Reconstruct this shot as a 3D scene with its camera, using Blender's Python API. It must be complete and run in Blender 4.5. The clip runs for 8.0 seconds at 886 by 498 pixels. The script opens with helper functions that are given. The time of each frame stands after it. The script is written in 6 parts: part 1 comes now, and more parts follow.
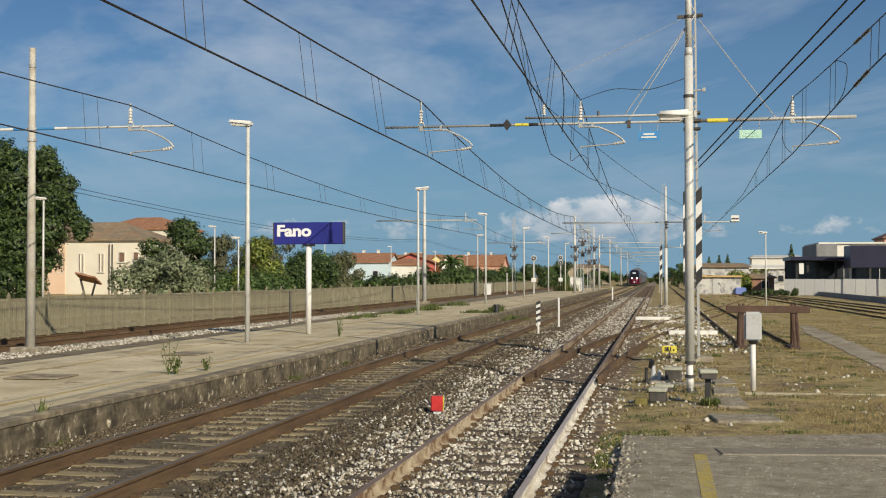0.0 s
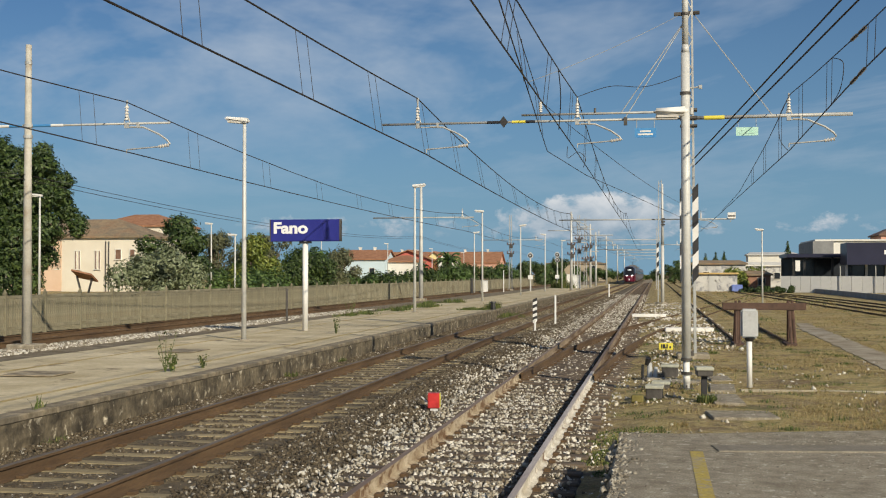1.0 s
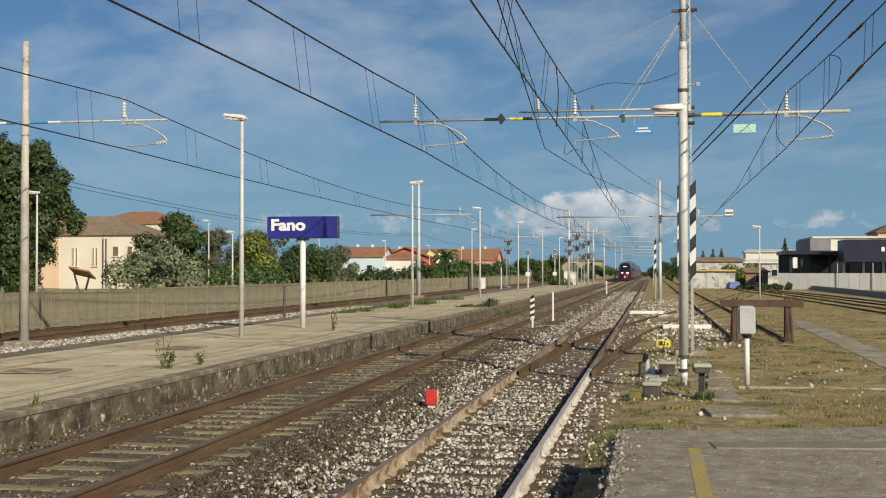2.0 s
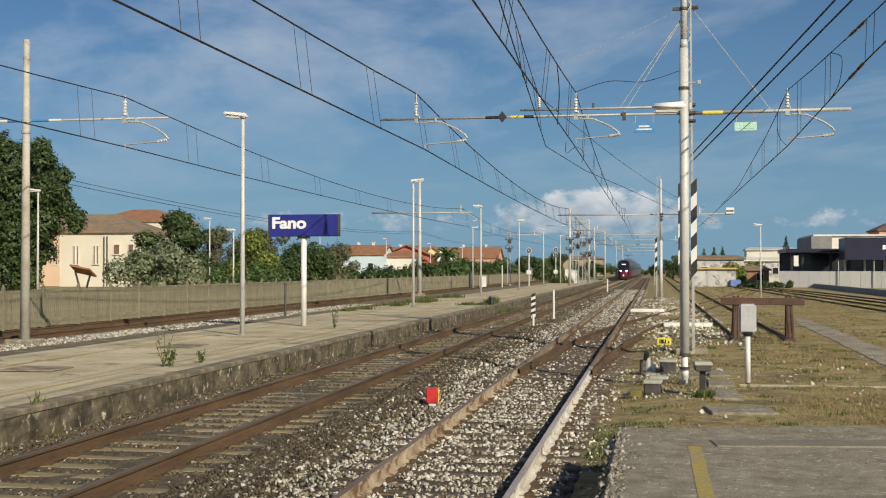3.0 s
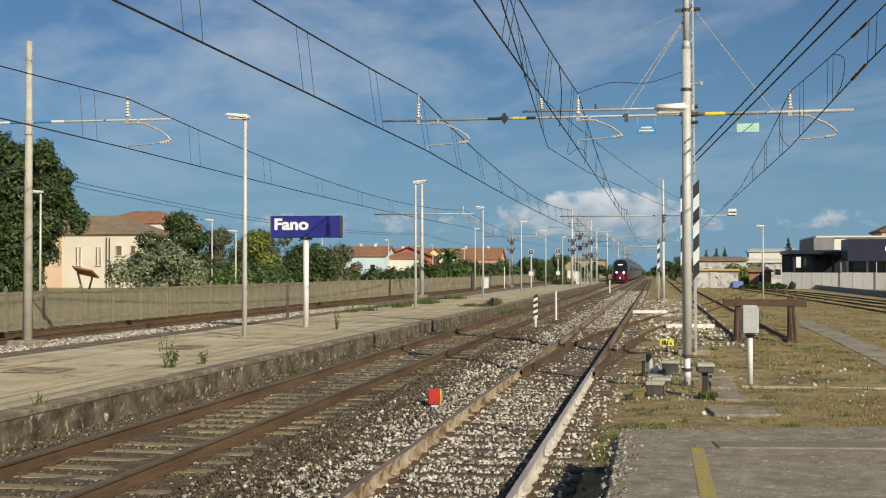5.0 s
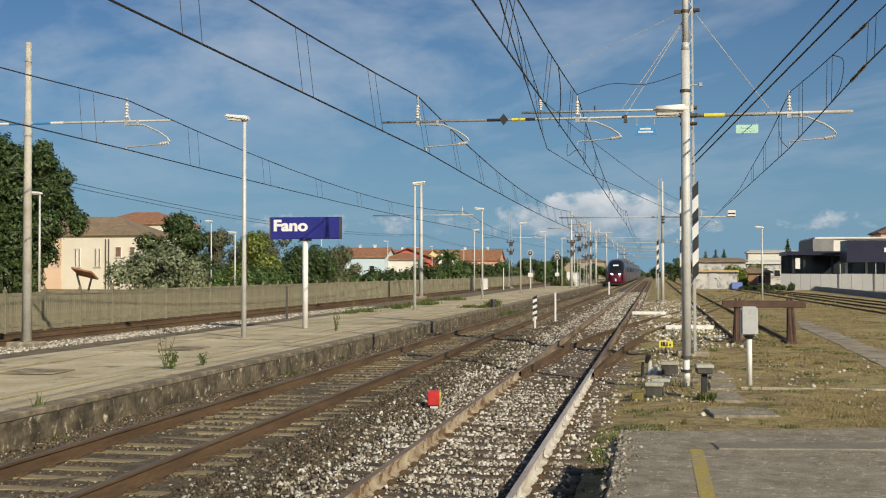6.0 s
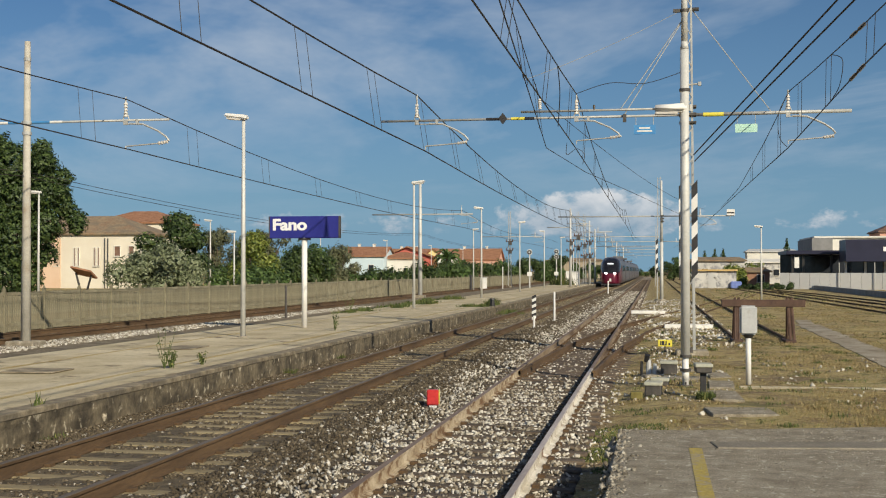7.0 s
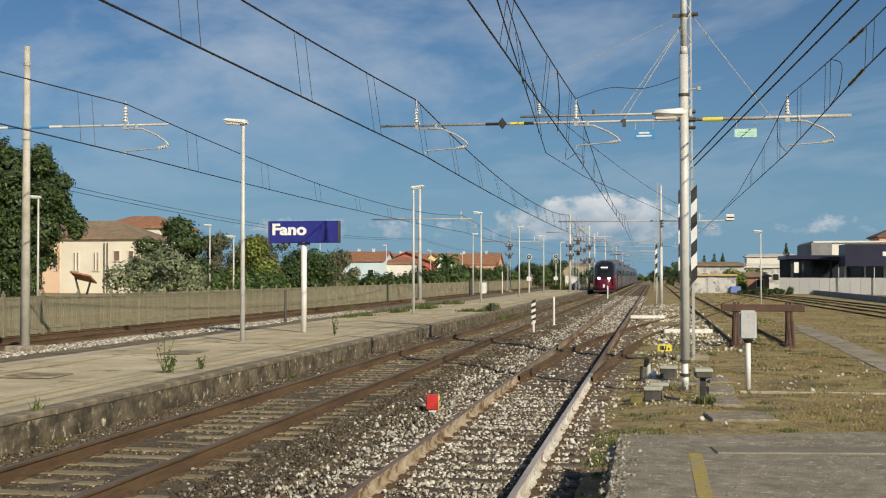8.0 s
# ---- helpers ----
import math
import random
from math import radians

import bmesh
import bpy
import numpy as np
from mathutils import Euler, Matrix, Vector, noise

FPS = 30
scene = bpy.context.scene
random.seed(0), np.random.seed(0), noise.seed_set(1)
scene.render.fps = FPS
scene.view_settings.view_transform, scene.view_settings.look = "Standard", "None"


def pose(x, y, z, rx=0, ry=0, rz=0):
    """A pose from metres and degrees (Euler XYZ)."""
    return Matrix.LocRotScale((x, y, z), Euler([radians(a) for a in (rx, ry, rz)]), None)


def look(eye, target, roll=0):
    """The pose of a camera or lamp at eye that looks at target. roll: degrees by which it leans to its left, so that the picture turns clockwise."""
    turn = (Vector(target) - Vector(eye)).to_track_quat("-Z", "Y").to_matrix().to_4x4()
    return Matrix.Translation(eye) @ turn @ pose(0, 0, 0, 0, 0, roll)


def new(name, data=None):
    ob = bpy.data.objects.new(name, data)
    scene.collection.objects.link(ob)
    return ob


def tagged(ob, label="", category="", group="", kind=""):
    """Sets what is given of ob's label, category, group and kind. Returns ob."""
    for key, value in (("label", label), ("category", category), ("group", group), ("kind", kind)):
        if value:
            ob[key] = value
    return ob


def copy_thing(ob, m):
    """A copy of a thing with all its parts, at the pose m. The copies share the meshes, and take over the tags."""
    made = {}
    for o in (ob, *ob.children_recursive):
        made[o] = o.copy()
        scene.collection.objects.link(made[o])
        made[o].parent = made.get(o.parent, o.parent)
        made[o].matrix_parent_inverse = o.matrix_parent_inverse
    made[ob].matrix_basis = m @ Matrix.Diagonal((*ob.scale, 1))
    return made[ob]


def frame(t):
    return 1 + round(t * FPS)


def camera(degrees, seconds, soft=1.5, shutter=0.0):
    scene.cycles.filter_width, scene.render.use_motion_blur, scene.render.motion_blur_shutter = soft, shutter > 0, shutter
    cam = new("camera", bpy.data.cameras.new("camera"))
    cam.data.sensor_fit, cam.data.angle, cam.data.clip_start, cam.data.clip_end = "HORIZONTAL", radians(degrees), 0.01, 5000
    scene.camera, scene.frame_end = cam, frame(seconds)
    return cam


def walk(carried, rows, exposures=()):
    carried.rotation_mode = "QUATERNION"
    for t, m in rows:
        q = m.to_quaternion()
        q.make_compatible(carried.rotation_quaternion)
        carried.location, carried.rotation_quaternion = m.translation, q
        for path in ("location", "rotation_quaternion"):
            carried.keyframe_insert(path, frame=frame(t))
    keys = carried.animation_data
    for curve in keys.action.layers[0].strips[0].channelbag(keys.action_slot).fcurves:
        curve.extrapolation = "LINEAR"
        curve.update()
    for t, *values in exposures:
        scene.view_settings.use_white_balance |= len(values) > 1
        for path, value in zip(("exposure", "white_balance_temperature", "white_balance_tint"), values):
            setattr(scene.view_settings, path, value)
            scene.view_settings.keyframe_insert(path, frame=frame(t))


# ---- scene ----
EYE = (0.0, 0.0, 1.97)
cam = camera(40.41, 8.0, soft=1.1)
walk(cam, [
    (0, pose(*EYE, 91.338, 0, 10.156)),
    (0.5, pose(*EYE, 91.270, 0, 10.115)),
    (1, pose(*EYE, 91.202, 0, 9.998)),
    (1.5, pose(*EYE, 91.129, 0, 9.877)),
    (3, pose(*EYE, 90.966, 0, 9.926)),
    (3.5, pose(*EYE, 90.951, 0, 9.969)),
    (4, pose(*EYE, 90.937, 0, 10.012)),
    (4.5, pose(*EYE, 90.974, 0, 10.034)),
    (6, pose(*EYE, 91.090, 0, 9.997)),
    (6.5, pose(*EYE, 91.011, 0, 9.957)),
    (7, pose(*EYE, 91.049, 0, 9.957)),
    (7.5, pose(*EYE, 91.187, 0, 9.957)),
    (8, pose(*EYE, 91.276, 0, 9.933)),
])
scene.view_settings.exposure = 0.14

# ---- light ----
SUN_EL, SUN_AZ = 27.0, 140.5      # degrees up, degrees clockwise from +y
sd = Vector((math.sin(radians(SUN_AZ)) * math.cos(radians(SUN_EL)),
             math.cos(radians(SUN_AZ)) * math.cos(radians(SUN_EL)), math.sin(radians(SUN_EL))))
sun = new("sun", bpy.data.lights.new("sun", "SUN"))
sun.data.energy, sun.data.angle, sun.data.color = 4.3, radians(0.53), (1.0, 0.89, 0.69)
sun.matrix_world = look(sd * 100, (0, 0, 0))


class Nodes:
    """Short hand for node trees."""

    def __init__(self, tree):
        self.t = tree
        tree.nodes.clear()

    def put(self, kind, **ins):
        n = self.t.nodes.new(kind)
        for k, v in ins.items():
            key = int(k[1:]) if k[0] == "i" and k[1:].isdigit() else k.replace("_", " ")
            if isinstance(v, bpy.types.NodeSocket):
                self.t.links.new(v, n.inputs[key])
            else:
                n.inputs[key].default_value = v
        return n

    def math(self, op, a, b=0.0, clamp=False):
        n = self.put("ShaderNodeMath", i0=a, i1=b)
        n.operation, n.use_clamp = op, clamp
        return n.outputs[0]

    def noise(self, vec, scale, detail=4.0, rough=0.55, dist=0.0):
        return self.put("ShaderNodeTexNoise", Vector=vec, Scale=scale, Detail=detail, Roughness=rough, Distortion=dist).outputs[0]

    def ramp(self, fac, stops):
        n = self.put("ShaderNodeValToRGB", i0=fac)
        el = n.color_ramp.elements
        while len(el) < len(stops):
            el.new(0.5)
        for e, (p, c) in zip(el, stops):
            e.position = p
            e.color = (*c, 1) if len(c) == 3 else c
        return n.outputs[0]

    def mix(self, fac, a, b, mode="MIX"):
        n = self.t.nodes.new("ShaderNodeMix")
        n.data_type, n.blend_type = "RGBA", mode
        for k, v in ((0, fac), (6, a), (7, b)):
            if isinstance(v, bpy.types.NodeSocket):
                self.t.links.new(v, n.inputs[k])
            elif k:
                n.inputs[k].default_value = (*v, 1)
            else:
                n.inputs[k].default_value = v
        return n.outputs[2]


def gray(v):
    return (v, v, v)


def make_world():
    w = bpy.data.worlds.new("sky")
    scene.world = w
    w.use_nodes = True
    n = Nodes(w.node_tree)
    sky = n.put("ShaderNodeTexSky")
    sky.sky_type, sky.sun_disc = "NISHITA", False
    sky.sun_elevation, sky.sun_rotation = radians(SUN_EL), radians(SUN_AZ)
    sky.air_density, sky.dust_density, sky.ozone_density = 1.0, 0.3, 4.0
    d = n.put("ShaderNodeTexCoord").outputs["Generated"]
    s = n.put("ShaderNodeSeparateXYZ", Vector=d)
    x, y, z = s.outputs[0], s.outputs[1], s.outputs[2]
    # high thin streaks on a plane far above
    hz = n.math("MAXIMUM", n.math("ADD", z, 0.06), 0.03)
    px, py = n.math("DIVIDE", x, hz), n.math("DIVIDE", y, hz)
    pv = n.put("ShaderNodeCombineXYZ", X=n.math("ADD", px, n.math("MULTIPLY", py, 0.35)), Y=n.math("MULTIPLY", py, 0.55), Z=0.0).outputs[0]
    c1 = n.noise(pv, 0.55, 6, 0.6, 0.6)
    c2 = n.noise(pv, 2.2, 5, 0.6, 0.3)
    cir = n.math("ADD", c1, n.math("MULTIPLY", c2, 0.25))
    cir = n.ramp(cir, [(0.565, gray(0)), (0.82, gray(0.9))])
    cir = n.math("MULTIPLY", cir, n.math("MULTIPLY", n.math("SUBTRACT", z, 0.03, True), 7.0, True))
    # heaped clouds low over the land
    yy = n.math("MAXIMUM", n.math("ABSOLUTE", y), 0.05)
    az, el = n.math("DIVIDE", x, yy), n.math("DIVIDE", z, yy)
    cv = n.put("ShaderNodeCombineXYZ", X=az, Y=n.math("MULTIPLY", el, 1.5), Z=y).outputs[0]
    big = n.noise(cv, 34, 10, 0.62, 0.15)
    wide = n.noise(cv, 7, 3, 0.5)
    q = n.math("DIVIDE", n.math("SUBTRACT", az, -0.045), 0.085)
    h = n.math("DIVIDE", n.math("SUBTRACT", el, 0.046), 0.021)
    lump = n.math("SUBTRACT", 1.0, n.math("ADD", n.math("MULTIPLY", q, q), n.math("MULTIPLY", h, h)))
    band = n.math("DIVIDE", n.math("SUBTRACT", el, 0.040), 0.016)
    band = n.math("SUBTRACT", 0.06, n.math("MULTIPLY", band, band))
    band = n.math("ADD", band, n.math("MULTIPLY", n.math("SUBTRACT", wide, 0.5), 1.6))
    heap = n.math("MAXIMUM", lump, band)
    heap = n.math("ADD", n.math("MULTIPLY", heap, 0.75), n.math("MULTIPLY", n.math("SUBTRACT", big, 0.5), 2.1))
    heap = n.ramp(heap, [(0.06, gray(0)), (0.42, gray(0.88))])
    shade = n.ramp(n.math("ADD", n.math("MULTIPLY", n.math("SUBTRACT", el, 0.025), 14), n.math("MULTIPLY", n.math("SUBTRACT", big, 0.5), 1.2)),
                   [(0.0, (0.24, 0.33, 0.42)), (0.7, (0.66, 0.67, 0.68))])
    skyc = n.mix(1.0, sky.outputs[0], (0.0295, 0.0405, 0.052), "MULTIPLY")
    pale = n.ramp(n.math("MULTIPLY", el, 3.2), [(0.0, gray(0.9)), (0.35, gray(0.45)), (1.0, gray(0.0))])
    skyc = n.mix(pale, skyc, (0.175, 0.32, 0.45))
    col = n.mix(cir, skyc, (0.44, 0.50, 0.575))
    col = n.mix(heap, col, shade)
    bg = n.put("ShaderNodeBackground", Color=col, Strength=1.0)
    out = n.put("ShaderNodeOutputWorld")
    w.node_tree.links.new(bg.outputs[0], out.inputs[0])


make_world()


# ---- materials ----
def mat(name, c1, c2, scale=2.0, rough=0.8, metal=0.0, bump=0.3, bscale=30.0, fine=0.25, vary=0.0, stain=None, stain_scale=0.6,
        stain_at=(0.52, 0.68), island=False, emit=0.0, stretch=(1, 1, 1), ramp_at=(0.35, 0.65)):
    """Two colours in large clouds, fine grain over them, stains, relief."""
    m = bpy.data.materials.new(name)
    m.use_nodes = True
    n = Nodes(m.node_tree)
    co = n.put("ShaderNodeTexCoord").outputs["Object"]
    if stretch != (1, 1, 1):
        mp = n.put("ShaderNodeMapping", Vector=co)
        mp.inputs["Scale"].default_value = stretch
        co = mp.outputs[0]
    a = n.noise(co, scale, 5, 0.6)
    if island:
        a = n.put("ShaderNodeNewGeometry").outputs["Random Per Island"]
        col = n.ramp(a, [(0.0, c1), (1.0, c2)] if len(island) == 0 else island)
    else:
        col = n.ramp(a, [(ramp_at[0], c1), (ramp_at[1], c2)])
    if stain:
        sv = n.noise(co, stain_scale, 6, 0.65, 0.3)
        f = n.ramp(sv, [(stain_at[0], gray(0)), (stain_at[1], gray(1))])
        col = n.mix(f, col, stain)
    g = n.noise(co, bscale, 4, 0.6)
    if fine:
        col = n.mix(1.0, col, n.ramp(g, [(0.25, gray(1 - fine)), (0.75, gray(1 + fine))]), "MULTIPLY")
    if vary:
        r = n.put("ShaderNodeObjectInfo").outputs["Random"]
        col = n.mix(1.0, col, n.ramp(r, [(0.0, gray(1 - vary)), (1.0, gray(1 + vary))]), "MULTIPLY")
    p = n.put("ShaderNodeBsdfPrincipled", Base_Color=col, Metallic=metal)
    rr = n.ramp(g, [(0.2, gray(max(0.03, rough - 0.1))), (0.8, gray(min(1, rough + 0.1)))])
    m.node_tree.links.new(rr, p.inputs["Roughness"])
    if bump:
        b = n.put("ShaderNodeBump", Height=g, Strength=bump, Distance=0.02)
        m.node_tree.links.new(b.outputs[0], p.inputs["Normal"])
    if emit:
        p.inputs["Emission Color"].default_value = (*c1, 1)
        p.inputs["Emission Strength"].default_value = emit
    o = n.put("ShaderNodeOutputMaterial")
    m.node_tree.links.new(p.outputs[0], o.inputs[0])
    return m


def ground_mat():
    """Bare earth, straw, thin green and pale grit in patches of their own."""
    m = bpy.data.materials.new("dry_ground")
    m.use_nodes = True
    n = Nodes(m.node_tree)
    co = n.put("ShaderNodeTexCoord").outputs["Object"]
    fine, mid, wide = n.noise(co, 14, 6, 0.7), n.noise(co, 2.6, 6, 0.65, 0.4), n.noise(co, 0.62, 8, 0.7, 0.5)
    tiny = n.noise(co, 55, 5, 0.7)
    grain = n.math("ADD", n.math("MULTIPLY", fine, 0.5), n.math("MULTIPLY", tiny, 0.5))
    soil = n.ramp(grain, [(0.32, (0.075, 0.048, 0.024)), (0.5, (0.20, 0.14, 0.072)), (0.66, (0.42, 0.33, 0.20))])
    straw = n.ramp(grain, [(0.32, (0.16, 0.115, 0.035)), (0.5, (0.40, 0.31, 0.115)), (0.66, (0.66, 0.56, 0.31))])
    f = n.ramp(n.math("ADD", n.math("MULTIPLY", mid, 0.45), n.math("MULTIPLY", wide, 0.55)), [(0.41, gray(0)), (0.53, gray(1))])
    col = n.mix(f, soil, straw)
    bare = n.ramp(n.noise(co, 0.75, 9, 0.78, 0.7), [(0.53, gray(0)), (0.63, gray(0.75))])
    col = n.mix(bare, col, n.ramp(grain, [(0.32, (0.085, 0.045, 0.02)), (0.66, (0.29, 0.165, 0.07))]))
    g = n.ramp(n.noise(co, 0.6, 9, 0.8, 0.9), [(0.53, gray(0)), (0.6, gray(0.8))])
    col = n.mix(g, col, n.ramp(grain, [(0.32, (0.06, 0.062, 0.016)), (0.66, (0.21, 0.20, 0.06))]))
    grit = n.ramp(n.noise(co, 40, 3, 0.6), [(0.6, gray(0)), (0.66, gray(0.75))])
    gritty = n.ramp(n.noise(co, 0.9, 6, 0.7, 0.4), [(0.46, gray(0.15)), (0.58, gray(1))])
    col = n.mix(n.math("MULTIPLY", grit, gritty), col, (0.50, 0.45, 0.35))
    p = n.put("ShaderNodeBsdfPrincipled", Base_Color=col, Roughness=0.95)
    b = n.put("ShaderNodeBump", Height=n.math("ADD", fine, mid), Strength=1.0, Distance=0.05)
    m.node_tree.links.new(b.outputs[0], p.inputs["Normal"])
    o = n.put("ShaderNodeOutputMaterial")
    m.node_tree.links.new(p.outputs[0], o.inputs[0])
    return m


M_GROUND = ground_mat()
M_BED_MAIN = mat("dark_gravel_bed", (0.065, 0.05, 0.03), (0.135, 0.106, 0.065), 5, 0.95, bump=1.0, bscale=18, fine=0.5)
# Brown soil, its colour lowered to stand in for shadow between the stones.
M_BED_SIDE = mat("darkened_gravel_bed", (0.045, 0.034, 0.022), (0.12, 0.093, 0.063), 6, 0.95, bump=1.0, bscale=18, fine=0.5)
M_BED_DIRT = mat("dirt_bed", (0.12, 0.094, 0.058), (0.25, 0.205, 0.135), 3, 0.95, bump=1.0, bscale=18, fine=0.45)
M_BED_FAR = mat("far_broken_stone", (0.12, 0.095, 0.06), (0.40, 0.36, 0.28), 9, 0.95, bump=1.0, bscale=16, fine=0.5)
M_STONE_D = mat("brown_stones", (0.07, 0.06, 0.05), (0.2, 0.18, 0.15), 8, 0.9, bump=0.3, bscale=60, fine=0.25,
                island=[(0.0, (0.05, 0.037, 0.022)), (0.5, (0.105, 0.081, 0.05)), (0.93, (0.165, 0.134, 0.088)), (0.985, (0.42, 0.39, 0.33))])
M_STONE_W = mat("white_stones", (0.3, 0.28, 0.25), (0.6, 0.57, 0.5), 8, 0.9, bump=0.3, bscale=60, fine=0.2,
                island=[(0.0, (0.11, 0.085, 0.055)), (0.28, (0.27, 0.235, 0.175)), (0.62, (0.49, 0.455, 0.38)), (1.0, (0.72, 0.69, 0.62))])
M_RUST = mat("rusty_rail", (0.075, 0.044, 0.021), (0.145, 0.089, 0.044), 3, 0.85, bump=0.3, bscale=50, fine=0.3, stretch=(1, 0.15, 1))
# Limewash tone that also carries the brightness of the rail's sunlit side.
M_WHITERAIL = mat("sunlit_limewash_rail", (0.52, 0.47, 0.38), (0.78, 0.75, 0.68), 3, 0.8, bump=0.3, bscale=40, fine=0.25, stain=(0.2, 0.12, 0.07), stain_scale=2.5, stain_at=(0.56, 0.64))
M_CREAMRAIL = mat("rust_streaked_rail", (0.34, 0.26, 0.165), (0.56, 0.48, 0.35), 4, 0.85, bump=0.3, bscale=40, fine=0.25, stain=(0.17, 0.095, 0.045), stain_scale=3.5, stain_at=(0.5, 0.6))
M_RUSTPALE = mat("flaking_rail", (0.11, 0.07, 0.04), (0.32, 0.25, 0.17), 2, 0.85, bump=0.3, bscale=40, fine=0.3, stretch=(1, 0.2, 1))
M_STEEL = mat("worn_rail_head", (0.10, 0.078, 0.058), (0.165, 0.135, 0.105), 6, 0.65, metal=0.1, bump=0.05, bscale=60, fine=0.15, stretch=(1, 0.1, 1))
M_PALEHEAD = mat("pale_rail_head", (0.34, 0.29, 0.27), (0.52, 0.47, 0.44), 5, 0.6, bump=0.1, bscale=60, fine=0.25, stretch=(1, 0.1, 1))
M_RAILTOP2 = mat("dull_rail_head", (0.15, 0.105, 0.08), (0.24, 0.18, 0.14), 6, 0.7, metal=0.1, bump=0.1, bscale=60, fine=0.2, stretch=(1, 0.1, 1))
M_SLEEPER = mat("weathered_sleeper", (0.19, 0.15, 0.082), (0.33, 0.27, 0.155), 3, 0.92, bump=0.5, bscale=30, fine=0.3, vary=0.2, stretch=(0.3, 2, 1))
M_SLEEPER2 = mat("dark_timber_sleeper", (0.055, 0.039, 0.027), (0.15, 0.113, 0.078), 4, 0.9, bump=0.6, bscale=30, fine=0.35, vary=0.25, stretch=(0.3, 2, 1))
M_CONC = mat("platform_paving", (0.43, 0.355, 0.21), (0.63, 0.545, 0.37), 0.6, 0.9, bump=0.4, bscale=14, fine=0.18, stain=(0.235, 0.185, 0.115), stain_scale=1.1, stain_at=(0.56, 0.66))
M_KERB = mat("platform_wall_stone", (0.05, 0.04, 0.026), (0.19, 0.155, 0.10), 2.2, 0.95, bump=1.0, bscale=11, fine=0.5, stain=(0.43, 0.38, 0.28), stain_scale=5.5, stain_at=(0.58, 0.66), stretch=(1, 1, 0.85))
M_COPING = mat("platform_coping", (0.13, 0.105, 0.068), (0.34, 0.285, 0.195), 3.0, 0.9, bump=0.5, bscale=18, fine=0.25, vary=0.1, stain=(0.13, 0.11, 0.08), stain_scale=1.1)
M_SLAB = mat("worn_concrete_slab", (0.22, 0.188, 0.135), (0.37, 0.325, 0.245), 5.0, 0.92, bump=1.0, bscale=60, fine=0.5, stain=(0.50, 0.46, 0.37), stain_scale=9, stain_at=(0.58, 0.66))
M_YELLOW = mat("faded_yellow_line", (0.43, 0.325, 0.05), (0.36, 0.29, 0.11), 5, 0.9, bump=0.3, bscale=30, fine=0.3, stain=(0.33, 0.28, 0.18), stain_scale=9, stain_at=(0.5, 0.6))
M_FADED = mat("ghost_yellow_line", (0.38, 0.285, 0.11), (0.43, 0.35, 0.19), 2, 0.9, bump=0.3, bscale=14, fine=0.2, stain=(0.46, 0.39, 0.26), stain_scale=2.5, stain_at=(0.54, 0.64))
M_FENCE = mat("old_concrete_fence", (0.185, 0.165, 0.105), (0.30, 0.275, 0.19), 1.2, 0.95, bump=0.4, bscale=25, fine=0.25, vary=0.08, stain=(0.2, 0.165, 0.1), stain_scale=0.9)
M_POLEC = mat("concrete_mast", (0.40, 0.38, 0.325), (0.53, 0.505, 0.44), 2, 0.9, bump=0.3, bscale=30, fine=0.15, stain=(0.3, 0.23, 0.15), stain_scale=1.2)
M_GALV = mat("grey_painted_steel", (0.50, 0.50, 0.475), (0.64, 0.64, 0.61), 1.5, 0.55, metal=0.1, bump=0.1, bscale=30, fine=0.1, stain=(0.35, 0.3, 0.24), stain_scale=2, stain_at=(0.6, 0.75))
M_WHITE = mat("white_paint", (0.70, 0.69, 0.66), (0.80, 0.79, 0.76), 2, 0.5, bump=0.1, bscale=30, fine=0.08, stain=(0.5, 0.46, 0.4), stain_scale=2.5, stain_at=(0.6, 0.75))
M_BLACK = mat("black_paint", (0.02, 0.02, 0.022), (0.035, 0.033, 0.033), 3, 0.5, bump=0.1, fine=0.2)
M_DARKSTEEL = mat("dark_steel", (0.06, 0.055, 0.05), (0.11, 0.10, 0.09), 4, 0.6, metal=0.3, bump=0.15, fine=0.2)
M_WIRE = mat("wire", (0.035, 0.03, 0.028), (0.055, 0.048, 0.042), 4, 0.6, metal=0.3, bump=0.0, fine=0.1)
M_ARM = mat("galvanised_arm", (0.36, 0.365, 0.355), (0.47, 0.475, 0.46), 3, 0.55, metal=0.2, bump=0.1, fine=0.15, stain=(0.3, 0.22, 0.15), stain_scale=4, stain_at=(0.63, 0.75))
M_INSUL = mat("ribbed_insulator", (0.55, 0.52, 0.47), (0.68, 0.65, 0.6), 6, 0.35, bump=0.05, fine=0.1)
M_INSULB = mat("brown_insulator", (0.10, 0.05, 0.035), (0.16, 0.08, 0.05), 6, 0.3, bump=0.05, fine=0.1)
M_BLUE = mat("station_blue", (0.018, 0.022, 0.20), (0.025, 0.03, 0.24), 1.5, 0.45, bump=0.03, fine=0.06)
M_LETTER = mat("white_lettering", (0.8, 0.8, 0.8), (0.85, 0.85, 0.85), 2, 0.5, bump=0, fine=0.03)
M_SIGNBLUE = mat("notice_blue", (0.05, 0.22, 0.5), (0.07, 0.27, 0.56), 3, 0.5, bump=0.03, fine=0.08)
M_SIGNGREEN = mat("notice_pale_green", (0.4, 0.66, 0.55), (0.48, 0.72, 0.6), 3, 0.5, bump=0.03, fine=0.08)
M_YELL = mat("yellow_paint", (0.7, 0.6, 0.05), (0.75, 0.66, 0.1), 3, 0.5, bump=0.05, fine=0.1)
M_REDBOX = mat("red_enamel", (0.52, 0.03, 0.03), (0.60, 0.05, 0.045), 4, 0.4, bump=0.1, fine=0.12)
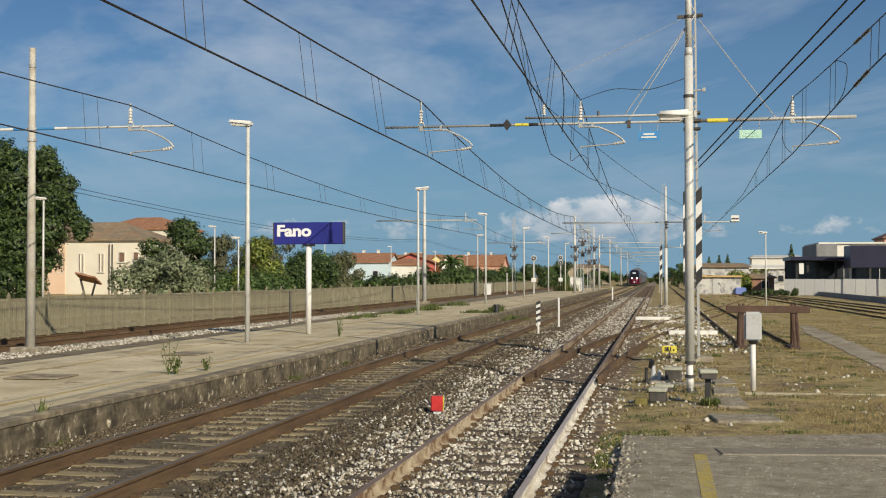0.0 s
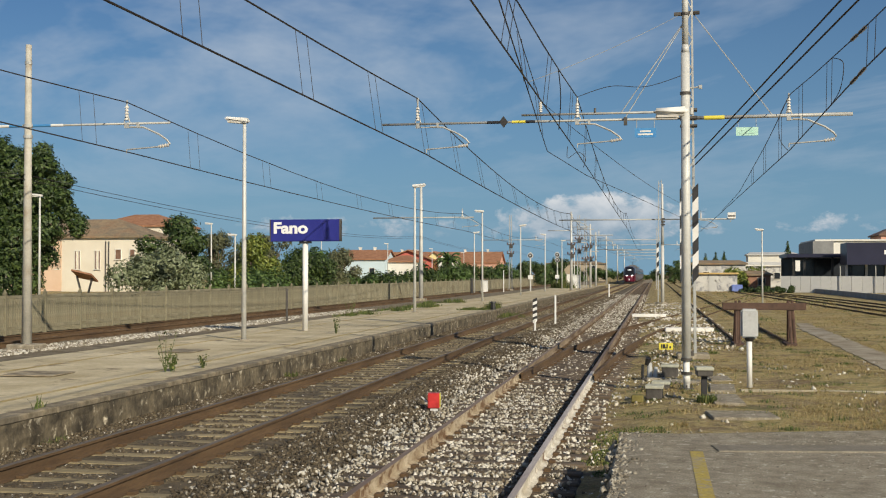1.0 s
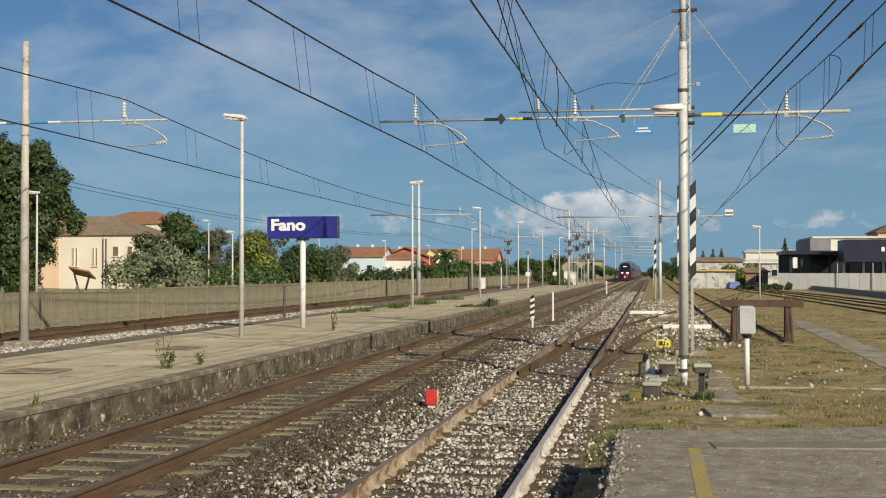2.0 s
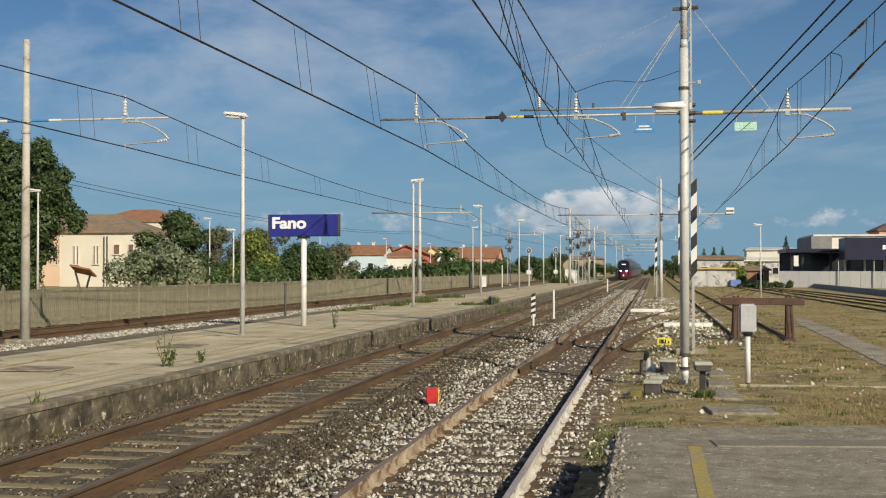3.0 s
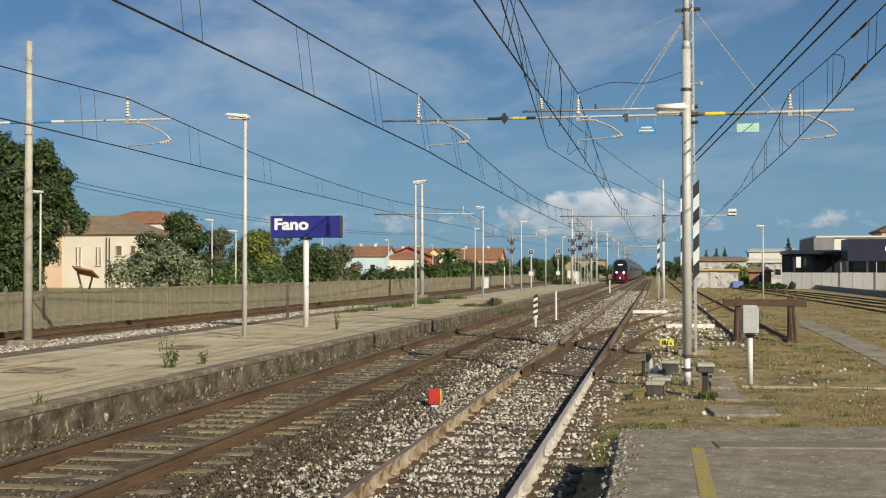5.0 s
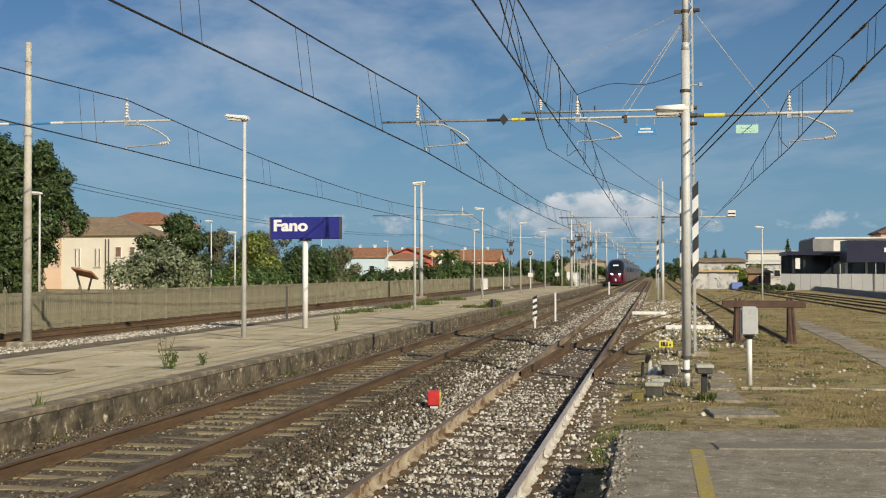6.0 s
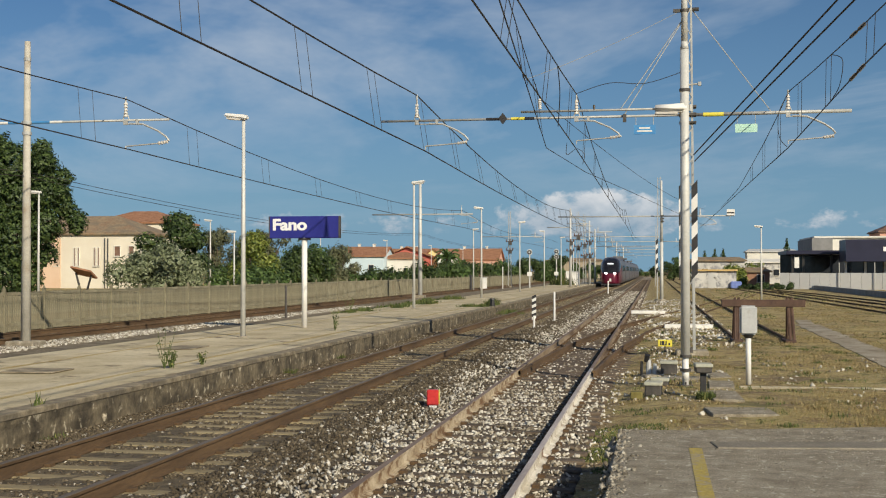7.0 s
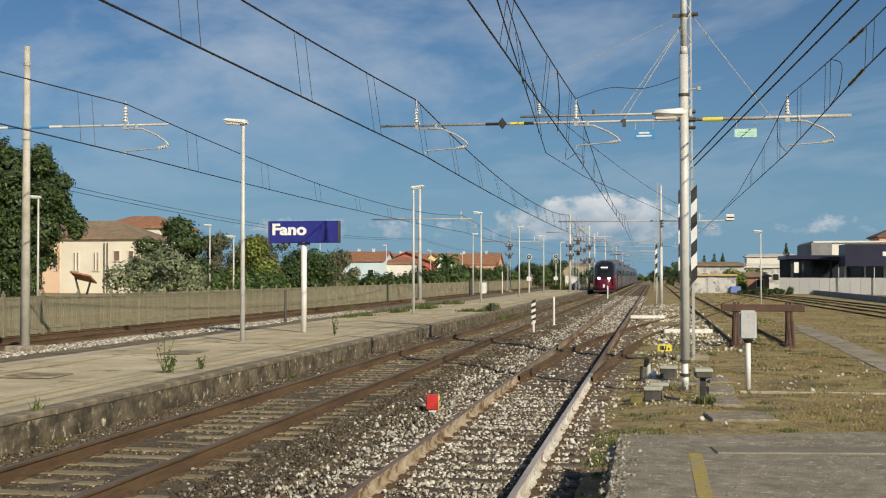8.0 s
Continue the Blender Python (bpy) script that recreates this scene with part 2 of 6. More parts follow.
M_CABGREY = mat("cabinet_grey", (0.42, 0.43, 0.43), (0.50, 0.51, 0.51), 3, 0.5, bump=0.1, fine=0.08, stain=(0.35, 0.31, 0.26), stain_scale=4, stain_at=(0.6, 0.75))
M_BROWNSTEEL = mat("rusty_buffer_steel", (0.06, 0.034, 0.025), (0.115, 0.066, 0.046), 3, 0.8, bump=0.3, fine=0.3)
M_CORTEN = mat("path_asphalt", (0.27, 0.23, 0.165), (0.40, 0.35, 0.26), 1.0, 0.9, bump=0.3, bscale=20, fine=0.25, stain=(0.2, 0.15, 0.09), stain_scale=1.2, stain_at=(0.52, 0.62))


# ---- mesh helpers ----
def box(bm, cx, cy, cz, sx, sy, sz, rz=0.0, rx=0.0, ry=0.0):
    m = Matrix.Translation((cx, cy, cz)) @ Euler((radians(rx), radians(ry), radians(rz))).to_matrix().to_4x4() @ Matrix.Diagonal((sx, sy, sz, 1))
    return bmesh.ops.create_cube(bm, size=1, matrix=m)["verts"]


def rod(bm, p0, p1, r0, r1=None, n=8):
    p0, p1 = Vector(p0), Vector(p1)
    r1 = r0 if r1 is None else r1
    d = p1 - p0
    m = Matrix.Translation((p0 + p1) / 2) @ d.to_track_quat("Z", "Y").to_matrix().to_4x4()
    return bmesh.ops.create_cone(bm, cap_ends=True, segments=n, radius1=r0, radius2=r1, depth=d.length, matrix=m)["verts"]


def tube(bm, line, r, n=5):
    """One closed tube through the points of a line."""
    rings = []
    for k, p in enumerate(line):
        d = (line[min(k + 1, len(line) - 1)] - line[max(k - 1, 0)]).normalized()
        a = d.cross(Vector((0, 0, 1)) if abs(d.z) < 0.9 else Vector((1, 0, 0))).normalized()
        b = d.cross(a)
        rings.append([bm.verts.new(p + (a * math.cos(6.2832 * j / n) + b * math.sin(6.2832 * j / n)) * r) for j in range(n)])
    for r0, r1 in zip(rings, rings[1:]):
        for j in range(n):
            bm.faces.new((r0[j], r0[(j + 1) % n], r1[(j + 1) % n], r1[j]))
    bm.faces.new(rings[0][::-1])
    bm.faces.new(rings[-1])
    bmesh.ops.recalc_face_normals(bm, faces=bm.faces)


def bevel(bm, w=0.01, seg=1):
    bmesh.ops.bevel(bm, geom=bm.edges[:], offset=w, segments=seg, affect="EDGES", clamp_overlap=True)


def mesh_of(name, bm, material, smooth=False):
    me = bpy.data.meshes.new(name)
    bm.normal_update()
    bm.to_mesh(me)
    bm.free()
    me.materials.append(material)
    if smooth:
        me.polygons.foreach_set("use_smooth", [True] * len(me.polygons))
    return me


def part(name, bm, material, parent, label="", smooth=False):
    ob = new(name, mesh_of(name, bm, material, smooth))
    ob.parent = parent
    return tagged(ob, label)


def thing(name, label, category, at=(0, 0, 0), rz=0.0, group="", kind=""):
    ob = new(name)
    ob.empty_display_size = 0.2
    ob.matrix_world = pose(*at, 0, 0, rz)
    return tagged(ob, label, category, group, kind)


def raw(name, verts, faces, material):
    me = bpy.data.meshes.new(name)
    me.from_pydata(verts, [], faces)
    me.materials.append(material)
    me.update()
    return me


def np_mesh(name, verts, quads, material):
    """A mesh from arrays: vertices (n, 3), faces (m, k)."""
    me = bpy.data.meshes.new(name)
    k = quads.shape[1]
    me.vertices.add(len(verts))
    me.vertices.foreach_set("co", np.asarray(verts, np.float32).ravel())
    me.loops.add(quads.size)
    me.loops.foreach_set("vertex_index", quads.astype(np.int32).ravel())
    me.polygons.add(len(quads))
    me.polygons.foreach_set("loop_start", np.arange(0, quads.size, k, dtype=np.int32))
    me.materials.append(material)
    me.update(calc_edges=True)
    me.validate()
    return me


def structure(name, data, label, category):
    return tagged(new(name, data), label, category, kind="structure")


rng = np.random.default_rng(7)


# ---- the ground and the beds ----
def ground_z(x, y):
    z = np.interp(x, [-20.0, -19.2, -12.0, -8.2, -0.9, 0.2, 60], [0.12, 0.02, -0.05, -0.30, -0.27, -0.13, -0.12])
    return z


def build_ground():
    xs = np.concatenate([[-3000, -1200, -500, -220, -120, -70, -45, -32], np.arange(-24, -1, 1.0), np.arange(-1, 14, 0.22), np.arange(14, 30, 2.0), [40, 60, 100, 200, 500, 1200, 3000]])
    ys = np.concatenate([[-400, -120, -40, -12, -3], np.arange(2, 46, 0.25), np.arange(46, 130, 2.0), [140, 160, 190, 230, 300, 400, 600, 1000, 2000, 4500]])
    X, Yg = np.meshgrid(xs, ys)
    Zg = ground_z(X, Yg)
    n1 = np.array([noise.noise((a * 0.8, b * 0.8, 0)) + 0.5 * noise.noise((a * 2.3, b * 2.3, 4)) for a, b in zip(X.ravel(), Yg.ravel())]).reshape(X.shape)
    near = np.clip((X - 0.4) / 1.0, 0, 1) * np.clip((60 - X) / 40, 0, 1) * np.clip((140 - Yg) / 60, 0, 1)
    near = near * np.clip((np.abs(X - np.interp(Yg, [16, 26.7, 38, 48.6, 53], [5.0, 5.35, 5.65, 5.85, 6.2])) - 0.5) / 0.6, 0, 1)
    Zg = Zg + n1 * 0.035 * near
    v = np.stack([X, Yg, Zg], -1).reshape(-1, 3)
    nx = len(xs)
    i = (np.arange(len(ys) - 1)[:, None] * nx + np.arange(nx - 1)[None, :]).ravel()
    q = np.stack([i, i + 1, i + nx + 1, i + nx], -1)
    me = np_mesh("ground", v, q, M_GROUND)
    structure("ground", me, "dry earth with straw and patchy weeds", "ground")


def bed(name, x0, x1, top, y0, y1, material, label):
    xs = np.array([x0 - 0.45, x0, *np.linspace(x0 + 0.3, x1 - 0.3, 9), x1, x1 + 0.45])
    zs = np.array([-0.32, top - 0.02, *([top] * 9), top - 0.02, -0.32])
    ys = np.concatenate([np.arange(y0, min(60, y1), 0.5), np.linspace(min(60, y1), y1, 40)])
    X, Yg = np.meshgrid(xs, ys)
    Zg = np.tile(zs, (len(ys), 1)) + rng.normal(0, 0.008, X.shape)
    v = np.stack([X, Yg, Zg], -1).reshape(-1, 3)
    nx = len(xs)
    i = (np.arange(len(ys) - 1)[:, None] * nx + np.arange(nx - 1)[None, :]).ravel()
    structure(name, np_mesh(name, v, np.stack([i, i + 1, i + nx + 1, i + nx], -1), material), label, "track bed")


build_ground()
bed("ballast_main", -7.5, -3.75, -0.165, -14, 480, M_BED_MAIN, "brown gravel bed under the main track")
bed("ballast_siding", -3.7, -0.85, -0.238, -14, 125, M_BED_SIDE, "brown bed under the siding stones, darkened for shadow")
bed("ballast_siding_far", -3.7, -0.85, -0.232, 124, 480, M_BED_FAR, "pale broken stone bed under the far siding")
bed("ballast_far", -18.8, -12.6, 0.105, -14, 330, M_BED_DIRT, "brown gravel and dirt bed under the far track")

# ---- tracks ----
PROFILE = [(-0.075, 0), (0.075, 0), (0.075, 0.012), (0.014, 0.03), (0.01, 0.115), (0.035, 0.125), (0.036, 0.152), (-0.036, 0.152), (-0.035, 0.125), (-0.01, 0.115), (-0.014, 0.03), (-0.075, 0.012)]
HEAD = [(-0.0335, 0.151), (0.0335, 0.151), (0.031, 0.157), (-0.031, 0.157)]


def sweep(profile, pts, z):
    """A bar of that outline along a line of (x, y) points."""
    bm = bmesh.new()
    rings = []
    for k, (px, py) in enumerate(pts):
        a, b = pts[max(0, k - 1)], pts[min(len(pts) - 1, k + 1)]
        d = Vector((b[0] - a[0], b[1] - a[1], 0)).normalized()
        r = Vector((d.y, -d.x, 0))
        rings.append([bm.verts.new((px + r.x * u, py + r.y * u, z + w)) for u, w in profile])
    n = len(profile)
    for r0, r1 in zip(rings, rings[1:]):
        for k in range(n):
            bm.faces.new((r0[k], r0[(k + 1) % n], r1[(k + 1) % n], r1[k]))
    bm.faces.new(rings[0])
    bm.faces.new(rings[-1][::-1])
    bmesh.ops.recalc_face_normals(bm, faces=bm.faces)
    return bm


def offset_line(pts, off):
    out = []
    for k, (px, py) in enumerate(pts):
        a, b = pts[max(0, k - 1)], pts[min(len(pts) - 1, k + 1)]
        d = Vector((b[0] - a[0], b[1] - a[1], 0)).normalized()
        out.append((px + d.y * off, py - d.x * off))
    return out


def along(pts, step, start=0.0):
    """Places and headings at even steps along a line."""
    out, left = [], start
    for (x0, y0), (x1, y1) in zip(pts, pts[1:]):
        seg = math.hypot(x1 - x0, y1 - y0)
        while left < seg:
            f = left / seg
            out.append((x0 + (x1 - x0) * f, y0 + (y1 - y0) * f, -math.degrees(math.atan2(x1 - x0, y1 - y0))))
            left += step
        left -= seg
    return out


def sleeper_mesh(name, length, material, z_drop=0.0, width=0.25, clips=True):
    bm = bmesh.new()
    box(bm, 0, 0, -0.07, length, width, 0.14)
    bevel(bm, 0.018)
    if clips:
        for sx in (-0.75, 0.75):
            for o in (-0.115, 0.115):
                for v in box(bm, sx + o, 0, 0.012, 0.075, 0.11, 0.045):
                    for f in v.link_faces:
                        f.material_index = 1
    me = mesh_of(name, bm, material)
    me.materials.append(M_RUST)
    return me


def track(label, pts, top, rail_mat, head_mat, sleeper_mat, step=0.6, near=150, far_limit=300, start=0.0, rails=(-0.75, 0.75), length=2.5, width=0.25, sink=0.0, other=None):
    t = thing("railway_track", label, "railway track")
    for off in rails:
        line = offset_line(pts, off)
        web, head = other if other and off > 0 else (rail_mat, head_mat)
        r = part("rail", sweep(PROFILE, line, top - 0.157), web, t)
        part("rail_head", sweep(HEAD, line, top - 0.157), head, r)
    me = sleeper_mesh("sleeper", length, sleeper_mat, width=width)
    rest_v = []
    for k, (x, y, a) in enumerate(along(pts, step, start)):
        if y > far_limit:
            break
        if y < near:
            ob = new("sleeper", me)
            ob.parent = t
            ob.matrix_local = pose(x, y, top - 0.157 - sink, rng.normal(0, 0.4), rng.normal(0, 0.4), a + rng.normal(0, 0.5))
        else:
            rest_v.append((x, y, a))
    if rest_v:
        bm = bmesh.new()
        for x, y, a in rest_v:
            box(bm, x, y, top - 0.227 - sink, length, width, 0.14, a)
        tagged(part("far_sleepers", bm, sleeper_mat, t), kind="stuff")
    return t


STRAIGHT = [-10, 10, 20, 30, 40, 60, 80, 120, 180, 260, 360, 480]
track("main line with rusty rails and weathered sleepers", [(float(np.interp(y, [60, 120], [-5.85, -5.68])), y) for y in STRAIGHT], 0.0, M_RUST, M_STEEL, M_SLEEPER, near=100)
track("disused siding with limewashed rails coloured pale as sunlit in white stone", [(-2.05, y) for y in (-10, 5, 15, 25.4)], -0.06, M_CREAMRAIL, M_RAILTOP2, M_SLEEPER2, near=90, other=(M_WHITERAIL, M_PALEHEAD))
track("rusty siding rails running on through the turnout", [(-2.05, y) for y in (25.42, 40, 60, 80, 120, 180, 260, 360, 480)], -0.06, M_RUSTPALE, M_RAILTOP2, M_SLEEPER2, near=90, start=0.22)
track("far rusty track beyond the island platform", [(-17.05, y) for y in STRAIGHT[:-2]], 0.25, M_RUST, M_RUST, M_SLEEPER2, near=70, far_limit=200)
DIVERGE = [(-1.97, 24.8), (-1.84, 28.5), (-1.57, 34), (-1.02, 41), (-0.3, 47.5), (0.6, 54), (1.9, 63), (4.3, 80), (9.3, 120), (14, 160)]
track("rusty diverging track of the turnout", DIVERGE, -0.065, M_RUST, M_RUST, M_SLEEPER2, near=95, far_limit=120, length=2.6)
track("overgrown dead end track ending at the buffer stop", [(3.15, y) for y in (37, 60, 90, 140, 200, 300)], -0.03, M_RUST, M_RUST, M_SLEEPER2, near=80, far_limit=120, sink=0.05)
track("rusty yard track beside the white wall", [(12.6, 20), (12.0, 58), (11.2, 90), (9.8, 140), (8.5, 200), (6.5, 300)], -0.03, M_RUST, M_RUST, M_SLEEPER2, near=100, far_limit=140, sink=0.05)
track("second rusty yard track", [(15.2, 30), (14.8, 70), (13.6, 110), (10.6, 150), (9.2, 180)], -0.03, M_RUST, M_RUST, M_SLEEPER2, near=110, far_limit=140, sink=0.05)

# ---- island platform ----
def island_platform():
    p = tagged(thing("platform", "worn pale island platform with a stone edge wall", "platform"), kind="structure")
    bm = bmesh.new()
    xs = np.linspace(-12.7, -7.85, 11)
    ys = np.concatenate([np.arange(-14, 70, 1.0), np.linspace(70, 190, 40)])
    rows = [[bm.verts.new((x, y, 0.247 + 0.012 * noise.noise((x * 0.5, y * 0.4, 2)))) for x in xs] for y in ys]
    for r0, r1 in zip(rows, rows[1:]):
        for k in range(len(xs) - 1):
            bm.faces.new((r0[k], r0[k + 1], r1[k + 1], r1[k]))
    res = bmesh.ops.extrude_face_region(bm, geom=bm.faces[:])
    bmesh.ops.translate(bm, verts=[v for r in rows for v in r], vec=(0, 0, -0.5))
    bmesh.ops.recalc_face_normals(bm, faces=bm.faces)
    part("paving", bm, M_CONC, p, "pale sandy worn paving")
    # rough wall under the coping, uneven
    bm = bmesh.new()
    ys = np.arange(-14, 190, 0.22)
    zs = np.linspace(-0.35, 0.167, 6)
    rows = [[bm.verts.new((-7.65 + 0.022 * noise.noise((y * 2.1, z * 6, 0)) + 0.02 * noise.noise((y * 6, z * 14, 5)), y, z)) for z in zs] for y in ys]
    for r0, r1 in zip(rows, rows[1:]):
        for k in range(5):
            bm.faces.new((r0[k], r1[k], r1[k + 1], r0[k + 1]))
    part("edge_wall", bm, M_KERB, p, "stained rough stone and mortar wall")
    bm = bmesh.new()
    box(bm, 0, 0, 0, 0.30, 1.485, 0.09)
    bevel(bm, 0.015)
    me = mesh_of("coping_stone", bm, M_COPING)
    for k in range(-11, 120):
        ob = new("coping_stone", me)
        ob.parent = p
        ob.matrix_local = pose(-7.79 + rng.normal(0, 0.004), 3.3 + k * 1.5, 0.21 + rng.normal(0, 0.002), 0, rng.normal(0, 0.4), rng.normal(0, 0.25))
    for x, w, lab in ((-8.72, 0.09, "faded yellow safety line"), (-11.35, 0.08, "faded yellow safety line")):
        bm = bmesh.new()
        for k in range(-9, 90):
            y0 = 5 + k * 2.0
            box(bm, x, y0 + 1, 0.2525, w, 1.99, 0.006)
        part("safety_line", bm, M_FADED, p, lab)
    # sunken patches and a cover
    for x, y, sx, sy in ((-10.45, 19.2, 0.95, 0.9), (-10.35, 25.5, 0.75, 1.3)):
        bm = bmesh.new()
        box(bm, x, y, 0.262, sx, sy, 0.02, 2)
        bevel(bm, 0.008)
        part("cover_plate", bm, M_COPING, p, "dull concrete cover plate")


island_platform()


M_LIDSTRIP = mat("pale_strip", (0.27, 0.235, 0.17), (0.42, 0.375, 0.28), 3, 0.9, bump=0.4, bscale=30, fine=0.25)
M_COVER = mat("cast_cover", (0.21, 0.185, 0.14), (0.29, 0.255, 0.20), 3, 0.8, bump=0.4, bscale=30, fine=0.3)


def near_slab():
    p = tagged(thing("platform", "broken grey concrete platform end with a yellow line", "platform"), kind="structure")
    bm = bmesh.new()
    # outline with a worn left edge
    ys = np.arange(-14, 12.9, 0.12)
    top, side = [], []
    for y in ys:
        j = 0.035 * noise.noise((y * 1.7, 0, 0)) + 0.03 * noise.noise((y * 6, 3, 0))
        top.append((-0.40 + j, y))
    rows = []
    for (x, y) in top:
        n2 = lambda k: 0.05 * noise.noise((y * 5, k * 2.2, 7)) + 0.03 * noise.noise((y * 14, k * 4, 9))
        rows.append([bm.verts.new(c) for c in ((x - 0.05 + n2(1), y, -0.35), (x - 0.02 + n2(2), y, -0.12), (x + n2(3), y, 0.08), (x + 0.015 + n2(4) * 0.6, y, 0.23), (x + 0.05, y, 0.293 + n2(5) * 0.25), (x + 0.22, y, 0.30 + n2(6) * 0.1), (x + 0.7, y, 0.302), (x + 2.0, y + 0.45 * max(0, (y - 10) / 3), 0.30), (5.5, y + 1.6 * max(0, (y - 10) / 3), 0.30), (12, y + 2.6 * max(0, (y - 10) / 3), 0.28))])
    for r0, r1 in zip(rows, rows[1:]):
        for k in range(len(r0) - 1):
            bm.faces.new((r0[k], r1[k], r1[k + 1], r0[k + 1]))
    last = rows[-1]
    low = [bm.verts.new((v.co.x, v.co.y + 0.06, -0.3)) for v in last[3:]]
    for k in range(len(low) - 1):
        bm.faces.new((last[3 + k], low[k], low[k + 1], last[4 + k]))
    bmesh.ops.recalc_face_normals(bm, faces=bm.faces)
    part("slab", bm, M_SLAB, p)
    bm = bmesh.new()
    box(bm, 0.375, -1.0, 0.3032, 0.12, 25.2, 0.004)
    part("safety_line", bm, M_YELLOW, p, "faded yellow safety line")
    for x, y, sx in ((1.5, 11.95, 1.9), (3.5, 12.45, 1.9)):
        bm = bmesh.new()
        box(bm, x, y, 0.30, sx, 0.40, 0.026, 8)
        for k in range(int(sx / 0.05)):
            box(bm, x - sx / 2 + 0.03 + k * 0.05, y + (-sx / 2 + 0.03 + k * 0.05) * 0.14, 0.3135, 0.02, 0.36, 0.004, 8)
        part("trench_cover", bm, M_COVER, p, "brown ribbed trench cover")
    bm = bmesh.new()
    box(bm, 3.2, 22.4, -0.137, 3.4, 0.11, 0.07, 1.5)
    bevel(bm, 0.015)
    part("kerb", bm, M_LIDSTRIP, p, "pale sunken concrete strip")
    # strip kerb on the earth beyond the slab
    bm = bmesh.new()
    box(bm, 2.6, 14.6, -0.10, 3.6, 0.35, 0.12, 9)
    bevel(bm, 0.02)
    part("kerb", bm, M_SLAB, p)


near_slab()


# ---- fence ----
def fence():
    f = thing("fence", "old precast concrete railing fence along the far track", "fence")
    bm = bmesh.new()
    box(bm, 0, 0, 0.64, 0.10, 0.11, 1.40)
    rod(bm, (0, 0, 1.33), (0, 0, 1.43), 0.055, 0.025, 8)
    bevel(bm, 0.008)
    post = mesh_of("post", bm, M_FENCE)
    bm = bmesh.new()
    box(bm, 0, 0, 0, 0.05, 0.10, 1.16)
    slat = mesh_of("slat", bm, M_FENCE)
    bm = bmesh.new()
    box(bm, 0, 0, 0, 0.07, 2.25, 0.10)
    rail_m = mesh_of("fence_rail", bm, M_FENCE)
    y, k, count = 26.0, 0, 0
    rest = bmesh.new()
    while y < 190:
        ob = new("post", post)
        ob.parent = f
        ob.matrix_local = pose(-19.15, y, 0.08, rng.normal(0, 0.5), rng.normal(0, 0.5), 0)
        for z in (0.28, 1.22):
            ob = new("fence_rail", rail_m)
            ob.parent = f
            ob.matrix_local = pose(-19.15, y + 1.2, z + 0.06)
        for j in range(17):
            ys = y + 0.15 + j * 0.131
            if count < 300:
                ob = new("slat", slat)
                ob.parent = f
                ob.matrix_local = pose(-19.15, ys, 0.73 + rng.normal(0, 0.006))
                count += 1
            else:
                box(rest, -19.15, ys, 0.73, 0.05, 0.10, 1.16)
        y += 2.4
    tagged(part("far_slats", rest, M_FENCE, f), kind="stuff")
    bm = bmesh.new()
    box(bm, -19.3, 108, 0.55, 0.03, 166, 0.95)
    part("back_panel", bm, M_FENCE, f, "grey sheet panels behind the slats")


fence()


# ---- lamps ----
def platform_lamp():
    t = thing("street_lamp", "white tapered platform lamp post with a flat lantern", "lamp post", (-10.55, 29.99, 0.25), group="platform lamps")
    bm = bmesh.new()
    rod(bm, (0, 0, 0), (0, 0, 5.72), 0.068, 0.045, 10)
    part("pole", bm, M_GALV, t, "", True)
    bm = bmesh.new()
    rod(bm, (0, 0, 0), (0, 0, 0.03), 0.17, 0.13, 10)
    part("base_plate", bm, M_SLAB, t)
    bm = bmesh.new()
    v = box(bm, -0.2, 0, 5.75, 0.62, 0.26, 0.13, 0, 0, 5)
    for q in v:
        if q.co.x < -0.3 and q.co.z < 5.76:
            q.co.z += 0.04
    bevel(bm, 0.035, 2)
    l = part("lantern", bm, M_WHITE, t, "white lamp housing")
    bm = bmesh.new()
    box(bm, -0.25, 0, 5.69, 0.38, 0.18, 0.035, 0, 0, 5)
    part("lens", bm, M_INSUL, l)
    return t


lamp0 = platform_lamp()
for k, (x, y) in enumerate(((-10.75, 53.6), (-10.85, 76), (-10.9, 98.6), (-10.95, 121.5), (-11.0, 144.5), (-11.0, 167))):
    copy_thing(lamp0, pose(x, y, 0.25, 0, 0, 180 if k % 2 == 0 else 0))
copy_thing(lamp0, pose(-16.6, 111.0, 0.12, 0, 0, 180))
for x, y in ((-29.9, 55), (-33.6, 88), (-33.6, 119), (-33.6, 150), (-33.6, 181), (-33.6, 212)):
    copy_thing(lamp0, pose(x, y, 0.12))
copy_thing(lamp0, pose(7.5, 88.3, -0.6))
copy_thing(lamp0, pose(-27.0, 75.0, -1.2))


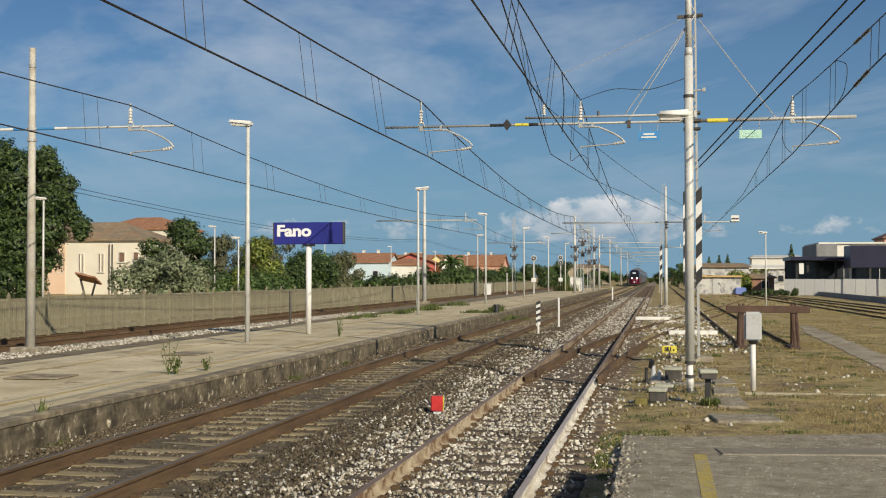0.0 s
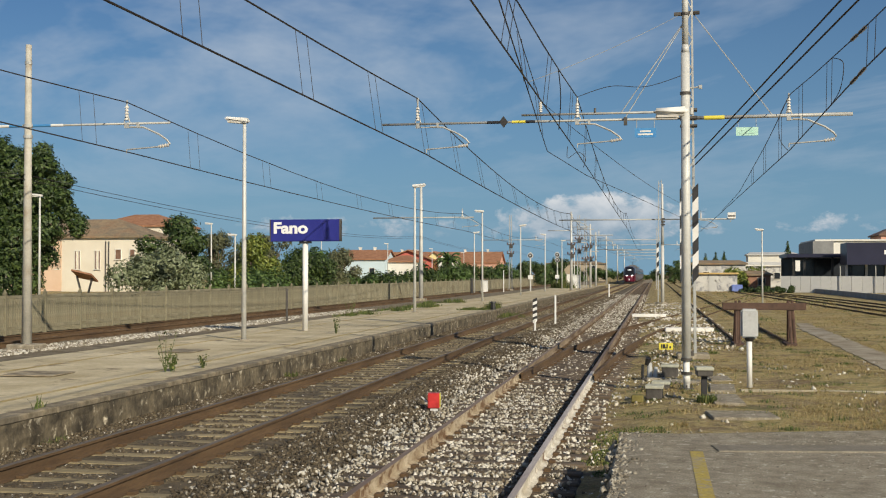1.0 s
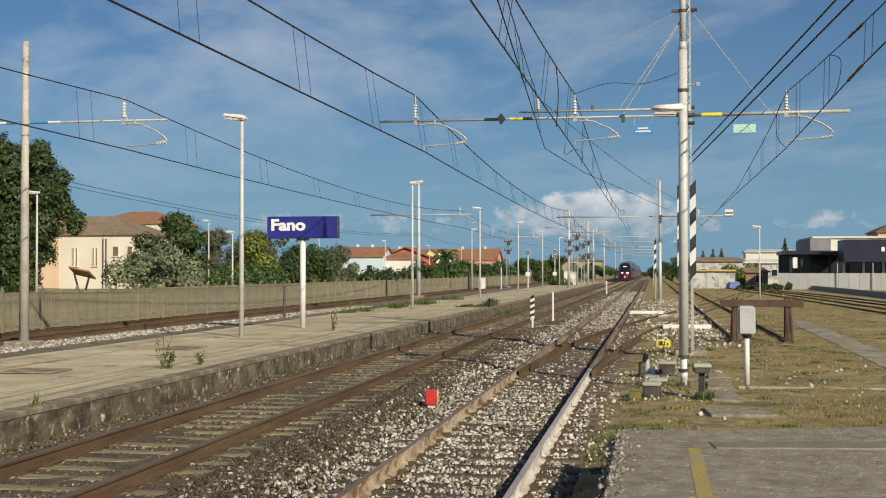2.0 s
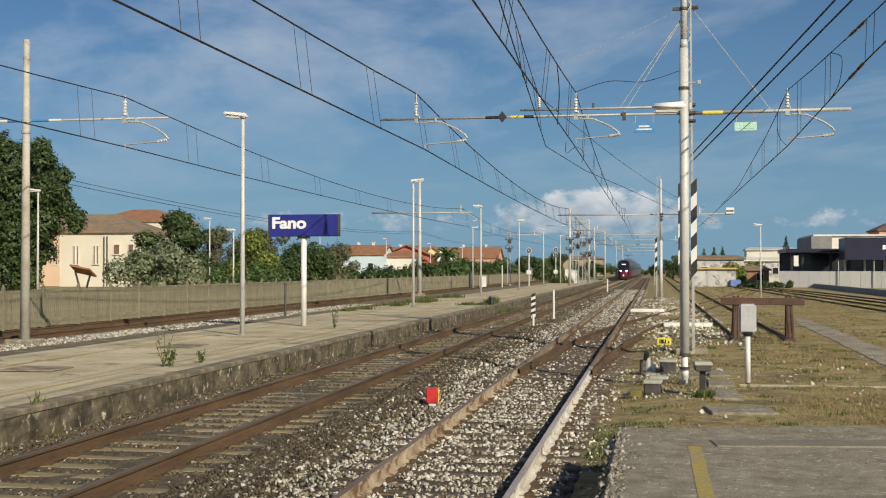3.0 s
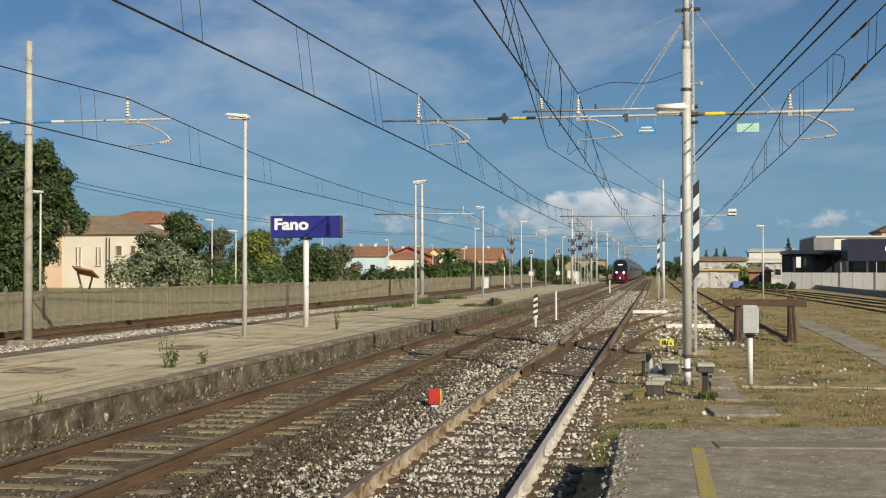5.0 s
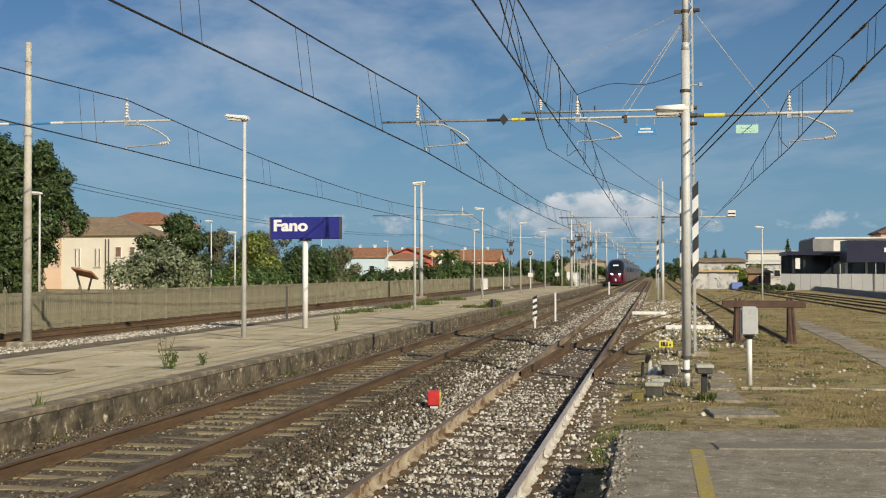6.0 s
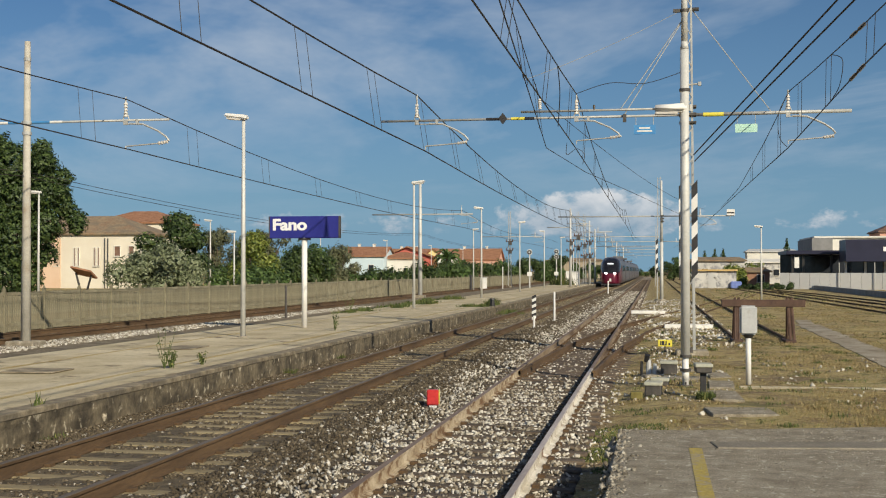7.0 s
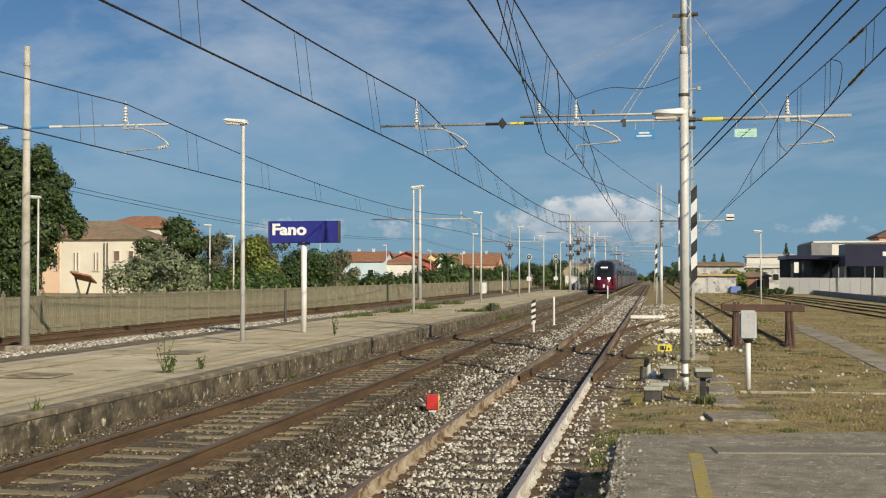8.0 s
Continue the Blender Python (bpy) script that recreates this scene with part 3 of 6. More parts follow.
# ---- name board ----
def name_board():
    t = thing("station_sign", "blue station name board with white letters on a post", "station sign", (-10.5, 35.4, 0.25))
    bm = bmesh.new()
    rod(bm, (0, 0, 0), (0, 0, 2.73), 0.088, 0.088, 12)
    part("post", bm, M_WHITE, t, "chipped white round post", True)
    bm = bmesh.new()
    box(bm, 0, 0, 3.055, 2.22, 0.16, 0.67)
    bevel(bm, 0.012)
    b = part("board", bm, M_BLUE, t)
    for sx in (-1.1, 1.1):
        bm = bmesh.new()
        box(bm, sx + 0.008, -0.0, 3.055, 0.035, 0.18, 0.67)
        part("end_cap", bm, M_DARKSTEEL, b)
    cu = bpy.data.curves.new("letters", "FONT")
    cu.body, cu.size, cu.extrude, cu.align_x, cu.offset = "Fano", 0.47, 0.004, "LEFT", 0.018
    tmp = bpy.data.objects.new("letters", cu)
    scene.collection.objects.link(tmp)
    bpy.context.view_layer.update()
    me = bpy.data.meshes.new_from_object(tmp.evaluated_get(bpy.context.evaluated_depsgraph_get()))
    bpy.data.objects.remove(tmp)
    me.materials.clear()
    me.materials.append(M_LETTER)
    ob = new("lettering", me)
    ob.parent = b
    ob.matrix_local = pose(-1.0, -0.086, 2.975, 90, 0, 0) @ Matrix.Diagonal((1.2, 1, 1, 1))
    tagged(ob, "white letters Fano")
    bm = bmesh.new()
    for z in (2.69,):
        box(bm, 0, 0, z, 0.34, 0.2, 0.06)
    part("bracket", bm, M_DARKSTEEL, t)


name_board()


# ---- masts, arms and wires ----
def ribbed(bm, p0, p1, r, n=5):
    p0, p1 = Vector(p0), Vector(p1)
    rod(bm, p0, p1, r * 0.5, None, 8)
    for k in range(n):
        a, b2 = p0.lerp(p1, (k + 0.15) / n), p0.lerp(p1, (k + 0.75) / n)
        rod(bm, a, b2, r, r * 0.7, 8)


def arm_set(t, sx, reach, z, hang_x, contact_z, mess_z, pull=1, contact_x=None):
    """Support of one wire: hanger insulator on the beam, steady arm with its insulator."""
    contact_x = hang_x if contact_x is None else contact_x
    bm = bmesh.new()
    ribbed(bm, (hang_x, 0, z + 0.08), (hang_x, 0, z + 0.45), 0.055)
    part("insulator", bm, M_INSUL, t)
    bm = bmesh.new()
    rod(bm, (hang_x, 0, z + 0.42), (hang_x, 0, mess_z), 0.022)
    for o in (-0.08, 0.1):
        rod(bm, (hang_x + o, 0, z - 0.02), (hang_x, 0, z + 0.3), 0.014)
    box(bm, hang_x, 0, z - 0.05, 0.10, 0.08, 0.12)
    box(bm, contact_x + 0.3 * pull, 0, z - 0.04, 0.06, 0.07, 0.13)
    rod(bm, (hang_x, 0, z - 0.09), (contact_x + 0.32 * pull, 0, z - 0.1), 0.014, None, 6)
    part("hanger_bracket", bm, M_ARM, t)
    bm = bmesh.new()
    e = contact_x + pull * 1.05
    pts = [(contact_x + 0.1 * pull, 0, z - 0.08), (contact_x + 0.45 * pull, 0, z - 0.1), (contact_x + 0.85 * pull, 0, z - 0.28), (e, 0, z - 0.42), (e + 0.08 * pull, 0, z - 0.52), (e, 0, contact_z + 0.17)]
    tube(bm, [Vector(p) for p in pts], 0.026, 6)
    part("drop_tube", bm, M_ARM, t)
    bm = bmesh.new()
    ribbed(bm, (e + 0.05 * pull, 0, contact_z + 0.19), (e - 0.22 * pull, 0, contact_z + 0.15), 0.05, 4)
    part("insulator", bm, M_INSUL, t)
    bm = bmesh.new()
    rod(bm, (e - 0.2 * pull, 0, contact_z + 0.15), (contact_x, 0, contact_z + 0.09), 0.018, None, 6)
    rod(bm, (contact_x, 0, contact_z + 0.09), (contact_x, 0, contact_z), 0.014, None, 6)
    part("steady_arm", bm, M_ARM, t)


def lattice_mast(t, height, w=0.36, d=0.2, stripes=True, top_taper=0.6, cx=0.0):
    bm = bmesh.new()
    for sx in (-1, 1):
        v = box(bm, cx + sx * w / 2, 0, height / 2, 0.07, d, height)
        for q in v:
            if q.co.z > height * 0.9:
                q.co.x = cx + (q.co.x - cx) * top_taper
    part("upright", bm, M_ARM, t)
    bm = bmesh.new()
    k, z = 0, 0.4
    while z < height - 0.3:
        s = 1 if k % 2 else -1
        f = 1 - (1 - top_taper) * z / height
        rod(bm, (cx - s * w / 2 * f, -d / 2, z), (cx + s * w / 2 * f, -d / 2, z + 0.38), 0.015, None, 5)
        z += 0.38
        k += 1
    part("lacing", bm, M_ARM, t)
    bm = bmesh.new()
    box(bm, 0, 0, 0, 0.8, 0.8, 0.3)
    bevel(bm, 0.03)
    part("footing", bm, M_SLAB, t)
    if stripes:
        # slanted black and white bands on the flanges
        for sx in (-1, 1):
            for k in range(7):
                z0 = 1.98 + k * 0.335
                bm = bmesh.new()
                bx = cx + sx * (w / 2 + 0.015)
                v = box(bm, bx, -d / 2 - 0.012, z0 + 0.1675, 0.15, 0.012, 0.333)
                for q in v:
                    q.co.z += (q.co.x - bx) * 1.1
                part("warning_band", bm, M_BLACK if k % 2 == 0 else M_WHITE, t)
    return t


def beam(t, x0, x1, z, r=0.045, dz=0.0):
    bm = bmesh.new()
    rod(bm, (x0, 0, z), (x1, 0, z + dz), r, None, 10)
    b = part("beam", bm, M_ARM, t, "", True)
    return b


def bands(t, spec, z, r=0.05):
    for x0, x1, m in spec:
        bm = bmesh.new()
        rod(bm, (x0, 0, z), (x1, 0, z), r, None, 10)
        part("colour_band", bm, m, t)


def main_mast():
    t = thing("catenary_mast", "grey lattice mast with striped bands and long tubular beams", "overhead line mast", (0.92, 30.85, -0.15))
    lattice_mast(t, 9.9, 0.28, cx=-0.08)
    beam(t, -7.98, 0.0, 6.05, 0.031)
    beam(t, -4.3, 0.05, 6.22, 0.03, 0.0)
    beam(t, 0.0, 3.88, 6.05, 0.045, 0.02)
    bands(t, ((-5.2, -4.85, M_BLACK), (-4.55, -4.2, M_YELL), (-4.2, -3.95, M_BLACK)), 6.05, 0.038)
    bands(t, ((0.3, 0.8, M_YELL),), 6.05, 0.053)
    bm = bmesh.new()
    bmesh.ops.create_cone(bm, cap_ends=True, segments=4, radius1=0.145, radius2=0.145, depth=0.03, matrix=Matrix.Translation((-4.76, -0.06, 6.05)) @ Matrix.Diagonal((0.8, 1, 1.05, 1)) @ Euler((radians(90), 0, 0)).to_matrix().to_4x4())
    part("marker", bm, M_BLACK, t, "black diamond marker")
    arm_set(t, -1, 0, 6.05, -7.03, 5.29, 6.74, 1, -6.8)
    arm_set(t, -1, 0, 6.05, -2.87, 5.36, 6.63)
    arm_set(t, 1, 0, 6.05, 2.36, 5.27, 6.62)
    bm = bmesh.new()
    ribbed(bm, (-3.81, 0, 6.28), (-3.81, 0, 6.55), 0.055)
    part("insulator", bm, M_INSUL, t)
    bm = bmesh.new()
    box(bm, -1.65, -0.04, 6.0, 0.09, 0.09, 0.2)
    rod(bm, (-2.42, 0, 6.22), (-2.42, 0, 6.36), 0.03)
    part("clamp", bm, M_DARKSTEEL, t)
    # guys to the beam ends
    bm = bmesh.new()
    for p in ((-1.65, 0, 6.1), (-1.75, 0.05, 6.25), (1.95, 0, 6.1)):
        rod(bm, (0, 0, 8.75), p, 0.013, None, 5)
    part("guy_rod", bm, M_ARM, t)
    bm = bmesh.new()
    rod(bm, (-0.2, -0.05, 8.7), (0.2, -0.05, 8.7), 0.05)
    part("top_bar", bm, M_DARKSTEEL, t)
    for z, h in ((6.05, 0.08), (6.25, 0.06), (5.85, 0.05)):
        bm = bmesh.new()
        box(bm, -0.08, 0, z, 0.42, 0.34, h)
        bevel(bm, 0.008)
        part("clamp_plate", bm, M_DARKSTEEL, t)
    for x0, x1, z0, z1, m, lab in ((-1.42, -0.88, 5.58, 5.82, M_SIGNBLUE, "small blue notice"), (1.08, 1.62, 5.58, 5.79, M_SIGNGREEN, "small pale green notice")):
        bm = bmesh.new()
        box(bm, (x0 + x1) / 2, -0.02, (z0 + z1) / 2, x1 - x0, 0.02, z1 - z0)
        nb = part("notice", bm, m, t, lab)
        bm = bmesh.new()
        for zz, w in ((0.66, 0.5), (0.34, 0.7)):
            box(bm, (x0 + x1) / 2, -0.034, z0 + (z1 - z0) * zz, (x1 - x0) * w, 0.004, 0.04)
        part("text_bars", bm, M_WHITE if m is M_SIGNBLUE else M_SIGNGREEN, nb)
        bm = bmesh.new()
        for xx in (x0 + 0.05, x1 - 0.05):
            rod(bm, (xx, 0, z1), (xx, 0, 6.03), 0.008, None, 5)
        part("hanger", bm, M_ARM, nb)


main_mast()


def near_pole():
    t = thing("lamp_pole", "tall stepped pale steel pole with a lantern", "lamp post", (0.555, 22.4, -0.13))
    bm = bmesh.new()
    rod(bm, (0, 0, 0.55), (0, 0, 6.15), 0.085, 0.08, 16)
    rod(bm, (0, 0, 6.15), (0, 0, 6.3), 0.08, 0.06, 16)
    rod(bm, (0, 0, 6.3), (0, 0, 8.0), 0.06, 0.055, 16)
    part("shaft", bm, M_GALV, t, "", True)
    bm = bmesh.new()
    rod(bm, (0, 0, 0), (0, 0, 0.55), 0.058, 0.058, 12)
    rod(bm, (0, 0, 0.12), (0, 0, 0.32), 0.066, 0.066, 12)
    part("stub", bm, M_WHITE, t, "chipped white stub", True)
    bm = bmesh.new()
    rod(bm, (0, 0, -0.05), (0, 0, 0.03), 0.16, 0.13, 12)
    for a in range(4):
        rod(bm, (0.1 * math.cos(a * 1.57), 0.1 * math.sin(a * 1.57), 0), (0.1 * math.cos(a * 1.57), 0.1 * math.sin(a * 1.57), 0.09), 0.014)
    part("base_flange", bm, M_DARKSTEEL, t)
    for z in (0.55, 0.3, 5.41, 6.87):
        bm = bmesh.new()
        rod(bm, (0, 0, z - 0.025), (0, 0, z + 0.025), 0.098 if z < 6 else 0.075, None, 16)
        if z > 6:
            box(bm, -0.1, 0, z, 0.2, 0.05, 0.06)
        part("band_clamp", bm, M_DARKSTEEL, t)
    bm = bmesh.new()
    box(bm, 0.1, 0, 0.66, 0.06, 0.06, 0.09)
    part("cable_outlet", bm, M_DARKSTEEL, t)
    bm = bmesh.new()
    v = box(bm, -0.27, 0, 5.08, 0.62, 0.26, 0.17)
    for q in v:
        if q.co.x < -0.3 and q.co.z > 5.0:
            q.co.z -= 0.03
        if q.co.x < -0.3 and q.co.z < 5.05:
            q.co.z += 0.03
    bevel(bm, 0.05, 3)
    l = part("lantern", bm, M_WHITE, t, "white rounded lamp housing", True)
    bm = bmesh.new()
    v = box(bm, -0.33, 0, 4.985, 0.42, 0.2, 0.09)
    bevel(bm, 0.03, 2)
    part("lens", bm, M_INSUL, l)
    bm = bmesh.new()
    rod(bm, (0, 0, 5.5), (0.26, 0, 5.52), 0.016)
    box(bm, 0.27, 0, 5.52, 0.06, 0.06, 0.07)
    rod(bm, (0.1, 0, 5.02), (0.1, 0, 5.14), 0.05)
    part("hook", bm, M_ARM, t)


near_pole()


def left_mast():
    t = thing("catenary_mast", "tapered concrete mast with a tubular double arm", "overhead line mast", (-15.4, 27.72, 0.15))
    bm = bmesh.new()
    rod(bm, (0, 0, 0), (0, 0, 7.55), 0.125, 0.072, 16)
    part("column", bm, M_POLEC, t, "pale concrete column", True)
    bm = bmesh.new()
    box(bm, 0, 0, 0.02, 0.75, 0.7, 0.14)
    bevel(bm, 0.03)
    part("footing", bm, M_SLAB, t)
    beam(t, -3.6, 3.75, 5.52, 0.028)
    bands(t, ((-0.95, -0.5, M_WHITE), (-0.5, -0.16, M_SIGNBLUE), (0.14, 0.62, M_SIGNBLUE), (0.62, 0.95, M_WHITE)), 5.52, 0.034)
    arm_set(t, 1, 0, 5.52, 2.62, 4.79, 6.1)
    for z in (5.52, 5.25, 7.1):
        bm = bmesh.new()
        rod(bm, (0, 0, z - 0.04), (0, 0, z + 0.04), 0.115 if z < 6 else 0.09, None, 12)
        part("band_clamp", bm, M_ARM, t)


left_mast()


def far_mast(x, y, z0, h, arms, stripes=False, pole=True, gear=()):
    t = thing("catenary_mast", "distant grey mast with tubular arms and insulators", "overhead line mast", (x, y, z0), group="line of masts")
    if pole:
        bm = bmesh.new()
        rod(bm, (0, 0, 0), (0, 0, h), 0.16, 0.09, 10)
        part("column", bm, M_GALV, t, "", True)
        bm = bmesh.new()
        box(bm, 0, 0, 0.05, 0.7, 0.7, 0.2)
        part("footing", bm, M_SLAB, t)
    else:
        lattice_mast(t, h, 0.34, 0.2, stripes)
    for x0, x1, z, cx in arms:
        beam(t, x0, x1, z, 0.045)
        if cx is not None:
            arm_set(t, 1, 0, z, cx, z - 0.75, z + 0.6)
    for z in gear:
        bm = bmesh.new()
        rod(bm, (-0.42, -0.12, z), (0.42, -0.12, z), 0.05, None, 6)
        box(bm, 0.1, -0.2, z - 0.2, 0.34, 0.24, 0.4)
        sg = part("switch_gear", bm, M_DARKSTEEL, t, "dark switch gear on a cross bar")
        for x in (-0.36, 0.05, 0.36):
            bm = bmesh.new()
            ribbed(bm, (x, -0.12, z + 0.03), (x, -0.12, z + 0.24), 0.09, 3)
            part("insulator", bm, M_INSULB, sg)
    return t


far_mast(0.36, 86.0, -0.15, 8.7, ((-7.1, 0, 5.98, -6.2), (0, 5.1, 5.98, 2.8)), True, False)
far_mast(-8.75, 128.0, 0.2, 8.4, ((0, 4.4, 5.9, 2.9), (-2.5, 0, 6.4, None)), False, True, (3.9, 4.9))
far_mast(-8.15, 131.0, 0.2, 8.2, ((-1.2, 1.2, 6.9, None), (-0.8, 0.8, 5.2, None)), False, False, (4.4, 5.6))
far_mast(-8.3, 146.0, 0.2, 8.6, ((-3, 8.9, 5.9, 2.5), (-1.0, 1.0, 7.2, None)), False, False, (3.6, 5.0))
far_mast(-7.9, 150.0, 0.2, 8.0, ((-1.2, 1.0, 6.6, None), (-1.0, 1.0, 4.6, None)), False, True, (3.8, 5.4))
far_mast(-8.1, 168.0, 0.2, 7.6, ((0, 8.6, 5.2, 2.4),), False, True)
far_mast(0.3, 165.0, -0.15, 8.4, ((-8, 0, 6.1, -6.0), (0, 4, 6.1, 2.6)), False, False)
far_mast(-8.5, 215.0, 0.2, 8.4, ((0, 8.6, 6.0, 2.8),), False, True)
far_mast(0.3, 225.0, -0.15, 8.4, ((-7.5, 0, 6.1, -6.0),), False, False)
far_mast(-8.4, 275.0, 0.2, 8.4, ((0, 8.6, 6.0, 2.8),), False, True)
far_mast(-8.4, 335.0, 0.2, 8.4, ((0, 8.6, 6.0, 2.8),), False, True)
far_mast(-16.0, 82.0, 0.15, 7.9, ((-3.4, 3.7, 5.75, 2.9),), False, True)
far_mast(-16.3, 137.0, 0.15, 8.6, ((-3.4, 3.7, 5.75, 2.9),), False, False, (4.2, 5.2))
# Unseen mast right of the view, added for its shadow across the path.
far_mast(12.6, 36.7, -0.13, 8.6, ((-3.2, 0, 6.2, None),), False, True)


def white_pole():
    t = thing("lamp_pole", "white steel pole on a round base beside the far mast", "lamp post", (0.5, 85.2, -0.13))
    bm = bmesh.new()
    rod(bm, (0, 0, 0), (0, 0, 4.1), 0.12, 0.11, 12)
    rod(bm, (0, 0, 4.1), (0, 0, 8.4), 0.09, 0.075, 12)
    part("shaft", bm, M_GALV, t, "", True)
    bm = bmesh.new()
    rod(bm, (0, 0, -0.05), (0, 0, 0.15), 0.5, 0.25, 12)
    part("base", bm, M_SLAB, t)
    bm = bmesh.new()
    for k in range(3):
        box(bm, 0.05, -0.15, 5.55 + 0.2 * k, 0.25, 0.12, 0.1)
    part("clamp", bm, M_DARKSTEEL, t)


white_pole()


def hanging(pts, sags, n=8):
    """More points along a line, each span sagging by its own depth."""
    out = []
    for a, b, s in zip(pts, pts[1:], sags):
        for k in range(n):
            f = k / n
            p = Vector(a).lerp(Vector(b), f)
            out.append((p.x, p.y, p.z - s * 4 * f * (1 - f)))
    return out + [pts[-1]]


def wire_run(label, pts, r=0.009, sag=0.0, drops=None, m=None):
    """A wire through the points, each span hanging by sag; drops: (other wire's function, spacing)."""
    t = tagged(new("overhead_wire"), label, "cable")
    bm = bmesh.new()
    line = []
    for a, b in zip(pts, pts[1:]):
        a, b = Vector(a), Vector(b)
        n = 12 if sag else 1
        s = sag[len(line) // 12] if isinstance(sag, tuple) else sag
        for k in range(n):
            f = k / n
            p = a.lerp(b, f)
            p.z -= s * 4 * f * (1 - f)
            line.append(p)
    line.append(Vector(pts[-1]))
    tube(bm, line, r)
    part("wire", bm, m or M_WIRE, t)
    if drops:
        lower, y0, y1, step = drops
        bm = bmesh.new()
        y = y0
        while y < y1:
            for a, b in zip(line, line[1:]):
                if a.y <= y < b.y:
                    p = a.lerp(b, (y - a.y) / (b.y - a.y))
                    for c, d in zip(lower, lower[1:]):
                        if c[1] <= y < d[1]:
                            q = Vector(c).lerp(Vector(d), (y - c[1]) / (d[1] - c[1]))
                            for o in (-0.35, 0.35):
                                rod(bm, p + Vector((0, o, 0)), q + Vector((0, o, 0)), 0.0055, None, 4)
            y += step
        tagged(part("dropper_set", bm, M_WIRE, t), kind="stuff")
    return t


C_MAIN = [(-6.85, -24, 5.14), (-5.88, 30.85, 5.10), (-5.85, 86, 5.02), (-6.0, 146, 5.05), (-5.7, 215, 5.14), (-5.9, 275, 5.14), (-5.8, 400, 5.14)]
C_SIDE = [(-2.35, -24, 5.20), (-2.03, 30.85, 5.20), (-1.9, 86, 5.15), (-2.3, 165, 5.2), (-2.2, 300, 5.2)]
C_RIGHT = [(3.5, -24, 5.5), (3.3, 20, 5.25), (3.28, 30.85, 5.03), (3.2, 86, 5.03), (2.6, 165, 5.1)]
C_LEFT = [(-12.0, -26, 4.93), (-12.68, 27.72, 4.95), (-12.9, 82, 4.97), (-13.2, 137, 4.95), (-12.8, 300, 4.95)]
C_CROSS = [(0.35, -24, 5.13), (-2.72, 30.85, 5.13), (-2.13, 38.3, 5.10), (-1.17, 45.8, 5.09), (3.6, 86, 5.1)]
C_MAIN = hanging(C_MAIN, (0.0, 0.13, 0.12, 0.1, 0.1, 0.1))
C_LEFT = hanging(C_LEFT, (0.0, 0.13, 0.1, 0.1))
wire_run("contact wire over the main track", C_MAIN, 0.017)
wire_run("messenger wire with droppers over the main track", [(-6.6, -24, 6.6), (-6.11, 30.85, 6.57), (-6.0, 86, 6.3), (-6.0, 146, 6.4), (-5.7, 215, 6.6), (-5.9, 275, 6.6), (-5.8, 400, 6.6)], 0.017, (0.5, 0.73, 0.7, 0.7, 0.7, 0.7), (C_MAIN, 5, 140, 5.2))
wire_run("contact wire over the siding", C_SIDE, 0.014)
wire_run("messenger wire with droppers over the siding", [(-2.1, -24, 6.5), (-1.95, 30.85, 6.5), (-2.0, 86, 6.3), (-2.2, 165, 6.5), (-2.2, 300, 6.5)], 0.013, (0.7, 0.88, 0.7, 0.7), (C_SIDE, 5, 84, 6.0))
wire_run("contact wire of the crossover", C_CROSS, 0.010)
wire_run("messenger wire of the crossover", [(0.45, -24, 6.4), (-2.89, 30.85, 6.42), (3.5, 86, 6.3)], 0.009, (0.7, 0.5), (C_CROSS, 6, 29, 7.0))
wire_run("contact wire over the dead end track", C_RIGHT, 0.013)
wire_run("messenger wire sloping down to the dead end wire", [(3.5, -24, 6.5), (3.29, 30.85, 6.42), (3.27, 40, 5.68), (3.25, 48, 5.2), (3.21, 60, 5.07)], 0.011, (0.8, 0.06, 0.0, 0.02), (C_RIGHT, 6, 46, 4.5))
wire_run("contact wire beside the island platform", C_LEFT, 0.015)
wire_run("messenger wire beside the island platform", [(-12.4, -26, 6.25), (-12.76, 27.72, 6.19), (-13.0, 82, 6.15), (-13.3, 137, 6.2), (-12.8, 300, 6.3)], 0.014, (0.5, 0.73, 0.7, 0.5), (C_LEFT, 6, 120, 6.5))
wire_run("thick black feeder cable to the mast", [(0.98, 30.7, 4.88), (2.77, 18.3, 6.07), (5.6, -2, 7.9)], 0.016)
wire_run("thick black feeder cable to the mast", [(1.0, 30.7, 4.72), (3.03, 18.3, 6.07), (6.2, -2, 8.0)], 0.016)
wire_run("service cable past the fence", [(-15.35, -26, 4.1), (-15.42, 27.6, 4.45), (-15.95, 82, 4.6), (-16.3, 137, 4.8), (-16, 220, 4.8)], 0.008, 0.5)
wire_run("service cable past the fence", [(-15.35, -26, 4.0), (-15.42, 27.6, 4.33), (-15.95, 82, 4.5), (-16.3, 137, 4.7), (-16, 220, 4.7)], 0.008, 0.5)
wire_run("guy cable across to the mast", [(-3.27, 30.85, 6.9), (0.6, 30.85, 8.5)], 0.007, 0.08, None, M_ARM)


def string_insulator(a, b, label):
    t = thing("string_insulator", label, "insulator", a)
    d = Vector(b) - Vector(a)
    bm = bmesh.new()
    ribbed(bm, (0, 0, 0), d * 0.42, 0.034, 4)
    part("insulator", bm, M_DARKSTEEL, t)
    bm = bmesh.new()
    ribbed(bm, d * 0.58, d, 0.034, 4)
    part("insulator", bm, M_DARKSTEEL, t)
    bm = bmesh.new()
    rod(bm, d * 0.4, d * 0.6, 0.018)
    part("link", bm, M_WIRE, t)


string_insulator((3.3, 20.0, 5.25), (3.298, 21.4, 5.222), "brown ribbed insulator pair in the contact wire")
string_insulator((3.332, 20.1, 5.93), (3.326, 21.5, 5.98), "brown ribbed insulator pair in the messenger wire")


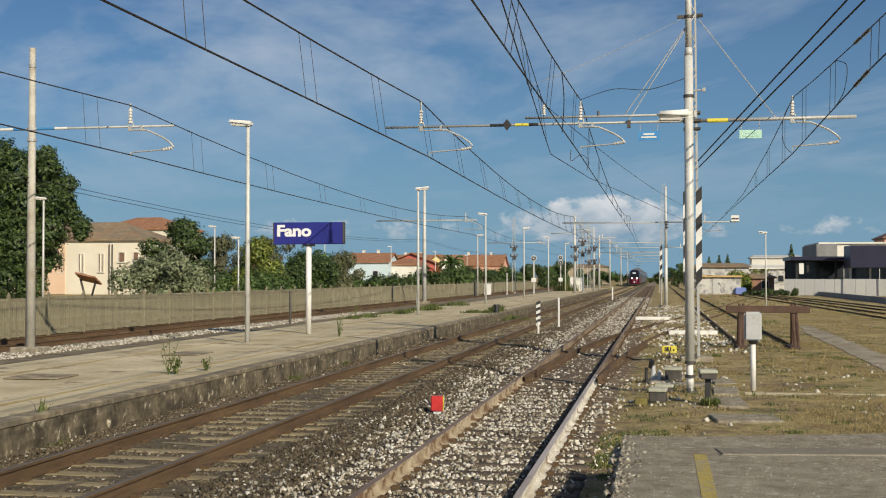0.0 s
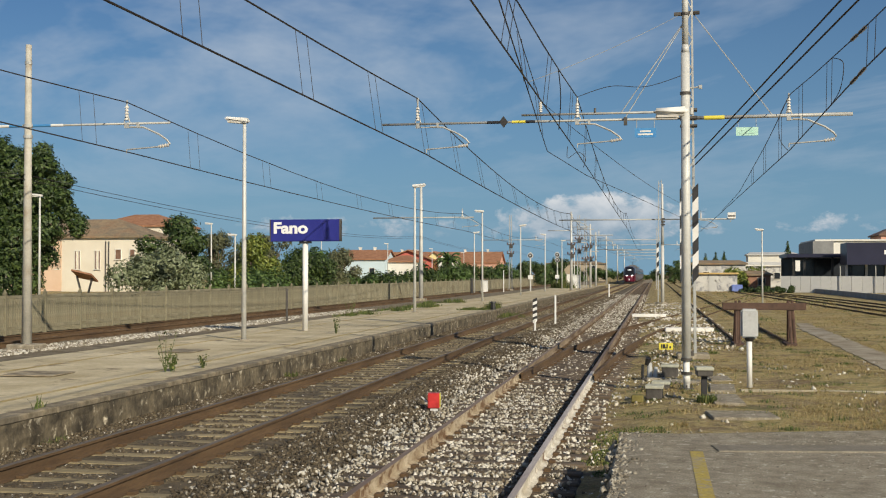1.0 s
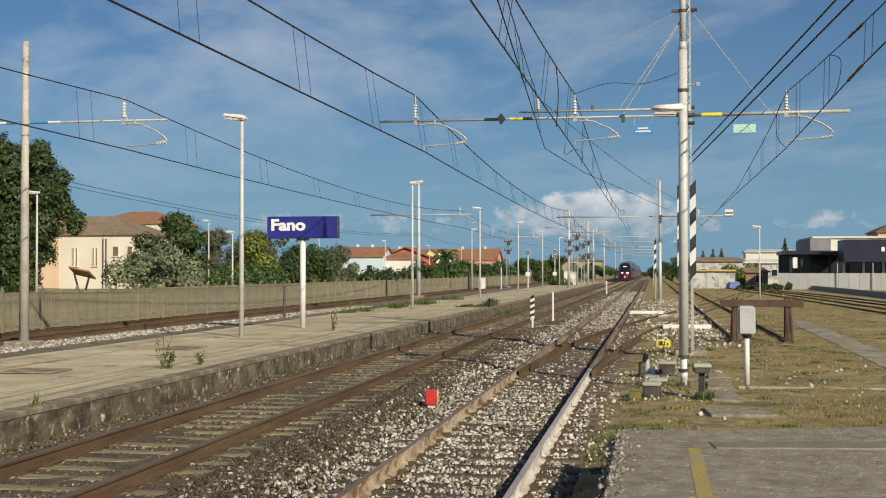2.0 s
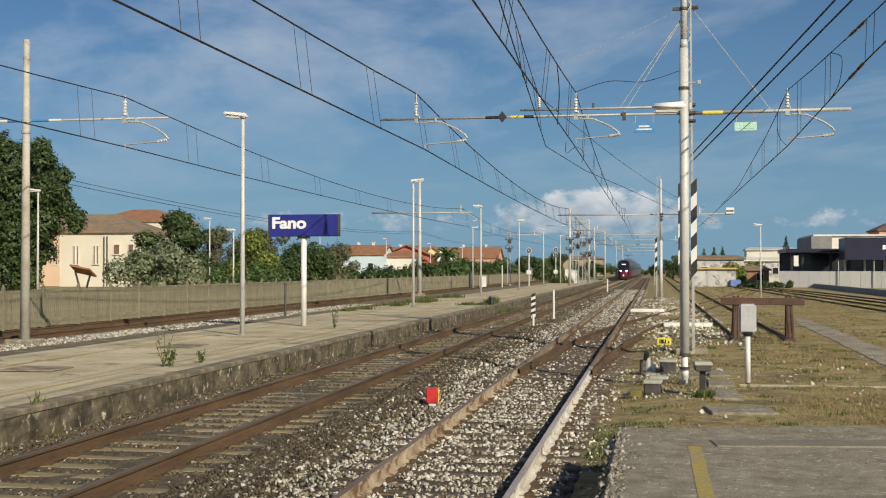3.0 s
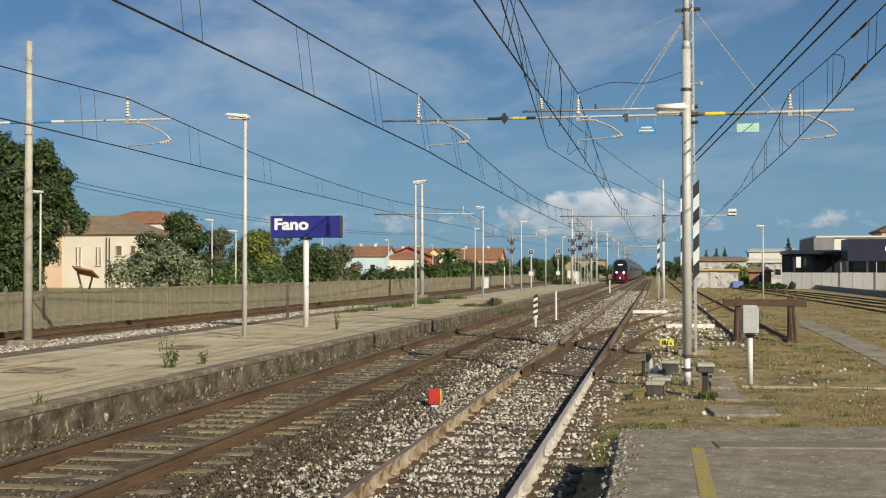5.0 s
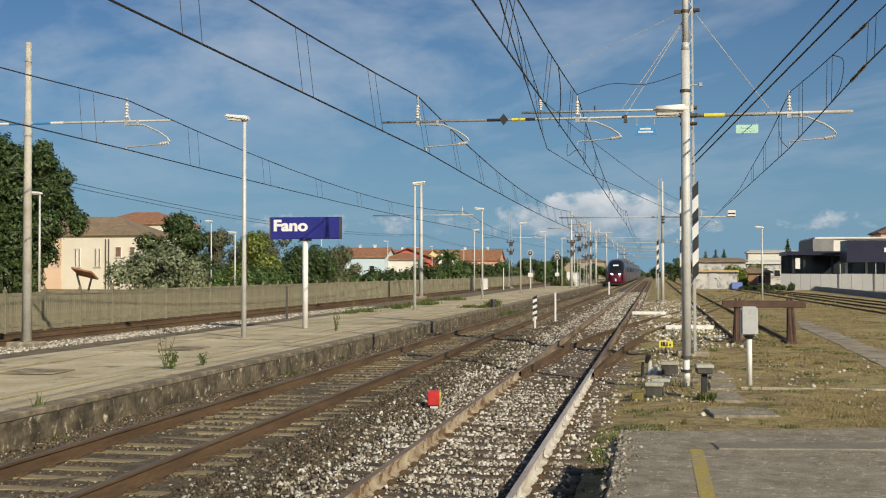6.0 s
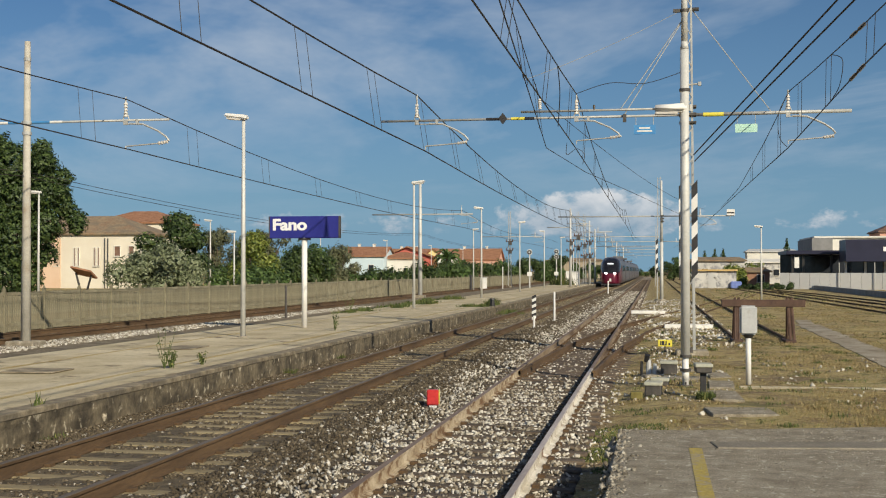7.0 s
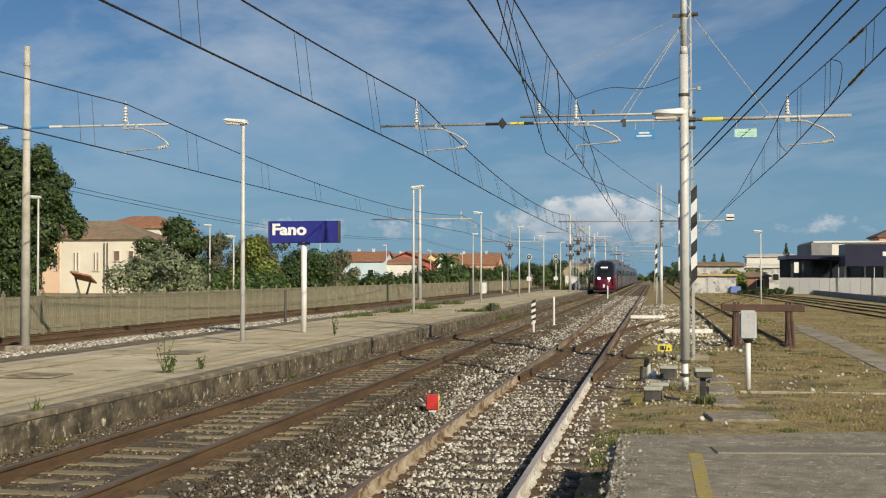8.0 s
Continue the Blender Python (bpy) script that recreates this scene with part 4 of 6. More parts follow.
def jumper(label, pts, r=0.008):
    """A slack loop of cable through a few points."""
    t = tagged(new("jumper_cable"), label, "cable")
    P = [Vector(p) for p in pts]
    P = [P[0]] + P + [P[-1]]
    line = []
    for k in range(1, len(P) - 2):
        for j in range(6):
            f = j / 6
            a, b, c, d = P[k - 1:k + 3]
            line.append(0.5 * (2 * b + (c - a) * f + (2 * a - 5 * b + 4 * c - d) * f * f + (3 * b - a - 3 * c + d) * f ** 3))
    line.append(P[-2])
    bm = bmesh.new()
    tube(bm, line, r)
    part("wire", bm, M_WIRE, t)


jumper("slack jumper loop between the dead end wires", [(3.32, 23.6, 6.06), (3.42, 23.0, 5.85), (3.38, 23.1, 5.4), (3.29, 23.6, 5.18)])
jumper("slack jumper loop between the dead end wires", [(3.3, 30.6, 6.4), (3.05, 30.7, 5.9), (3.05, 30.7, 5.3), (3.25, 30.8, 5.04)])
jumper("drooping jumper cable beside the mast", [(-1.95, 30.8, 6.5), (-1.1, 30.8, 6.75), (-0.2, 30.8, 6.72), (0.75, 30.8, 7.0)], 0.009)
jumper("hooped jumper below the beam", [(-2.2, 30.9, 5.25), (-2.2, 30.9, 4.95), (-1.95, 30.9, 5.1), (-1.75, 30.9, 4.95), (-1.8, 30.9, 4.7)], 0.008)
jumper("steep jumper between siding wires", [(-1.97, 25.0, 6.25), (-2.0, 26.0, 5.8), (-2.12, 27.0, 5.22)], 0.011)
bm = bmesh.new()
box(bm, 0, 0, 0, 0.55, 0.05, 0.42)
hb = tagged(new("hanging_board", mesh_of("hanging_board", bm, M_WHITE)), "small white board with a black bar below the arm", "sign")
hb.matrix_world = pose(5.25, 85.9, 6.06)
bm = bmesh.new()
box(bm, 0, -0.03, -0.03, 0.5, 0.02, 0.09)
part("black_bar", bm, M_BLACK, hb)
bm = bmesh.new()
rod(bm, (0, 0, 0.2), (0, 0.1, -0.3), 0.02)
rod(bm, (0, 0.05, -0.25), (-0.1, 0.1, -0.45), 0.02)
part("hanger", bm, M_ARM, hb)

# ---- lineside things on the right ----
def cabinet_on_post():
    t = thing("junction_box", "grey steel junction box on a white post", "junction box", (1.71, 22.95, -0.13))
    bm = bmesh.new()
    rod(bm, (0, 0, 0), (0, 0, 0.95), 0.05, 0.05, 12)
    part("post", bm, M_WHITE, t, "white painted post", True)
    bm = bmesh.new()
    box(bm, 0, 0, 1.19, 0.31, 0.2, 0.54)
    bevel(bm, 0.035, 3)
    b = part("body", bm, M_CABGREY, t)
    bm = bmesh.new()
    box(bm, 0.0, -0.105, 1.19, 0.26, 0.012, 0.48)
    bevel(bm, 0.004)
    part("door", bm, M_CABGREY, b)
    bm = bmesh.new()
    box(bm, 0.165, 0, 1.15, 0.03, 0.06, 0.08)
    part("latch", bm, M_DARKSTEEL, b)
    bm = bmesh.new()
    rod(bm, (0, 0, 0.86), (0, 0, 0.93), 0.06, 0.11, 10)
    part("collar", bm, M_BLACK, t)


cabinet_on_post()


def buffer_stop():
    t = thing("buffer_stop", "rusty brown steel buffer stop made of old rails", "buffer stop", (3.16, 36.7, -0.13))
    bm = bmesh.new()
    box(bm, 0, 0, 1.15, 2.4, 0.2, 0.21)
    bevel(bm, 0.012)
    part("cross_beam", bm, M_BROWNSTEEL, t)
    for sx in (-0.75, 0.75):
        for dy, lab in ((-0.25, 0), (0.75, 1)):
            bm = bmesh.new()
            z0, z1 = 0.0, 1.3
            for o in (-0.055, 0.055):
                rod(bm, (sx + o + 0.06 * (1 if sx > 0 else -0.3), dy * 1.0, z0), (sx + o, 0.05, z1), 0.045, None, 6)
            box(bm, sx, dy * 0.5 + 0.02, 0.65, 0.05, 0.06, 1.2, 0, math.degrees(math.atan2(dy, 1.25)))
            part("strut", bm, M_BROWNSTEEL, t)
        bm = bmesh.new()
        box(bm, sx, 0.2, 0.04, 0.3, 1.5, 0.08)
        part("foot", bm, M_BROWNSTEEL, t)


buffer_stop()


M_LID = mat("pale_lid", (0.36, 0.36, 0.29), (0.48, 0.48, 0.40), 4, 0.85, bump=0.2, fine=0.15)


def small_box(label, at, w, d, h, m, lid=True, leg=0.0):
    t = thing("cable_box", label, "equipment box", at, rng.uniform(-8, 8))
    bm = bmesh.new()
    box(bm, 0, 0, leg + h / 2, w, d, h)
    bevel(bm, 0.015)
    part("body", bm, M_DARKSTEEL if lid else m, t)
    if lid:
        bm = bmesh.new()
        box(bm, 0, 0, leg + h + 0.025, w * 1.12, d * 1.12, 0.06)
        bevel(bm, 0.012)
        part("lid", bm, m, t, "pale lid")
    if leg:
        bm = bmesh.new()
        box(bm, 0, 0, leg / 2, 0.09, 0.09, leg)
        part("leg", bm, M_BLACK, t)
    return t


small_box("grey concrete cable box with dark sides", (-0.02, 20.9, -0.15), 0.27, 0.34, 0.18, M_LID)
small_box("pale lidded cable box on the stones", (0.29, 25.2, -0.15), 0.32, 0.32, 0.22, M_LID)
small_box("flat concrete lid on a black post", (0.79, 20.4, -0.13), 0.26, 0.3, 0.1, M_LID, True, 0.42)
small_box("low dark box with a pale top", (0.10, 22.6, -0.15), 0.3, 0.3, 0.1, M_LID)
small_box("small rusty cover by the stones", (-0.3, 20.6, -0.18), 0.2, 0.26, 0.12, mat("olive_cover", (0.13, 0.11, 0.03), (0.2, 0.17, 0.05), 5, 0.8), False)


def point_machine():
    t = thing("point_motor", "small grey lever and valve beside the turnout", "point lever", (-0.12, 25.0, -0.18))
    bm = bmesh.new()
    rod(bm, (0, 0, 0), (0, 0, 0.34), 0.06, 0.05, 10)
    rod(bm, (0.1, 0, 0.0), (0.13, 0, 0.26), 0.05, 0.035, 10)
    part("body", bm, M_CABGREY, t)
    bm = bmesh.new()
    rod(bm, (-0.05, 0, 0.3), (-0.02, -0.05, 0.44), 0.05, 0.06, 10)
    rod(bm, (-0.14, 0.05, 0.0), (-0.14, 0.05, 0.3), 0.03)
    part("cap", bm, M_BLACK, t)
    bm = bmesh.new()
    box(bm, 0.1, -0.3, -0.02, 0.45, 0.3, 0.16, 20)
    bevel(bm, 0.03)
    part("plinth", bm, M_SLAB, t)


point_machine()


def number_plate_marker():
    t = thing("marker_plate", "small yellow marker plate with dark figures on the ground", "marker plate", (0.27, 32.3, -0.15))
    bm = bmesh.new()
    box(bm, 0, 0, 0.22, 0.37, 0.03, 0.18)
    bevel(bm, 0.006)
    p = part("plate", bm, M_YELL, t)
    bm = bmesh.new()
    for dx, w in ((-0.11, 0.03), (-0.05, 0.07), (0.03, 0.03), (0.11, 0.04)):
        box(bm, dx, -0.018, 0.22 if dx < 0.1 else 0.2, w, 0.006, 0.11 if dx < 0.1 else 0.06)
    part("figure_bars", bm, M_BLACK, p)
    bm = bmesh.new()
    rod(bm, (0, 0, 0), (0, 0, 0.2), 0.02)
    part("stake", bm, M_DARKSTEEL, t)


number_plate_marker()


def red_signal_box():
    t = thing("signal_lamp", "small red enamel lamp box standing in the ballast", "signal lamp", (-3.5, 19.0, -0.2), 8)
    bm = bmesh.new()
    box(bm, 0, 0, 0.15, 0.19, 0.17, 0.24)
    bevel(bm, 0.014)
    part("housing", bm, M_REDBOX, t)
    bm = bmesh.new()
    box(bm, 0.005, 0.0, 0.02, 0.12, 0.12, 0.06)
    rod(bm, (-0.1, 0, 0.12), (-0.2, 0.06, 0.2), 0.014)
    part("bracket", bm, M_WHITE, t)
    bm = bmesh.new()
    box(bm, 0.102, 0.0, 0.16, 0.012, 0.15, 0.22)
    part("side_plate", bm, M_YELL, t, "pale yellow edge")


red_signal_box()


def striped_post():
    t = thing("marker_post", "black and white striped marker board on a post", "marker post", (-4.45, 45.1, -0.2))
    bm = bmesh.new()
    rod(bm, (0, 0, 0), (0, 0, 0.5), 0.04)
    part("stake", bm, M_WHITE, t)
    for k in range(8):
        bm = bmesh.new()
        v = box(bm, 0, 0, 0.42 + k * 0.112, 0.16, 0.03, 0.112)
        for q in v:
            q.co.z += q.co.x * 0.45
        part("stripe", bm, M_WHITE if k % 2 == 0 else M_BLACK, t)
    t = thing("marker_post", "plain white marker post", "marker post", (-4.2, 51.4, -0.2))
    bm = bmesh.new()
    rod(bm, (0, 0, 0), (0, 0, 1.25), 0.045, 0.045, 10)
    rod(bm, (0, 0, 1.25), (0, 0, 1.29), 0.055, 0.03, 10)
    part("stake", bm, M_WHITE, t)


striped_post()


def white_sleeper(at, w):
    t = thing("fouling_marker", "white painted beam lying between the tracks", "track marker", at, 4)
    bm = bmesh.new()
    box(bm, 0, 0, 0.07, w, 0.3, 0.16)
    bevel(bm, 0.02)
    part("beam", bm, M_WHITE, t)


white_sleeper((-0.32, 60.3, -0.13), 1.66)
white_sleeper((1.22, 45.0, -0.13), 1.75)

# path through the grass
bm = bmesh.new()
PATH = [(5.0, 16), (5.35, 26.7), (5.65, 38), (5.85, 48.6), (6.2, 53)]
for a, b in zip(PATH, PATH[1:]):
    w = 0.43 if b[1] < 50 else 0.3
    for k in range(16):
        f0, f1 = k / 16, (k + 1) / 16
        row = []
        for f in (f0, f1):
            x, y = a[0] + (b[0] - a[0]) * f, a[1] + (b[1] - a[1]) * f
            row += [bm.verts.new((x + s * w * (1 + 0.3 * noise.noise((y * 0.9, s * 5, 1))), y, -0.135)) for s in (-1, -0.33, 0.33, 1)]
        for j in range(3):
            bm.faces.new((row[j], row[j + 1], row[j + 5], row[j + 4]))
bmesh.ops.remove_doubles(bm, verts=bm.verts, dist=0.01)
res = bmesh.ops.extrude_face_region(bm, geom=bm.faces[:])
bmesh.ops.translate(bm, verts=[g for g in res["geom"] if isinstance(g, bmesh.types.BMVert)], vec=(0, 0, 0.022))
structure("path", mesh_of("path", bm, M_CORTEN), "grey worn footpath through the dry grass", "path")


# ---- wall, hut and buildings on the right ----
M_WALLW = mat("white_panel", (0.52, 0.52, 0.51), (0.60, 0.60, 0.59), 0.6, 0.7, bump=0.1, fine=0.07, vary=0.04, stain=(0.42, 0.41, 0.39), stain_scale=0.8, stain_at=(0.55, 0.75))
M_NAVY = mat("navy_cladding", (0.012, 0.013, 0.036), (0.018, 0.019, 0.048), 0.5, 0.4, bump=0.05, fine=0.06)
M_OFFW = mat("offwhite_render", (0.66, 0.64, 0.58), (0.74, 0.72, 0.66), 0.5, 0.85, bump=0.1, fine=0.08)
M_GREYW = mat("grey_render", (0.46, 0.46, 0.45), (0.54, 0.54, 0.53), 0.5, 0.85, bump=0.1, fine=0.08)
# Grey lowered so the end wall and the kerb carry their shade in colour.
M_SHADEGREY = mat("shaded_grey_render", (0.2, 0.2, 0.2), (0.27, 0.27, 0.265), 0.8, 0.85, bump=0.1, fine=0.12)
M_WINDOW = mat("dark_window", (0.02, 0.024, 0.03), (0.035, 0.04, 0.05), 0.7, 0.12, bump=0.0, fine=0.05)
M_TILE = mat("terracotta_tiles", (0.25, 0.115, 0.06), (0.36, 0.185, 0.105), 1.5, 0.85, bump=0.8, bscale=6, fine=0.3)
M_TILEOLD = mat("lichened_tiles", (0.24, 0.15, 0.09), (0.31, 0.24, 0.15), 0.8, 0.9, bump=0.8, bscale=6, fine=0.35, stain=(0.20, 0.16, 0.11), stain_scale=0.5, stain_at=(0.45, 0.6))
M_CREAM = mat("cream_render", (0.66, 0.60, 0.49), (0.72, 0.67, 0.56), 0.5, 0.9, bump=0.1, fine=0.06)
M_PEACH = mat("peach_render", (0.66, 0.47, 0.33), (0.71, 0.53, 0.39), 0.5, 0.9, bump=0.1, fine=0.06)
M_TANW = mat("tan_render", (0.34, 0.28, 0.2), (0.4, 0.34, 0.25), 0.5, 0.9, bump=0.1, fine=0.08)
M_HUT = mat("grimy_white", (0.46, 0.45, 0.43), (0.58, 0.57, 0.54), 0.9, 0.85, bump=0.2, fine=0.12, stain=(0.3, 0.3, 0.31), stain_scale=1.4, stain_at=(0.52, 0.58))
M_BRICKW = mat("brick_wall", (0.26, 0.14, 0.09), (0.34, 0.19, 0.13), 1.5, 0.9, bump=0.3, fine=0.2)
M_REDW = mat("red_render", (0.5, 0.12, 0.09), (0.56, 0.16, 0.12), 0.5, 0.9, bump=0.1, fine=0.08)
M_YELW = mat("yellow_render", (0.75, 0.66, 0.3), (0.8, 0.7, 0.36), 0.5, 0.9, bump=0.1, fine=0.08)
M_PINKW = mat("pink_render", (0.66, 0.36, 0.27), (0.7, 0.42, 0.32), 0.5, 0.9, bump=0.1, fine=0.08)
M_BLUEW = mat("pale_blue_render", (0.5, 0.62, 0.68), (0.56, 0.68, 0.74), 0.5, 0.9, bump=0.1, fine=0.08)
M_SHUTTER = mat("brown_shutter", (0.16, 0.09, 0.06), (0.22, 0.13, 0.09), 3, 0.7, bump=0.1, fine=0.15)


def white_wall():
    t = tagged(thing("boundary_wall", "white panel fence in front of the shop", "wall"), kind="structure")
    a, b = Vector((14.2, 143, 0)), Vector((27.8, 137.2, 0))
    n = 13
    d = (b - a) / n
    bm = bmesh.new()
    box(bm, 0, 0, 0.82, d.length - 0.03, 0.08, 1.86)
    bevel(bm, 0.01)
    me = mesh_of("wall_panel", bm, M_WALLW)
    rz = math.degrees(math.atan2(d.y, d.x))
    for k in range(n):
        c = a + d * (k + 0.5)
        ob = new("wall_panel", me)
        ob.parent = t
        ob.matrix_local = pose(c.x, c.y, rng.normal(0, 0.01), 0, 0, rz + rng.normal(0, 0.6))
    bm = bmesh.new()
    box(bm, 0, 0, 0, 0.08, 0.08, 3.0)
    me = mesh_of("fence_post", bm, M_ARM)
    for f in (0.46, 0.72, 0.88):
        c = a.lerp(b, f)
        ob = new("fence_post", me)
        ob.parent = t
        ob.matrix_local = pose(c.x - 0.1, c.y - 0.15, 1.4)
    t = tagged(thing("boundary_kerb", "low grey concrete kerb wall along the yard, darkened for shade", "wall"), kind="structure")
    bm = bmesh.new()
    for k in range(16):
        box(bm, 17.9 + 0.01 * math.sin(k * 2.2), 74 + k * 4.4, 0.1, 0.3, 4.37, 0.5)
    bevel(bm, 0.02)
    # The dark grey paints the shaded band below the white fence.
    part("kerb", bm, M_SHADEGREY, t)


white_wall()


def storey_building():
    t = thing("building", "white flat-roofed building behind a dark blue shop front", "building", (0, 0, 0))
    bm = bmesh.new()
    box(bm, 32.5, 175, 3.1, 20, 16, 6.6)
    w = part("wall", bm, M_OFFW, t)
    bm = bmesh.new()
    # Darker than the front: the shade of this end is in its colour.
    box(bm, 21.7, 172, 3.1, 2.6, 16, 6.4)
    part("side_wall", bm, M_SHADEGREY, t, "grey end wall darkened in colour for shade")
    bm = bmesh.new()
    box(bm, 32, 175, 6.5, 22.0, 16.6, 0.22)
    part("roof", bm, M_OFFW, t)
    for x, z, sx, sz in ((25.0, 4.4, 1.2, 1.6), (28.0, 5.2, 1.4, 0.6), (30.2, 5.2, 1.4, 0.6)):
        bm = bmesh.new()
        box(bm, x, 166.95, z, sx, 0.12, sz)
        wn = part("window", bm, M_WINDOW, t)
        bm = bmesh.new()
        box(bm, x, 166.86, z - sz / 2 - 0.05, sx + 0.2, 0.2, 0.08)
        part("sill", bm, M_OFFW, wn)
        bm = bmesh.new()
        box(bm, x, 166.86, z, 0.06, 0.1, sz)
        part("frame", bm, M_WHITE, wn)
    t = thing("shop_front", "dark blue boxed shop front with a canopy", "building", (1.8, 5, 0.3))
    bm = bmesh.new()
    box(bm, 26.5, 142.5, 4.05, 13, 5, 2.55)
    part("fascia", bm, M_NAVY, t, "dark blue fascia")
    bm = bmesh.new()
    box(bm, 18.2, 152, 3.95, 8.2, 10, 0.45)
    part("canopy", bm, M_NAVY, t)
    bm = bmesh.new()
    box(bm, 27, 144.5, 1.2, 12, 4, 3.15)
    part("glazing", bm, M_WINDOW, t)
    # Dark panel added in place of the shade under the canopy.
    bm = bmesh.new()
    box(bm, 18.3, 156.5, 1.6, 8.0, 0.4, 4.3)
    part("canopy_shade_panel", bm, M_WINDOW, t, "dark panel painting the shade under the canopy")
    for x in (20.3, 22.5, 24.7):
        bm = bmesh.new()
        box(bm, x, 142.2, 1.2, 0.25, 0.25, 3.15)
        part("column", bm, M_GREYW, t)
    for x in (14.9, 16.2, 19.5):
        bm = bmesh.new()
        box(bm, x, 148, 1.65, 0.25, 0.25, 4.2)
        part("column", bm, M_BLACK, t)
    bm = bmesh.new()
    for k, w in enumerate((0.35, 0.3, 0.4, 0.3)):
        box(bm, 24.3 + k * 0.55, 139.98, 4.2, w, 0.05, 0.5)
    part("text_bars", bm, M_LETTER, t)
    bm = bmesh.new()
    box(bm, 15.3, 146.9, 2.7, 0.55, 0.08, 1.3)
    part("notice", bm, M_WHITE, t)


storey_building()


def gable_house(label, at, w, d, eave, ridge, wall_m, roof_m, rz=0.0, wins=(), over=0.35, hip=0.0, axis="x", chimneys=()):
    """A house: body with gables, two-sided roof of some thickness, windows with frames."""
    t = thing("house", label, "house", at, rz)
    bm = bmesh.new()
    vs = box(bm, 0, 0, eave / 2, w, d, eave)
    part("wall", bm, wall_m, t)
    bm = bmesh.new()
    hw, hd = w / 2 + over, d / 2 + over
    if axis == "x":
        A = [(-hw, -hd), (hw, -hd), (hw, hd), (-hw, hd)]
        R = [(-hw + hip, 0), (hw - hip, 0)]
        faces = ((0, 1, 5, 4), (2, 3, 4, 5), (1, 2, 5), (3, 0, 4))
    else:
        A = [(-hw, -hd), (hw, -hd), (hw, hd), (-hw, hd)]
        R = [(0, -hd + hip), (0, hd - hip)]
        faces = ((0, 4, 5, 3), (1, 2, 5, 4), (0, 1, 4), (2, 3, 5))
    low = [bm.verts.new((x, y, eave)) for x, y in A] + [bm.verts.new((x, y, ridge)) for x, y in R]
    made = [bm.faces.new([low[i] for i in f]) for f in (faces if hip else faces[:2])]
    res = bmesh.ops.extrude_face_region(bm, geom=made)
    bmesh.ops.translate(bm, verts=[g for g in res["geom"] if isinstance(g, bmesh.types.BMVert)], vec=(0, 0, 0.22))
    bmesh.ops.recalc_face_normals(bm, faces=bm.faces)
    roof = part("roof", bm, roof_m, t)
    if not hip:
        for s in (-1, 1):
            bm = bmesh.new()
            if axis == "x":
                tri = [(s * (w / 2 - 0.01), y, z) for y, z in ((-d / 2, eave), (d / 2, eave), (0, ridge))]
                off = (-s * 0.2, 0, 0)
            else:
                tri = [(x, s * (d / 2 - 0.01), z) for x, z in ((-w / 2, eave), (w / 2, eave), (0, ridge))]
                off = (0, -s * 0.2, 0)
            f = bm.faces.new([bm.verts.new(c) for c in tri])
            res = bmesh.ops.extrude_face_region(bm, geom=[f])
            bmesh.ops.translate(bm, verts=[g for g in res["geom"] if isinstance(g, bmesh.types.BMVert)], vec=off)
            bmesh.ops.recalc_face_normals(bm, faces=bm.faces)
            part("gable", bm, wall_m, t)
    for x, y in chimneys:
        bm = bmesh.new()
        box(bm, x, y, ridge + 0.1, 0.45, 0.45, 1.1)
        box(bm, x, y, ridge + 0.68, 0.62, 0.6, 0.1)
        part("chimney", bm, M_OFFW, roof)
    for x, z, sx, sz, kind in wins:
        bm = bmesh.new()
        box(bm, x, -d / 2 - 0.01, z, sx, 0.1, sz)
        wn = part("window", bm, M_SHUTTER if kind == "s" else M_WINDOW, t)
        bm = bmesh.new()
        box(bm, x, -d / 2 - 0.07, z - sz / 2 - 0.06, sx + 0.24, 0.22, 0.08)
        part("sill", bm, M_OFFW, wn)
        bm = bmesh.new()
        for o in (-1, 1):
            box(bm, x + o * (sx / 2 + 0.03), -d / 2 - 0.03, z, 0.05, 0.12, sz)
        box(bm, x, -d / 2 - 0.03, z + sz / 2 + 0.04, sx + 0.2, 0.12, 0.09)
        part("frame", bm, M_OFFW, wn)
    return t


h = gable_house("cream two-storey farmhouse with an old tiled hip roof", (-61.8, 125, 0.1), 15.4, 9.5, 5.75, 7.75, M_CREAM, M_TILEOLD, 0, hip=4.6,
                wins=[(-1.65, 3.4, 0.13, 1.9, "s"), (-1.25, 3.4, 0.13, 1.9, "s"), (0.65, 3.4, 0.13, 1.9, "s"), (1.05, 3.4, 0.13, 1.9, "s"), (2.95, 3.4, 0.13, 1.9, "s"), (3.35, 3.4, 0.13, 1.9, "s"), (5.5, 4.0, 0.6, 1.0, "s"), (7.1, 4.1, 0.5, 0.8, "s")])
bm = bmesh.new()
for x in (4.15, 4.5):
    rod(bm, (x, -4.95, 0), (x, -4.95, 5.4), 0.05)
part("downpipe", bm, M_DARKSTEEL, h)
bm = bmesh.new()
box(bm, -4.1, -4.79, 2.75, 6.2, 0.1, 5.4)
part("peach_wall_section", bm, M_PEACH, h, "peach plastered bay")
h = gable_house("orange-tiled house behind the farmhouse", (-73.4, 166, 0.1), 12, 10, 8.6, 10.4, M_CREAM, M_TILE, 0, hip=4.5)
gable_house("pale blue house with a terracotta roof", (-51.3, 214, 0.1), 7.6, 9, 4.4, 6.1, M_BLUEW, M_TILE, 0, wins=[(-2, 2.4, 0.9, 1.1, "w"), (1.5, 2.4, 0.9, 1.1, "w")], chimneys=((-2, 1), (1, 0)))
